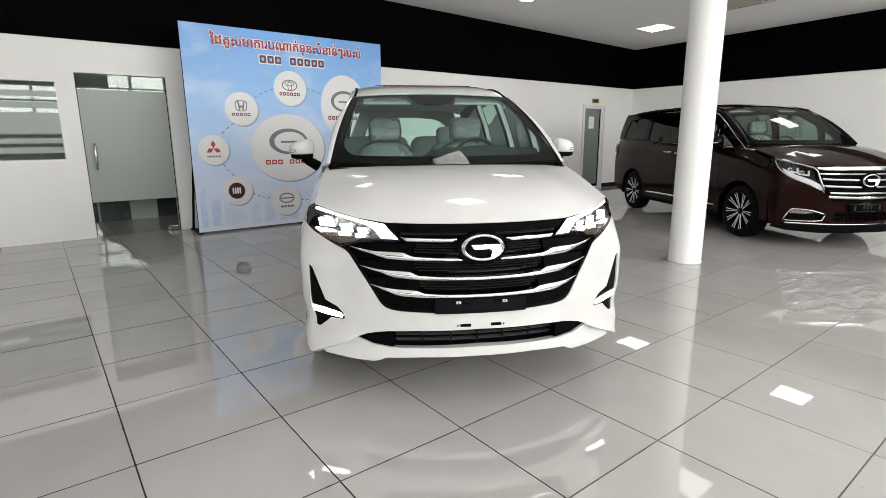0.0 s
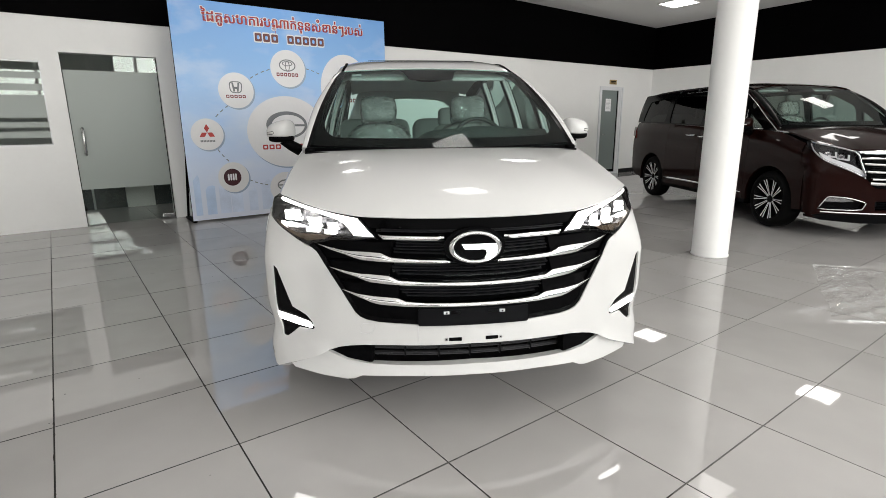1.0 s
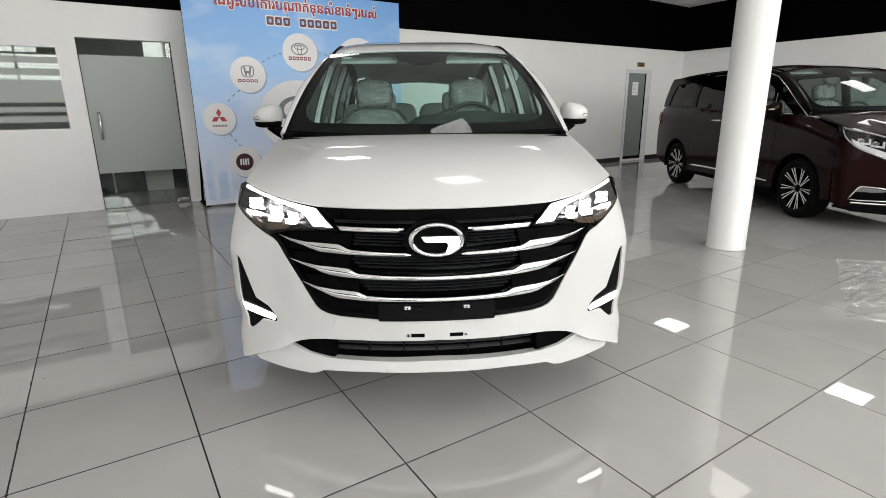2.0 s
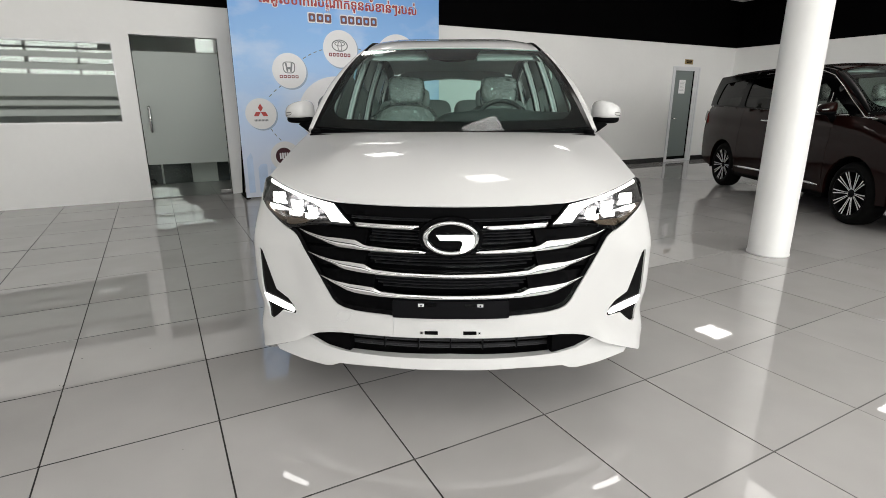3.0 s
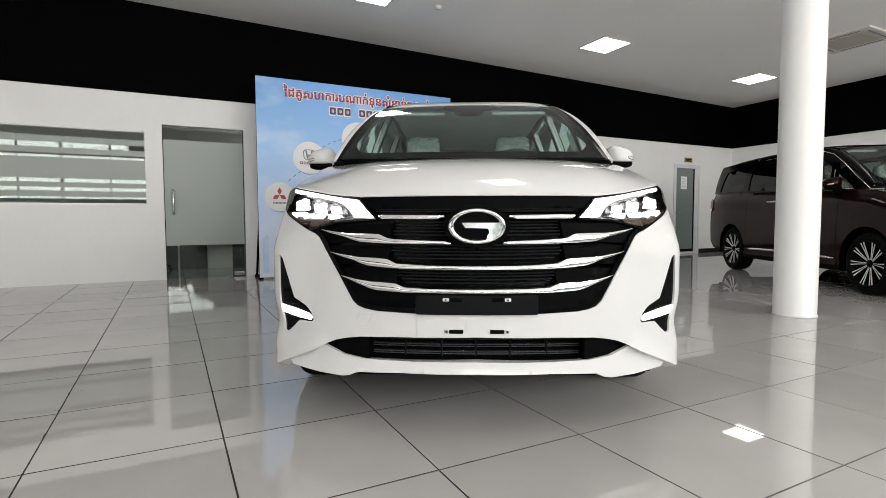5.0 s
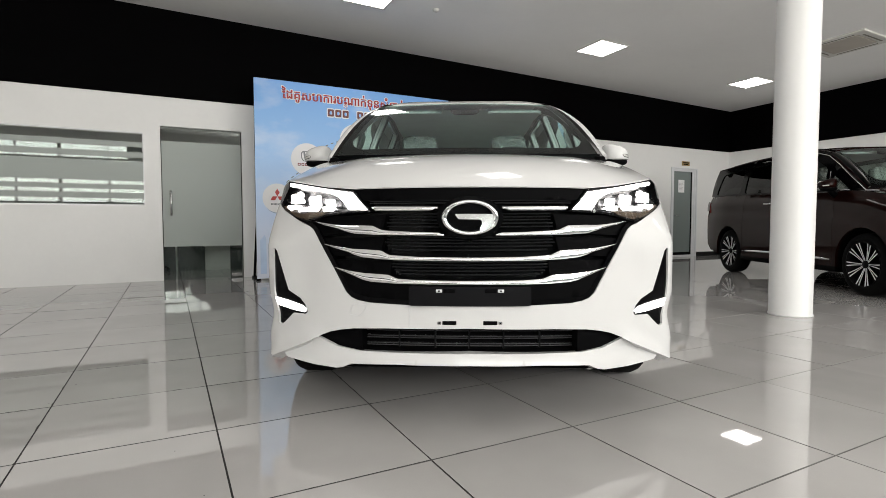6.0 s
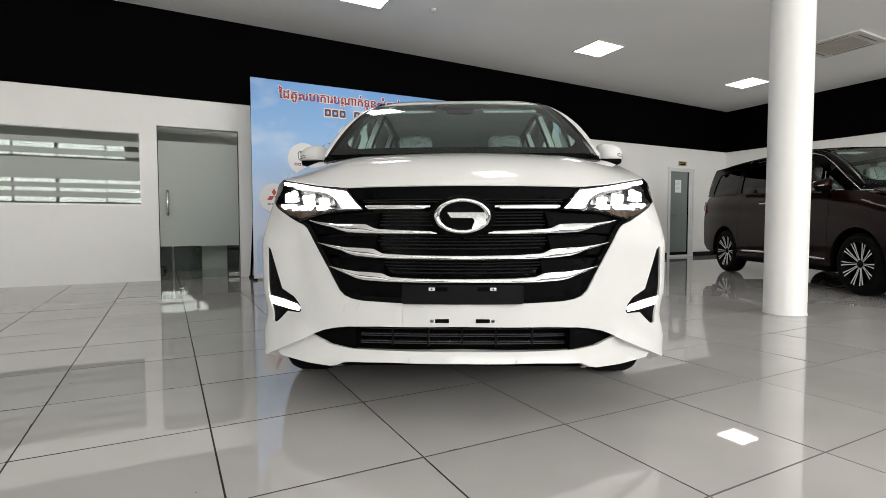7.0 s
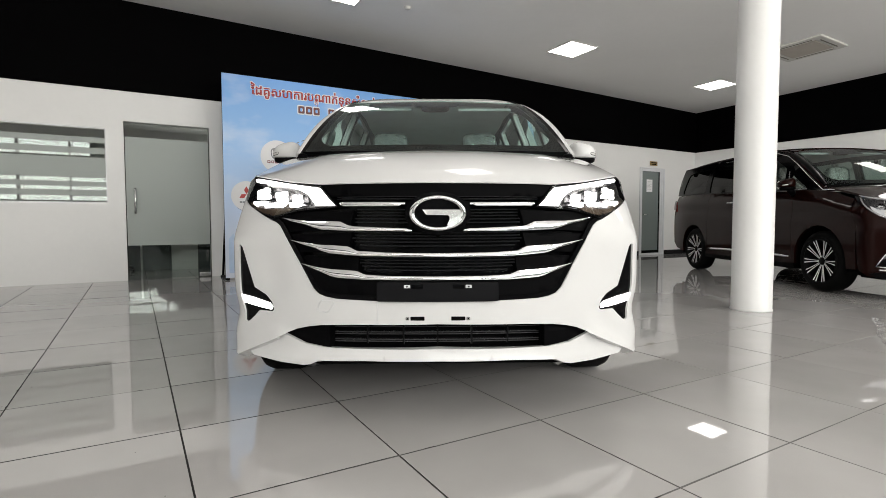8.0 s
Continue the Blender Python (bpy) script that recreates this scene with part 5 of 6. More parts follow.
def brown_car():
    car = thing("car", "dark brown metallic people carrier with wide chrome grille", "car", pose(7.152, -0.60, 0, 0, 0, -30.2))

    def fy(x, z):
        return brown_front(x, z)[1]
    c = {"W": 0.965, "L": 5.02, "r": 0.36, "rim": 0.262, "arch": 0.425, "yf": 1.04, "yr": 4.08, "sill": 0.30, "spokes": 10,
         "belt": [(0.42, 1.03), (0.7, 1.10), (1.0, 1.19), (1.3, 1.22), (1.7, 1.22), (3.0, 1.27), (3.8, 1.30), (5.1, 1.32)],
         "shoulder": [(0.4, 0.07), (0.9, 0.09), (1.2, 0.08), (1.6, 0.03), (5.2, 0.03)],
         "roof_edge": [(1.0, 1.33), (1.9, 1.765), (2.2, 1.82), (2.8, 1.845), (3.8, 1.84), (4.85, 1.80)], "green_h": 0.58, "xt": 0.74,
         "roof_mid": [(1.9, 1.80), (2.05, 1.84), (2.4, 1.885), (3.0, 1.905), (4.0, 1.89), (4.85, 1.84)], "roof_end": 4.8, "rake": 0.5,
         "cuts": (1.52, 2.68, 3.62), "nose": [(0.482, 0.31), (0.482, 0.75), (0.545, 0.9)], "nose_top": 0.62, "rear_in": 0.08,
         "green": [(1.12, 1.21), (1.4, 1.225), (1.7, 1.225), (3.0, 1.275), (3.8, 1.30), (4.98, 1.325), (4.80, 1.79), (3.8, 1.83), (2.8, 1.835), (2.2, 1.815), (1.93, 1.765)],
         "windows": [[(1.36, 1.245), (1.70, 1.25), (1.70, 1.47)], [(1.78, 1.25), (2.62, 1.275), (2.62, 1.74), (2.15, 1.70), (1.80, 1.53)],
                     [(2.74, 1.285), (3.70, 1.315), (3.70, 1.745), (2.74, 1.745)], [(3.84, 1.325), (4.72, 1.345), (4.55, 1.69), (3.84, 1.74)]],
         "screen": (0.80, (0.93, 1.12), (1.262, 1.272), 0.70, (2.05, 1.88), (1.83, 1.755)), "pillar": ((1.14, 1.24), (1.95, 1.767)),
         "frame_mat": GLOSS_BLACK, "glass": [TINTED, TINTED, PRIVACY, PRIVACY], "rear_glass": PRIVACY,
         "hood_front": [(0.0, 1.03), (0.45, 1.028), (0.60, 1.018), (0.75, 1.045), (0.88, 1.085)], "front_y": lambda x, z: fy(x, z) - 0.004,
         "hood_w": (0.87, 0.86), "hood_rear": ((0.94, 1.13), (1.268, 1.235)), "hood_pow": 1.5, "crease": 0.005,
         "dash": (1.185, 1.02, 1.7), "wheel_at": (0.36, 1.8, 1.22), "row": (2.08, 3.1, 4.05), "seat_z": 0.72,
         # pillar_black: the dark reflection on this brown pillar is put into its colour
         "sill_chrome": (1.55, 3.62), "sill_z": 0.385, "pillar_black": 0.8}
    flank(car, c, PAINT_BROWN)
    cabin_shell(car, c, PAINT_BROWN)
    cabin_inside(car, c, mat("beige_leather", (0.36, 0.36, 0.33), 0.45, bump=0.12, bump_scale=120), True)
    part("bonnet", grid(hood_grid(c), 40, 24, (0, -0.3, 1), rim=0.02), PAINT_BROWN, car)
    part("scuttle", grid(lambda a, b: ((2 * a - 1) * 0.83, 0.92 + 0.19 * (2 * a - 1) ** 2 + 0.12 * b, 1.245), 20, 3, (0, 0, 1), rim=0.02), TRIM_BLACK, car)
    grille = [(0, 0.985), (0.60, 0.985), (0.565, 0.85), (0.49, 0.69), (0.44, 0.625), (0.385, 0.595), (0, 0.56)]
    edge = [(0, 0.56), (0.385, 0.593), (0.44, 0.623), (0.49, 0.69), (0.63, 0.775), (0.83, 0.875), (0.90, 0.945)]
    fog = [(0.885, 0.345), (0.862, 0.39), (0.815, 0.485), (0.79, 0.495), (0.62, 0.482), (0.46, 0.43), (0.475, 0.40), (0.50, 0.345)]
    bumper = part("front_bumper", panel(both(edge + [(0.97, 1.02), (1.10, 1.06), (1.08, 0.6), (1.06, 0.31), (0.95, 0.25), (0.85, 0.245), (0.50, 0.225), (0.2, 0.235), (0, 0.24)]),
                                        brown_front, (0, -1, 0), [fog, flip_x(fog), both([(0, 0.455), (0.385, 0.45), (0.375, 0.35), (0, 0.345)])], step=0.04, rim=0.05), PAINT_BROWN, car)
    part("front_lip", panel(both([(0, 0.29), (0.86, 0.295), (0.93, 0.28), (0.86, 0.225), (0.5, 0.2), (0, 0.21)]), lambda x, z: (x, fy(x, z) - 0.02, z), (0, -1, 0), step=0.04, rim=0.05), TRIM_BLACK, bumper)
    lowg = part("lower_grille", panel(both([(0, 0.47), (0.42, 0.47), (0.42, 0.33), (0, 0.33)]), lambda x, z: (x, fy(x, z) + 0.06, z), (0, -1, 0), step=0.06, rim=0.0), GLOSS_BLACK, car)
    for z in (0.365, 0.385, 0.405, 0.425, 0.445):
        part("slat", strip([-0.37 + 0.74 * i / 10 for i in range(11)], lambda x, z=z: z, 0.006, lambda x, zz: fy(x, zz) + 0.02, 0.03), DARK_GREY, lowg)
    for i in range(7):
        x = -0.36 + 0.12 * i
        part("grille_post", box(x - 0.004, x + 0.004, fy(x, 0.4) + 0.016, fy(x, 0.4) + 0.05, 0.35, 0.45), DARK_GREY, lowg)
    for s in (-1, 1):
        def sh(q, s=s):
            return [(s * x, z) for x, z in q]
        fp = part("fog_lamp_pocket", panel(sh(fog), lambda x, z: (x, fy(x, z) + 0.045, z), (0, -1, 0), step=0.05, rim=0.0), GLOSS_BLACK, bumper)
        rim_pts = [(x, fy(x, z) - 0.003, z) for x, z in densify(round_off(sh(fog), 1), 0.04)]
        part("fog_lamp_frame", add_tube(bmesh.new(), rim_pts, 0.008, 8, True), CHROME, fp, "chrome fog lamp frame")
        part("fog_light", panel(sh([(0.79, 0.482), (0.64, 0.470), (0.56, 0.445), (0.66, 0.432), (0.82, 0.435)]), lambda x, z: (x, fy(x, z) + 0.02, z), (0, -1, 0), step=0.04, rim=0.02), LAMP_INNER, fp)
    part("lower_chrome_strip", strip([-0.86 + 1.72 * i / 30 for i in range(31)], lambda x: 0.318 - 0.012 * (1 - (x / 0.86) ** 2), 0.016, lambda x, z: fy(x, z) - 0.012, 0.03), CHROME, bumper, "thin chrome strip along the bumper")
    gr = part("grille", panel(both(grille), lambda x, z: (x, fy(x, z) + 0.05, z), (0, -1, 0), step=0.06, rim=0.0), GLOSS_BLACK, car, "wide grille with chrome bars")

    def cbar(x0, x1, z0, z1, h, name="chrome_bar"):
        for s in (-1, 1):
            xs = [s * (x0 + (x1 - x0) * i / 12) for i in range(13)]
            part(name, strip(xs, lambda x: z0 + (z1 - z0) * (abs(x) / 0.6) ** 2, h, lambda x, z: fy(x, z) - 0.008, 0.04), CHROME, gr, "chrome grille bar")
    part("chrome_top_bar", bar_sheet([(0, 1.018), (0.40, 1.014), (0.62, 1.006), (0.60, 0.975), (0.4, 0.968), (0, 0.968)], lambda x, z, lo, hi: (x, fy(x, z) - 0.03 + 0.3 * (z - lo) - 0.1 * (hi - lo) * math.sin(math.pi * (z - lo) / max(hi - lo, 1e-5)), z), (-1, 1), 0.05), CHROME, gr, "broad chrome bar over the grille")
    cbar(0.0, 0.575, 0.925, 0.925, 0.018)
    cbar(0.12, 0.545, 0.85, 0.868, 0.022)
    cbar(0.10, 0.51, 0.765, 0.785, 0.022)
    cbar(0.0, 0.45, 0.69, 0.70, 0.022)
    cbar(0.0, 0.46, 0.635, 0.66, 0.03)
    for z in (0.95, 0.90, 0.885, 0.825, 0.805, 0.74, 0.72, 0.66):
        part("slat", strip([-0.45 + 0.9 * i / 12 for i in range(13)], lambda x, z=z: z, 0.007, lambda x, zz: fy(x, zz) + 0.02, 0.02), DARK_GREY, gr)
    emblem(car, lambda x, z: fy(x, z) - 0.012, 0.848, 0.118, 0.080)
    holder = part("number_plate_holder", box(-0.24, 0.24, 0.006, 0.03, 0.475, 0.56, 0.004), GLOSS_BLACK, car, "empty black number plate holder")
    for x in (-0.17, -0.05, 0.0, 0.05, 0.17):
        part("plate_clip", box(x - 0.012, x + 0.012, 0.0, 0.008, 0.485 if abs(x) > 0.1 else 0.50, 0.545 if abs(x) > 0.1 else 0.55, 0.002), SATIN_GREY, holder)
    part("plate_hook", box(-0.13, 0.13, 0.0, 0.03, 0.468, 0.474), SATIN_GREY, holder)
    hl = [(0.985, 1.108), (0.93, 1.092), (0.75, 1.04), (0.605, 0.988), (0.57, 0.87), (0.50, 0.70), (0.63, 0.778), (0.833, 0.875), (0.90, 0.945), (0.955, 1.03)]
    for s in (-1, 1):
        def sh(q, s=s):
            return [(s * x, z) for x, z in q]

        def at(d):
            return lambda u, z: (lambda q: (q[0], q[1] + d, q[2]))(brown_front(u, z))
        hd = part("headlamp", panel(sh(hl), at(0.06), (0, -1, 0), step=0.04, rim=0.0), LAMP_SHADE, car, "unlit headlamp with chrome outline")
        rp = [Vector(at(-0.004)(*p)) for p in densify(round_off(sh(hl), 1), 0.04)]
        part("lamp_outline", add_tube(bmesh.new(), rp, 0.011, 8, True), LAMP_INNER, hd, "bright metal lamp outline")
        part("lamp_lower_strip", panel(sh([(0.535, 0.785), (0.64, 0.85), (0.79, 0.915), (0.89, 0.99), (0.88, 0.94), (0.83, 0.875), (0.63, 0.778), (0.50, 0.70)]), at(0.006), (0, -1, 0), step=0.03, rim=0.03), LAMP_PALE, hd, "pale daytime light strip, unlit")
        for x, z in ((0.80, 0.975), (0.70, 0.945)):
            bm = add_lathe(bmesh.new(), [(0.0, -0.014), (0.016, -0.012), (0.024, 0.0), (0.038, 0.003), (0.041, 0.03)], 20, "y", (s * x, fy(x, z) + 0.035, z))
            part("projector", bm, LAMP_INNER, hd)
            part("lamp_fin", panel(sh([(x - 0.052, z + 0.012), (x - 0.036, z + 0.018), (x - 0.036, z - 0.03), (x + 0.05, z - 0.016), (x + 0.05, z - 0.034), (x - 0.052, z - 0.05)]), at(0.03), (0, -1, 0), step=0.03, rim=0.02), LAMP_PALE, hd)
        cv = part("lamp_cover", panel(sh(hl), at(0.0), (0, -1, 0), step=0.05, rim=0.0), LENS, hd)
        cv.visible_shadow = False
        door_mirror(car, PAINT_BROWN, 1.02, 1.52, 1.30, s, 1.05)
        sx = side_of(c)
        # chrome line round the side windows
        pts = [(0.93, 1.20), (1.12, 1.212), (1.35, 1.38), (1.6, 1.56), (1.86, 1.70), (2.1, 1.765), (2.6, 1.79), (3.4, 1.79)]
        part("window_line", add_tube(bmesh.new(), [(s * (sx(y, z) + 0.006), y, z) for y, z in pts], [0.008, 0.008] + [0.005] * 6, 8), CHROME, car, "chrome line round the side windows")
        part("quarter_line", add_tube(bmesh.new(), [(s * (sx(y, z) + 0.004), y, z) for y, z in ((1.36, 1.235), (1.7, 1.24), (1.73, 1.49))], 0.005, 8), CHROME, car)
        part("rear_side_lamp", panel([(4.86, 1.22), (5.02, 1.24), (5.06, 1.06), (4.95, 1.06)], lambda y, z, s=s: (s * (sx(y, z) + 0.006), y, z), (s, 0, 0), step=0.05, rim=0.02), TAIL_RED, car, "red tail lamp")
    return car


white_car()
brown_car()

# ---- office behind the glass ----
OFFICE_GREY = mat("office_wall_paint", (0.5, 0.5, 0.485), 0.7, vary=0.05, scale=1.5)
DESK_WHITE = mat("white_laminate", (0.72, 0.72, 0.70), 0.4, vary=0.03)
CHAIR_BLACK = mat("black_mesh_fabric", (0.015, 0.015, 0.016), 0.8, bump=0.3, bump_scale=300)
bm = bmesh.new()
add_box(bm, -5.0, -4.8, WY1 + T, 10.4, -0.05, 2.9)
add_box(bm, 2.6, 2.8, WY1 + T, 10.4, -0.05, 2.9)
add_box(bm, -5.0, 2.8, 10.4, 10.6, -0.05, 2.9)
add_box(bm, -5.0, 2.8, WY1 + T, 10.6, 2.9, 3.0)
structure("wall_office", bm, OFFICE_GREY, "grey painted walls of the office", "wall")
bm = bmesh.new()
add_box(bm, 9.8, 9.9, WY1 + T, 9.4, -0.05, 2.9)
add_box(bm, 12.5, 12.6, WY1 + T, 9.4, -0.05, 2.9)
add_box(bm, 9.8, 12.6, 9.4, 9.5, -0.05, 2.9)
add_box(bm, 9.8, 12.6, WY1 + T, 9.5, 2.9, 3.0)
structure("wall_store", bm, OFFICE_GREY, "grey painted walls behind the far door", "wall")


def office_desk(m):
    e = thing("desk", "white laminate office desk with a front panel", "desk", m)
    part("desktop", box(-0.7, 0.7, -0.35, 0.35, 0.715, 0.745, 0.004), DESK_WHITE, e)
    part("front_panel", box(-0.21, 0.21, -0.33, -0.31, 0.0, 0.70, 0.002), DESK_WHITE, e)
    for x0, x1 in ((-0.95, -0.215), (0.215, 0.62)):
        part("dark_panel", box(x0, x1, -0.30, -0.28, 0.0, 0.70, 0.002), mat("dark_teal_laminate", (0.022, 0.032, 0.03), 0.3), e, "dark lower panel")
    part("side_panel", box(-0.69, -0.66, -0.34, 0.34, 0.0, 0.715, 0.002), DESK_WHITE, e)
    part("side_panel", box(0.66, 0.69, -0.34, 0.34, 0.0, 0.715, 0.002), DESK_WHITE, e)


office_desk(pose(0.63, 8.43, 0))
for x, y in ((1.9, 9.3), (-2.6, 8.2)):
    copy_thing(first, pose(x, y, 2.9))


def office_chair(m):
    e = thing("office_chair", "black mesh office chair on castors", "chair", m)
    part("seat", rounded(bmesh.new(), 0, 0, 0.46, 0.24, 0.24, 0.045), CHAIR_BLACK, e)
    part("backrest", rounded(bmesh.new(), 0, 0.25, 0.78, 0.22, 0.03, 0.25), CHAIR_BLACK, e)
    part("post", add_tube(bmesh.new(), [(0, 0, 0.08), (0, 0, 0.43)], 0.03, 10), STEEL, e)
    part("back_bar", add_tube(bmesh.new(), [(0, 0.1, 0.44), (0, 0.26, 0.46), (0, 0.27, 0.6)], 0.018, 8), TRIM_BLACK, e)
    for k in range(5):
        a = 2 * math.pi * k / 5
        part("leg", add_tube(bmesh.new(), [(0, 0, 0.1), (0.27 * math.cos(a), 0.27 * math.sin(a), 0.07)], [0.03, 0.018], 8), TRIM_BLACK, e)
        part("castor", add_lathe(bmesh.new(), [(0, -0.02), (0.027, -0.02), (0.03, 0.0), (0.027, 0.02), (0, 0.02)], 14, "x", (0.28 * math.cos(a), 0.28 * math.sin(a), 0.03)), RUBBER, e)


office_chair(pose(-0.35, 8.3, 0, 0, 0, 20))
office_chair(pose(1.55, 7.6, 0, 0, 0, 160))

# office window: frosted film with clear stripes
win = thing("window_1", "office window with frosted film and clear stripes", "window", None, "", "structure")
bm = bmesh.new()
x0, x1, z0, z1 = WIN
for a in ((x0, x1, z0, z0 + 0.012), (x0, x1, z1 - 0.012, z1), (x0, x0 + 0.012, z0 + 0.012, z1 - 0.012), (x1 - 0.012, x1, z0 + 0.012, z1 - 0.012)):
    add_box(bm, a[0], a[1], WY1 + 0.02, WY1 + 0.07, a[2], a[3])
part("window_frame", bm, ALU, win)
clear = [(1.121, 1.205), (1.285, 1.335), (1.402, 1.455), (1.735, 1.79), (1.87, 1.94), (2.015, 2.13)]
zz = z0 + 0.012
for a, b in clear + [(z1 - 0.012, z1)]:
    for p, q in ((x0 + 0.012, x1 - 0.012),):
        if a > zz + 0.001:
            part("frosted_pane", box(p, q, WY1 + 0.036, WY1 + 0.046, zz, a), FROST, win, "milky film strip")
        if b < z1:
            part("pane", box(p, q, WY1 + 0.038, WY1 + 0.044, a, b), PANE, win)
    zz = b

# office door: frameless glass with film, clear at the foot and the top
door = thing("door_1", "frameless glass office door with frosted film and steel handle", "door", None, "", "structure")
dx0, dx1, dz0, dz1 = DOOR[0] + 0.012, DOOR[1] - 0.012, 0.012, DOOR[3] - 0.01
part("pane", box(dx0, dx1, WY1 + 0.035, WY1 + 0.045, dz0, 0.50), PANE, door)
part("frosted_pane", box(dx0, dx1, WY1 + 0.035, WY1 + 0.045, 0.50, 2.06), FROST, door, "milky film over the middle")
part("pane", box(dx0, dx1, WY1 + 0.035, WY1 + 0.045, 2.06, dz1), PANE, door)
bm = add_tube(bmesh.new(), [(-0.115, WY1 + 0.03, 0.985), (-0.115, WY1 - 0.03, 0.975), (-0.115, WY1 - 0.045, 1.0), (-0.115, WY1 - 0.045, 1.29), (-0.115, WY1 - 0.03, 1.315), (-0.115, WY1 + 0.03, 1.305)], 0.018, 12)
part("door_handle", bm, STEEL, door, "steel bar handle")
bm = bmesh.new()
add_box(bm, dx0 - 0.008, dx0 - 0.002, WY1 + 0.03, WY1 + 0.05, 0.0, dz1)
add_box(bm, dx1 + 0.002, dx1 + 0.008, WY1 + 0.03, WY1 + 0.05, 0.0, dz1)
part("door_seal", bm, TRIM_BLACK, door)
part("patch_hinge", box(dx1 - 0.16, dx1, WY1 + 0.025, WY1 + 0.055, 0.015, 0.07, 0.004), STEEL, door)

# far door: white aluminium frame, grey glass, a notice and a sign above
bd = thing("door_2", "closed white aluminium door with grey frosted glass", "door", None, "", "structure")
bx0, bx1, bz1 = BD[0], BD[1], BD[3]
bm = bmesh.new()
for a in ((bx0, bx0 + 0.02, 0, bz1), (bx1 - 0.06, bx1, 0, bz1), (bx0 + 0.02, bx1 - 0.06, bz1 - 0.06, bz1), (bx0 + 0.02, bx1 - 0.06, 0.0, 0.05)):
    add_box(bm, a[0], a[1], WY1 - 0.015, WY1 + 0.06, a[2], a[3], 0.004)
add_box(bm, bx1 - 0.13, bx1 - 0.06, WY1 - 0.01, WY1 + 0.055, 0.05, bz1 - 0.06, 0.004)
for a in ((10.695, bx0 - 0.002, 0, 2.2), (bx1 + 0.002, 11.645, 0, 2.2), (bx0 - 0.002, bx1 + 0.002, bz1 + 0.002, 2.2)):
    add_box(bm, a[0], a[1], WY1 - 0.025, WY1 - 0.003, a[2], a[3], 0.004)
part("door_frame", bm, mat("white_powder_coat", (0.70, 0.71, 0.73), 0.35), bd)
part("pane", box(bx0 + 0.024, bx1 - 0.16, WY1 + 0.015, WY1 + 0.025, 0.12, bz1 - 0.06), FROST_GREY, bd, "grey frosted glass")
bm = bmesh.new()
add_box(bm, bx1 - 0.16, bx1 - 0.13, WY1 + 0.004, WY1 + 0.03, 0.05, bz1 - 0.06)
add_box(bm, bx0 + 0.02, bx1 - 0.16, WY1 + 0.004, WY1 + 0.03, 0.05, 0.12)
part("door_seal", bm, TRIM_BLACK, bd, "black rubber seal beside the glass")
part("door_handle", add_tube(bmesh.new(), [(bx0 + 0.10, WY1 + 0.01, 1.02), (bx0 + 0.10, WY1 - 0.04, 1.02), (bx0 + 0.20, WY1 - 0.04, 1.02)], 0.01, 8), STEEL, bd)
PRINT_FAINT = mat("faded_print", (0.38, 0.38, 0.40), 0.7)
notice = thing("notice", "white paper notice on the door glass", "notice", pose(11.09, WY1 + 0.0125, 1.75))
part("sheet", box(-0.11, 0.11, -0.001, 0.001, -0.155, 0.155), PAPER, notice)
for i in range(7):
    w = (0.08, 0.07, 0.085, 0.05, 0.08, 0.06, 0.075)[i]
    part("text_line", box(-0.085, -0.085 + 2 * w, -0.0025, -0.0012, 0.10 - 0.032 * i, 0.106 - 0.032 * i), PRINT_FAINT, notice)
sign = thing("sign", "small brass sign with dark writing over the door", "sign", pose(11.21, WY1 - 0.008, 2.31))
part("sign_plate", box(-0.14, 0.14, -0.006, 0.006, -0.055, 0.055, 0.003), BRASS_SIGN, sign)
for zc, w in ((0.018, 0.10), (-0.02, 0.085)):
    part("text_line", box(-w, w, -0.008, -0.0062, zc - 0.012, zc + 0.012), TRIM_BLACK, sign)

# ceiling cassette air conditioner and smoke detector
ac = thing("air_conditioner", "beige ceiling cassette air conditioner", "air conditioner", ceil_at(9.98, 2.48))
bm = bmesh.new()
for a in ((-0.47, 0.47, -0.48, -0.33), (-0.47, 0.47, 0.33, 0.48), (-0.47, -0.32, -0.33, 0.33), (0.32, 0.47, -0.33, 0.33)):
    add_box(bm, *a, -0.035, 0.0, 0.01)
part("panel", bm, AC_WHITE, ac)
part("groove", box(-0.32, 0.32, -0.33, 0.33, -0.012, 0.0), AC_DARK, ac)
part("centre_panel", box(-0.305, 0.305, -0.315, 0.315, -0.04, -0.013, 0.008), AC_BEIGE, ac, "beige centre panel")
for s in (-1, 1):
    part("outlet", box(s * 0.38 - 0.012, s * 0.38 + 0.012, -0.30, 0.30, -0.039, -0.034), AC_DARK, ac)
    part("outlet", box(-0.30, 0.30, s * 0.39 - 0.012, s * 0.39 + 0.012, -0.039, -0.034), AC_DARK, ac)
det = thing("smoke_detector", "small white round ceiling smoke detector", "smoke detector", ceil_at(3.33, 4.57))
part("detector_base", add_lathe(bmesh.new(), [(0, -0.035), (0.03, -0.035), (0.045, -0.022), (0.05, 0.0)], 20), AC_WHITE, det)

# dark stand-in for the street, added to keep low sky out of reflections
structure("backdrop", box(-40, 50, -24, -22, -0.06, 5.2), mat("dark_stand_in", (0.10, 0.10, 0.095), 0.8, vary=0.3, scale=0.4), "plain dark slab added across the street to block low sky", "building")

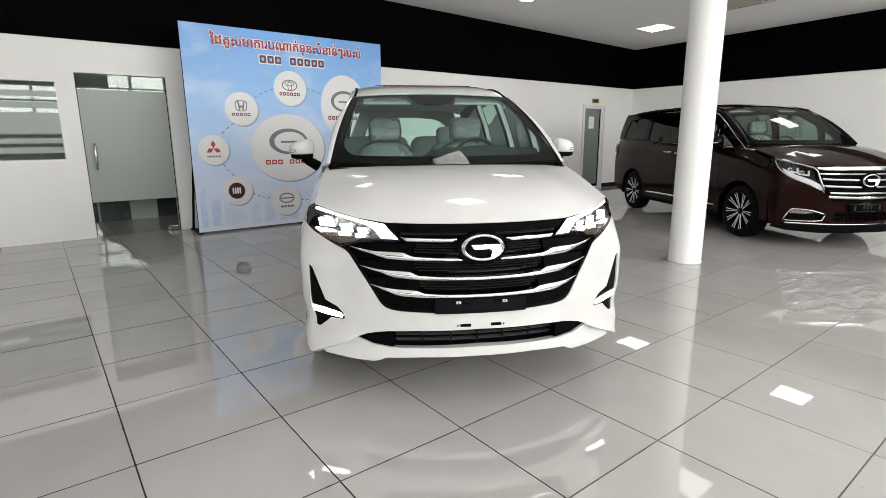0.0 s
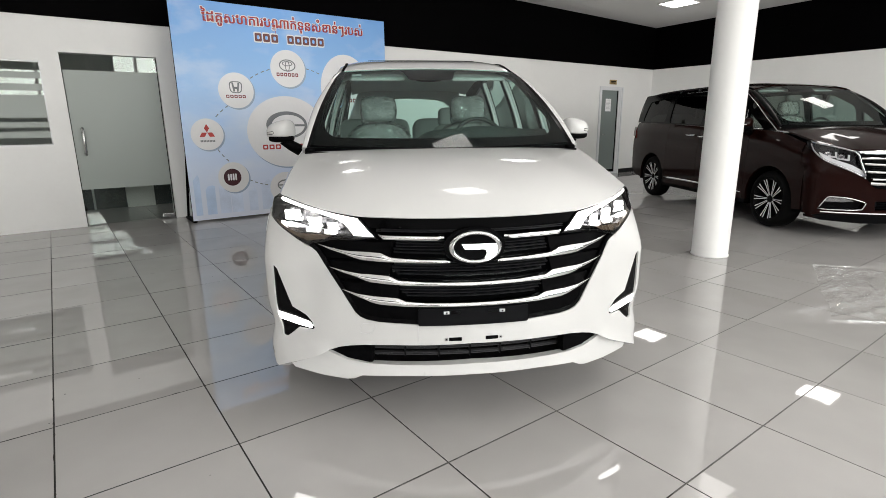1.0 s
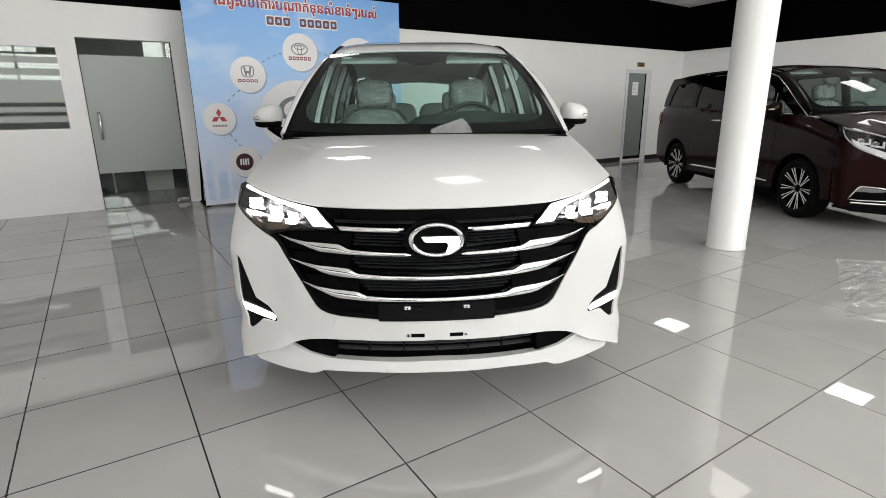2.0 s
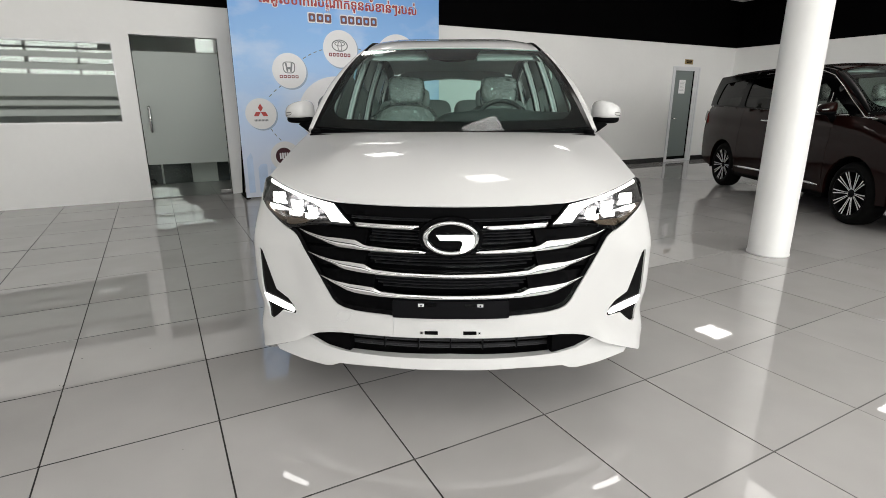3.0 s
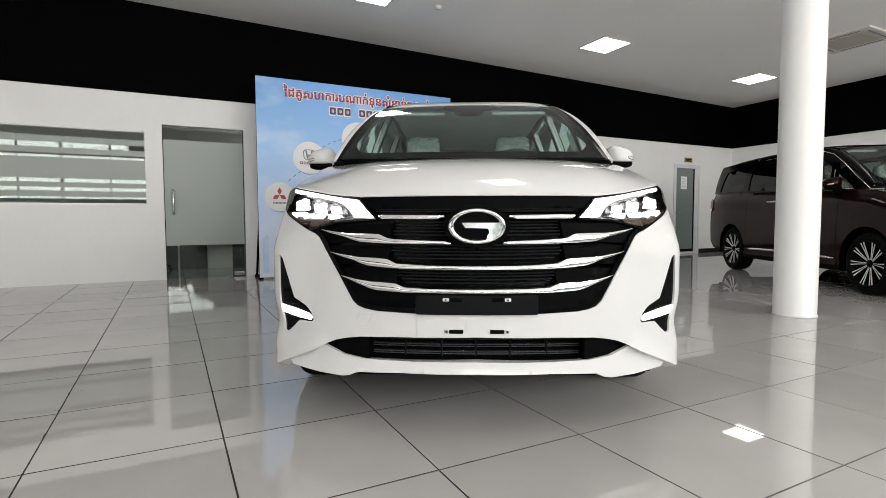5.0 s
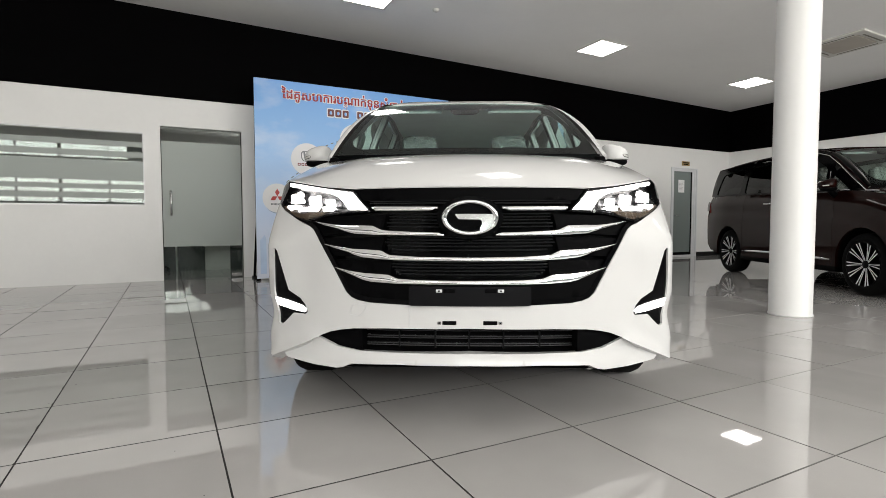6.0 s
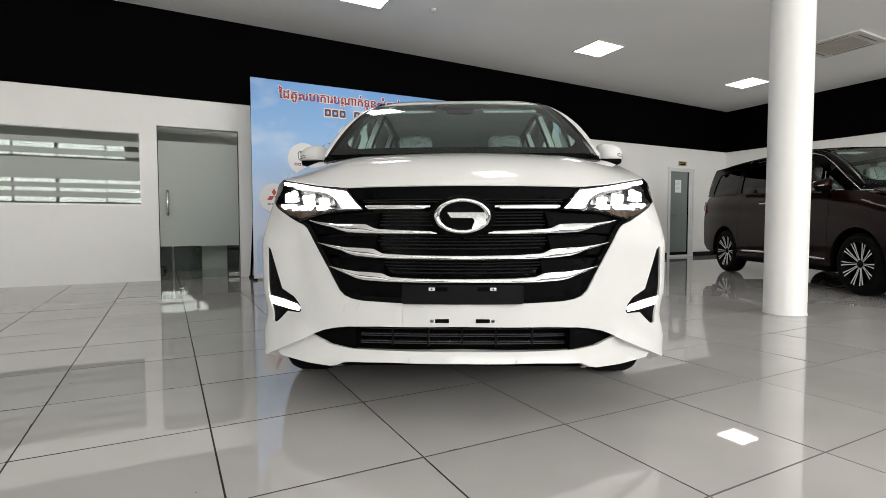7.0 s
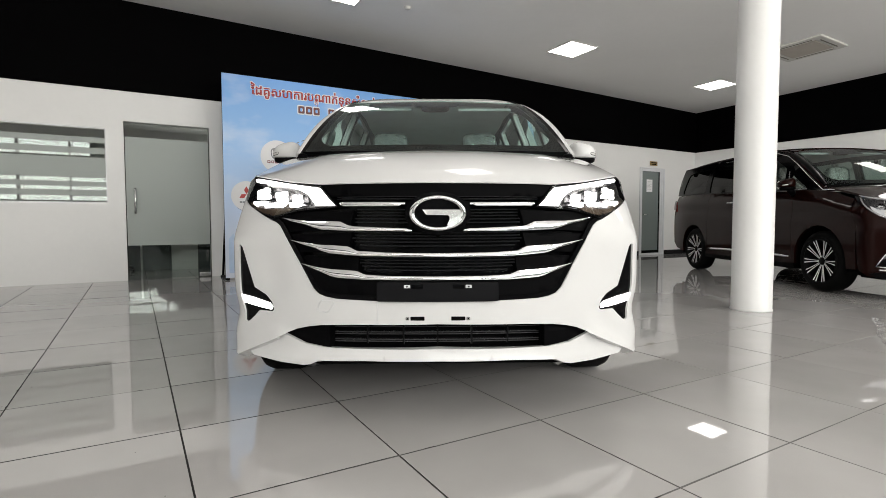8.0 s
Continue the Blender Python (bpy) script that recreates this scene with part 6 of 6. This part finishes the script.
# dark sign band on the shop front's upper glass
sb = thing("shop_sign", "dark teal sign panel with pale figures behind the glazing", "sign", pose(0.5, WY0 - 0.16, 3.38))
part("sign_panel", box(-1.9, 1.1, -0.012, 0.012, -0.25, 0.25, 0.004), mat("teal_sign_panel", (0.10, 0.13, 0.12), 0.5), sb)
for k in range(8):
    if k != 5:
        part("figure_bar", box(-1.75 + 0.34 * k, -1.52 + 0.34 * k, 0.014, 0.018, -0.15, 0.15), mat("pale_sign_figures", (0.45, 0.5, 0.48), 0.5), sb)

# plastic sheet lying on the tiles
film = thing("plastic_sheet", "clear crinkled plastic sheet lying on the floor", "plastic sheet")


def film_fn(a, b):
    p = Vector((5.22, -0.36, 0)).lerp(Vector((5.55, -1.10, 0)), a).lerp(Vector((3.75, -0.98, 0)).lerp(Vector((4.35, -1.62, 0)), a), b)
    n1 = noise.noise(Vector((p.x * 3.2 + p.y * 5, p.y * 2.0, 0.3)))
    n2 = noise.noise(Vector((p.x * 9, p.y * 22, 1.7)))
    p.x += 0.05 * noise.noise(Vector((a * 3, b * 3, 5)))
    p.y += 0.05 * noise.noise(Vector((a * 3, b * 3, 9)))
    n3 = max(0.0, 1 - abs(noise.noise(Vector((p.x * 2.3 + 4, p.y * 5.5, 2.2)))) * 9)
    return (p.x, p.y, 0.003 + 0.006 * max(0, n1) + 0.002 * abs(n2) + 0.012 * n3)


sheet_ob = part("film", grid(film_fn, 60, 60, (0, 0, 1), rim=0.0), FLOOR_FILM, film)
sheet_ob.visible_shadow = False


# ---- printed banner ----
def banner_sky():
    m, n, l, b = nodes_of("printed_sky_vinyl")
    tc, sep = n.new("ShaderNodeTexCoord"), n.new("ShaderNodeSeparateXYZ")
    ramp, cloud, cr, mix = n.new("ShaderNodeValToRGB"), n.new("ShaderNodeTexNoise"), n.new("ShaderNodeMapRange"), n.new("ShaderNodeMix")
    mp = n.new("ShaderNodeMapping")
    mp.inputs["Scale"].default_value = (0.7, 1, 1.5)
    mr = n.new("ShaderNodeMapRange")
    mr.inputs["From Max"].default_value = 2.95
    l.new(tc.outputs["Object"], sep.inputs[0]), l.new(sep.outputs["Z"], mr.inputs["Value"]), l.new(mr.outputs["Result"], ramp.inputs["Fac"])
    e = ramp.color_ramp.elements
    e[0].position, e[0].color = 0.0, (0.70, 0.74, 0.85, 1)
    e[1].position, e[1].color = 1.0, (0.16, 0.37, 0.75, 1)
    for pos, col in ((0.25, (0.60, 0.69, 0.86, 1)), (0.5, (0.40, 0.58, 0.85, 1)), (0.75, (0.235, 0.46, 0.80, 1))):
        k = ramp.color_ramp.elements.new(pos)
        k.color = col
    l.new(tc.outputs["Object"], mp.inputs["Vector"]), l.new(mp.outputs["Vector"], cloud.inputs["Vector"])
    cloud.inputs["Scale"].default_value, cloud.inputs["Detail"].default_value = 1.1, 6
    cr.inputs["From Min"].default_value, cr.inputs["From Max"].default_value, cr.inputs["To Max"].default_value = 0.50, 0.78, 0.75
    l.new(cloud.outputs["Fac"], cr.inputs["Value"]), l.new(cr.outputs["Result"], mix.inputs[0])
    mix.data_type = "RGBA"
    mix.inputs[7].default_value = (0.78, 0.80, 0.84, 1)
    l.new(ramp.outputs["Color"], mix.inputs[6]), l.new(mix.outputs[2], b.inputs["Base Color"])
    b.inputs["Roughness"].default_value = 0.42
    return m


BAN_SKY = banner_sky()
PRINT_WHITE = mat("printed_white", (0.72, 0.72, 0.73), 0.42, vary=0.05, scale=2)
PRINT_SHADE = mat("printed_shadow_blue", (0.30, 0.38, 0.50), 0.42)
PRINT_GREY = mat("printed_grey", (0.16, 0.17, 0.18), 0.42)
PRINT_RED = mat("printed_red", (0.42, 0.035, 0.03), 0.42)
PRINT_TITLE = mat("printed_title_red", (0.34, 0.018, 0.018), 0.42)
PRINT_CRIMSON = mat("printed_dark_red", (0.19, 0.02, 0.03), 0.42)
PRINT_TITLE_DARK = mat("printed_title_maroon", (0.13, 0.03, 0.03), 0.42)
PRINT_MAROON = mat("printed_maroon", (0.05, 0.008, 0.014), 0.42)
PRINT_CITY = mat("printed_skyline", (0.60, 0.68, 0.83), 0.42, vary=0.15, scale=5)
PRINT_CITY_DEEP = mat("printed_skyline_deep", (0.50, 0.63, 0.83), 0.42, vary=0.15, scale=5)

BY = 5.76                                            # face of the banner
banner = thing("banner", "tall printed vinyl banner with round badges on blue sky", "banner", pose(0.98, BY, 0.0))
BW, BZ0, BZ1 = 3.19, 0.03, 2.955
part("vinyl", box(0, BW, 0.0, 0.012, BZ0, BZ1), BAN_SKY, banner, "blue printed vinyl sheet")
bm = bmesh.new()
for x in (0.02, BW / 2, BW - 0.02):
    add_box(bm, x - 0.02, x + 0.02, 0.014, 0.05, 0.0, BZ1 - 0.01)
for z in (0.06, 1.5, BZ1 - 0.04):
    add_box(bm, 0.04, BW - 0.04, 0.016, 0.048, z - 0.02, z + 0.02)
part("frame", bm, TRIM_BLACK, banner, "black steel tube frame")
for x in (0.05, BW - 0.05):
    part("strut", add_tube(bmesh.new(), [(x, 0.05, 1.4), (x - 0.02, 0.50, 0.02)], 0.018, 8), TRIM_BLACK, banner)
    part("foot", box(x - 0.05, x + 0.01, 0.04, 0.54, 0.0, 0.03), TRIM_BLACK, banner)


def ellipse(cx, cz, a, b, n=48):
    return [(cx + a * math.cos(2 * math.pi * k / n), cz + b * math.sin(2 * math.pi * k / n)) for k in range(n)]


def printed(name, pts, depth, material, parent, holes=(), label=""):
    """A flat printed shape; depth counts the layers of print over the vinyl."""
    return part(name, panel(pts, lambda x, z: (x - 0.98, -0.0012 * depth, z), (0, -1, 0), holes, step=0.5, rim=0.0008), material, parent, label)


def printed_bar(x0, x1, z0, z1, depth, material, parent, name="text_line"):
    return printed(name, [(x0, z0), (x1, z0), (x1, z1), (x0, z1)], depth, material, parent)


def letters(x0, x1, z0, z1, n, gap, depth, material, parent, skip=(), hollow=False):
    """Plain blocks of the size of a name's letters."""
    w = (x1 - x0) / n
    for k in range(n):
        if k not in skip:
            p, q = x0 + k * w, x0 + (k + 1 - gap) * w
            t = (z1 - z0) * 0.26
            hole = [soften([(p + t, z0 + t), (q - t, z0 + t), (q - t, z1 - t), (p + t, z1 - t)], t)] if hollow else []
            printed("text_block", soften([(p, z0), (q, z0), (q, z1), (p, z1)], (z1 - z0) * 0.15), depth, material, parent, hole)


def badge(cx, cz, a, b=None):
    b = b or a
    printed("badge_shadow", ellipse(cx + 0.018, cz - 0.018, a * 1.01, b * 1.01), 1, PRINT_SHADE, banner)
    return printed("badge", ellipse(cx, cz, a, b), 2, PRINT_WHITE, banner, (), "white round badge")


# skyline along the foot
rs = random.Random(3)
x = 1.03
while x < 4.1:
    w = rs.uniform(0.06, 0.17)
    h = rs.choice((0.25, 0.32, 0.4, 0.5, 0.62, 0.74)) * (0.85 if x > 2.0 else 1.0)
    deep = rs.random() < 0.35
    top = [(x, 0.10), (x + w, 0.10), (x + w, h), (x + w * 0.75, h + rs.uniform(0, 0.06)), (x + w * 0.25, h), (x, h - rs.uniform(0, 0.05))]
    printed("skyline_tower", top, 0.4, PRINT_CITY_DEEP if deep else PRINT_CITY, banner)
    x += w + rs.uniform(-0.01, 0.12)

# dashes joining the badges
def dashes(p, q, bow):
    d = Vector((q[0] - p[0], q[1] - p[1]))
    nrm = Vector((-d.y, d.x)).normalized()
    n = int(d.length / 0.075)
    for k in range(n):
        a, b = (k + 0.15) / n, (k + 0.68) / n
        pa = Vector(p) + d * a + nrm * bow * 4 * a * (1 - a)
        pb = Vector(p) + d * b + nrm * bow * 4 * b * (1 - b)
        u = (pb - pa).normalized()
        v = Vector((-u.y, u.x)) * 0.006
        printed("dash", [tuple(pa + v), tuple(pb + v), tuple(pb - v), tuple(pa - v)], 0.8, PRINT_GREY, banner)


dashes((1.62, 1.62), (1.40, 1.43), -0.01)
dashes((1.93, 1.98), (2.26, 2.13), 0.015)
dashes((2.77, 2.16), (3.02, 2.08), 0.01)
dashes((1.40, 1.02), (1.56, 0.82), -0.01)
dashes((1.80, 0.56), (2.09, 0.46), -0.015)
dashes((2.57, 0.40), (2.95, 0.40), -0.01)

bg = badge(2.507, 2.145, 0.262)
printed("mark_oval", ellipse(2.50, 2.19, 0.125, 0.085), 3, PRINT_GREY, bg, [ellipse(2.50, 2.19, 0.108, 0.07)])
printed("mark_oval", ellipse(2.50, 2.215, 0.08, 0.035), 3.4, PRINT_GREY, bg, [ellipse(2.50, 2.215, 0.066, 0.024)])
printed("mark_oval", ellipse(2.50, 2.18, 0.036, 0.075), 3.8, PRINT_GREY, bg, [ellipse(2.50, 2.18, 0.024, 0.06)])
letters(2.33, 2.67, 2.035, 2.085, 6, 0.22, 3, PRINT_CRIMSON, bg, (), True)
bg = badge(1.734, 1.816, 0.242)
sq = [(1.635, 1.94), (1.825, 1.94), (1.81, 1.78), (1.65, 1.78)]
printed("mark_frame", round_off(sq, 2), 3, PRINT_GREY, bg, [round_off([(1.65, 1.928), (1.81, 1.928), (1.797, 1.792), (1.663, 1.792)], 2)])
printed("mark_shape", [(1.675, 1.922), (1.70, 1.922), (1.708, 1.865), (1.752, 1.865), (1.76, 1.922), (1.785, 1.922), (1.765, 1.80), (1.745, 1.80), (1.742, 1.835), (1.718, 1.835), (1.715, 1.80), (1.695, 1.80)], 3.3, PRINT_GREY, bg)
letters(1.59, 1.87, 1.715, 1.755, 5, 0.22, 3, PRINT_CRIMSON, bg, (), True)
bg = badge(1.288, 1.22, 0.215)
for k in range(3):
    a = math.pi / 2 + 2 * math.pi * k / 3
    u, v = Vector((math.cos(a), math.sin(a))), Vector((-math.sin(a), math.cos(a)))
    o = Vector((1.285, 1.245))
    printed("mark_diamond", [tuple(o), tuple(o + u * 0.058 + v * 0.034), tuple(o + u * 0.116), tuple(o + u * 0.058 - v * 0.034)], 3, PRINT_RED, bg)
letters(1.19, 1.385, 1.115, 1.142, 10, 0.25, 3, PRINT_GREY, bg)
bg = badge(1.583, 0.607, 0.215)
printed("mark_disc", ellipse(1.565, 0.61, 0.122, 0.122), 3, PRINT_MAROON, bg)
letters(1.50, 1.635, 0.565, 0.66, 4, 0.3, 3.6, PRINT_WHITE, bg)
bg = badge(2.331, 0.404, 0.235)
printed("mark_oval", ellipse(2.335, 0.445, 0.125, 0.082), 3, PRINT_GREY, bg, [ellipse(2.335, 0.445, 0.105, 0.062)])
printed_bar(2.235, 2.435, 0.435, 0.455, 3.4, PRINT_GREY, bg, "mark_bar")
letters(2.23, 2.45, 0.295, 0.328, 4, 0.2, 3, PRINT_GREY, bg)
bg = badge(2.43, 1.235, 0.60, 0.52)
printed("mark_oval", ellipse(2.43, 1.335, 0.315, 0.20), 3, PRINT_GREY, bg, [ellipse(2.45, 1.33, 0.255, 0.155)])
printed_bar(2.30, 2.74, 1.315, 1.345, 3.5, PRINT_GREY, bg, "mark_bar")
letters(2.04, 2.90, 0.985, 1.055, 9, 0.2, 3, PRINT_RED, bg, (3,), True)
bg = badge(3.43, 1.90, 0.42, 0.50)
printed("mark_oval", ellipse(3.43, 1.98, 0.24, 0.17), 3, PRINT_GREY, bg, [ellipse(3.44, 1.975, 0.195, 0.13)])
printed_bar(3.33, 3.66, 1.96, 1.985, 3.5, PRINT_GREY, bg, "mark_bar")
letters(3.13, 3.75, 1.68, 1.74, 9, 0.2, 3, PRINT_CRIMSON, bg, (3,), True)
letters(2.045, 3.115, 2.478, 2.622, 9, 0.05, 1.2, PRINT_WHITE, banner, (3,), True)
letters(2.06, 3.12, 2.495, 2.605, 9, 0.18, 2.2, PRINT_TITLE_DARK, banner, (3,), True)


def text_mesh(body, size, spread):
    cu = bpy.data.curves.new("text", "FONT")
    cu.body, cu.size, cu.offset, cu.extrude, cu.resolution_u = body, size, spread, 0.0004, 3
    ob = bpy.data.objects.new("text", cu)
    scene.collection.objects.link(ob)
    me = bpy.data.meshes.new_from_object(ob.evaluated_get(bpy.context.evaluated_depsgraph_get()))
    bpy.data.objects.remove(ob)
    return me


LINE = "ៃដគូសហការបណាក់ទុនសំខាន់ៗរបស់"
probe_me = text_mesh(LINE, 1.0, 0.0)
wide = max(v.co.x for v in probe_me.vertices) - min(v.co.x for v in probe_me.vertices)
bpy.data.meshes.remove(probe_me)
size = 2.39 / wide
lead = text_mesh("ៃដគូសហការប", size, 0.0)
sub_x = max(v.co.x for v in lead.vertices)
bpy.data.meshes.remove(lead)
for spread, depth, material, name in ((0.012, 1.2, PRINT_WHITE, "title_outline"), (0.002, 3.4, PRINT_TITLE, "title")):
    for body, sz, dx, dz, lift in ((LINE, size, 0.0, 0.0, 0.0), (LINE, size, 0.0055, 0.0, 1.0), ("ត", size * 0.62, sub_x + size * 0.09, -size * 0.47, 0.0)):
        me = text_mesh(body, sz, spread)
        for v in me.vertices:
            v.co = Vector((v.co.x + dx, -0.0012 * (depth + lift) + v.co.z * 0.5, (v.co.y * 1.06) + dz))
        # glyphs that overlap lie in thin layers of their own
        near = [[] for _ in me.vertices]
        for e in me.edges:
            near[e.vertices[0]].append(e.vertices[1]), near[e.vertices[1]].append(e.vertices[0])
        seen, layer = set(), 0
        for v0 in range(len(near)):
            if v0 not in seen:
                todo = [v0]
                seen.add(v0)
                while todo:
                    k = todo.pop()
                    me.vertices[k].co.y -= 0.00018 * (layer % 6)
                    for m in near[k]:
                        if m not in seen:
                            seen.add(m), todo.append(m)
                layer += 1
        me.materials.clear()
        me.materials.append(material)
        ob = new(name, me)
        ob.parent = banner
        ob.location = (1.375 - 0.98, 0, 2.70)

# ---- floor ----
P = 0.65
floor = structure("floor", box(WX0, WX1, WY0, WY1 + 4.2, -0.05, -0.0045), GROUT, "polished pale grey floor tiles with dark joints", "floor")


def tile_bm(bm, x0, x1, y0, y1):
    top, b = 0.0, 0.0008
    lo = [bm.verts.new(p) for p in ((x0, y0, -0.008), (x1, y0, -0.008), (x1, y1, -0.008), (x0, y1, -0.008))]
    md = [bm.verts.new((v.co.x, v.co.y, top - b)) for v in lo]
    hi = [bm.verts.new(p) for p in ((x0 + b, y0 + b, top), (x1 - b, y0 + b, top), (x1 - b, y1 - b, top), (x0 + b, y1 - b, top))]
    for k in range(4):
        j = (k + 1) % 4
        bm.faces.new((lo[k], lo[j], md[j], md[k])).material_index = 1
        bm.faces.new((md[k], md[j], hi[j], hi[k])).material_index = 1
    bm.faces.new(hi)


G = 0.0025
shared = mesh_of((lambda b: (tile_bm(b, G, P - G, G, P - G), b)[1])(bmesh.new()), "tile", TILE)
shared.materials.append(GROUT)
rest = bmesh.new()
count = 0
rng = random.Random(5)
for i in range(-10, 20):
    for j in range(-10, 16):
        x0, x1, y0, y1 = i * P, (i + 1) * P, j * P, (j + 1) * P
        if x1 < WX0 or x0 > WX1 or y1 < WY0 or y0 > WY1 + 4:
            continue
        inner = -2.7 <= x0 <= 7.2 and -2.7 <= y0 <= 6.0
        if inner and x1 <= WX1 and y1 <= WY1 and count < 300:
            ob = new("tile", shared)
            rx, ry = rng.uniform(-1, 1) * 0.0022, rng.uniform(-1, 1) * 0.0022
            ob.location = (x0, y0, rng.uniform(-0.0004, 0.0) - P / 2 * (rx - ry))
            ob.rotation_euler = (rx, ry, rng.uniform(-1, 1) * 0.0005)
            ob.parent = floor
            count += 1
        else:
            tile_bm(rest, max(x0, WX0) + G, min(x1, WX1) - G, max(y0, WY0) + G, y1 - G)
far = part("tile_field", rest, TILE, floor)
far.data.materials.append(GROUT)
tagged(far, kind="stuff")

# the rows of joints that were filled with pale grout, and one black with dirt
for j in (-9, -8, -7, -6, -5, -4, -3, -2, -1, 0):
    part("joint_strip", box(WX0 + 0.01, WX1 - 0.01, j * P - 0.0022, j * P + 0.0022, -0.006, -0.0013), PALE_JOINT, floor)
part("joint_strip", box(WX0 + 0.01, 0.9, P - 0.0024, P + 0.0024, -0.006, -0.0011), DIRT, floor)

# dirt caught in the joints
bm = bmesh.new()
rd = random.Random(11)


def speck(x, y, lx, ly, turn=0.0):
    n = 9
    pts = []
    for k in range(n):
        a = 2 * math.pi * k / n
        r = rd.uniform(0.65, 1.15)
        px, py = lx * r * math.cos(a), ly * r * math.sin(a)
        pts.append(bm.verts.new((x + px * math.cos(turn) - py * math.sin(turn), y + px * math.sin(turn) + py * math.cos(turn), 0.0007)))
    bm.faces.new(pts)


for i in range(-4, 2):
    for _ in range(46 if i in (-2, -1, 0) else 16):
        y = rd.uniform(-2.2, 5.8)
        speck(i * P + rd.uniform(-0.002, 0.002), y, rd.uniform(0.002, 0.0045), rd.uniform(0.008, 0.05))
for j in range(-3, 9):
    for _ in range(12):
        x = rd.uniform(-2.6, 1.2)
        speck(x, j * P + rd.uniform(-0.002, 0.002), rd.uniform(0.008, 0.04), rd.uniform(0.002, 0.004))
for i in range(-3, 2):
    for j in range(-3, 8):
        if rd.random() < 0.6:
            speck(i * P, j * P, rd.uniform(0.005, 0.011), rd.uniform(0.005, 0.011))
for _ in range(40):
    speck(rd.uniform(-2.5, 4.0), rd.uniform(-2.0, 4.0), rd.uniform(0.002, 0.005), rd.uniform(0.002, 0.004), rd.uniform(0, 3))
dirt = part("joint_dirt", bm, DIRT, floor)
tagged(dirt, kind="stuff")
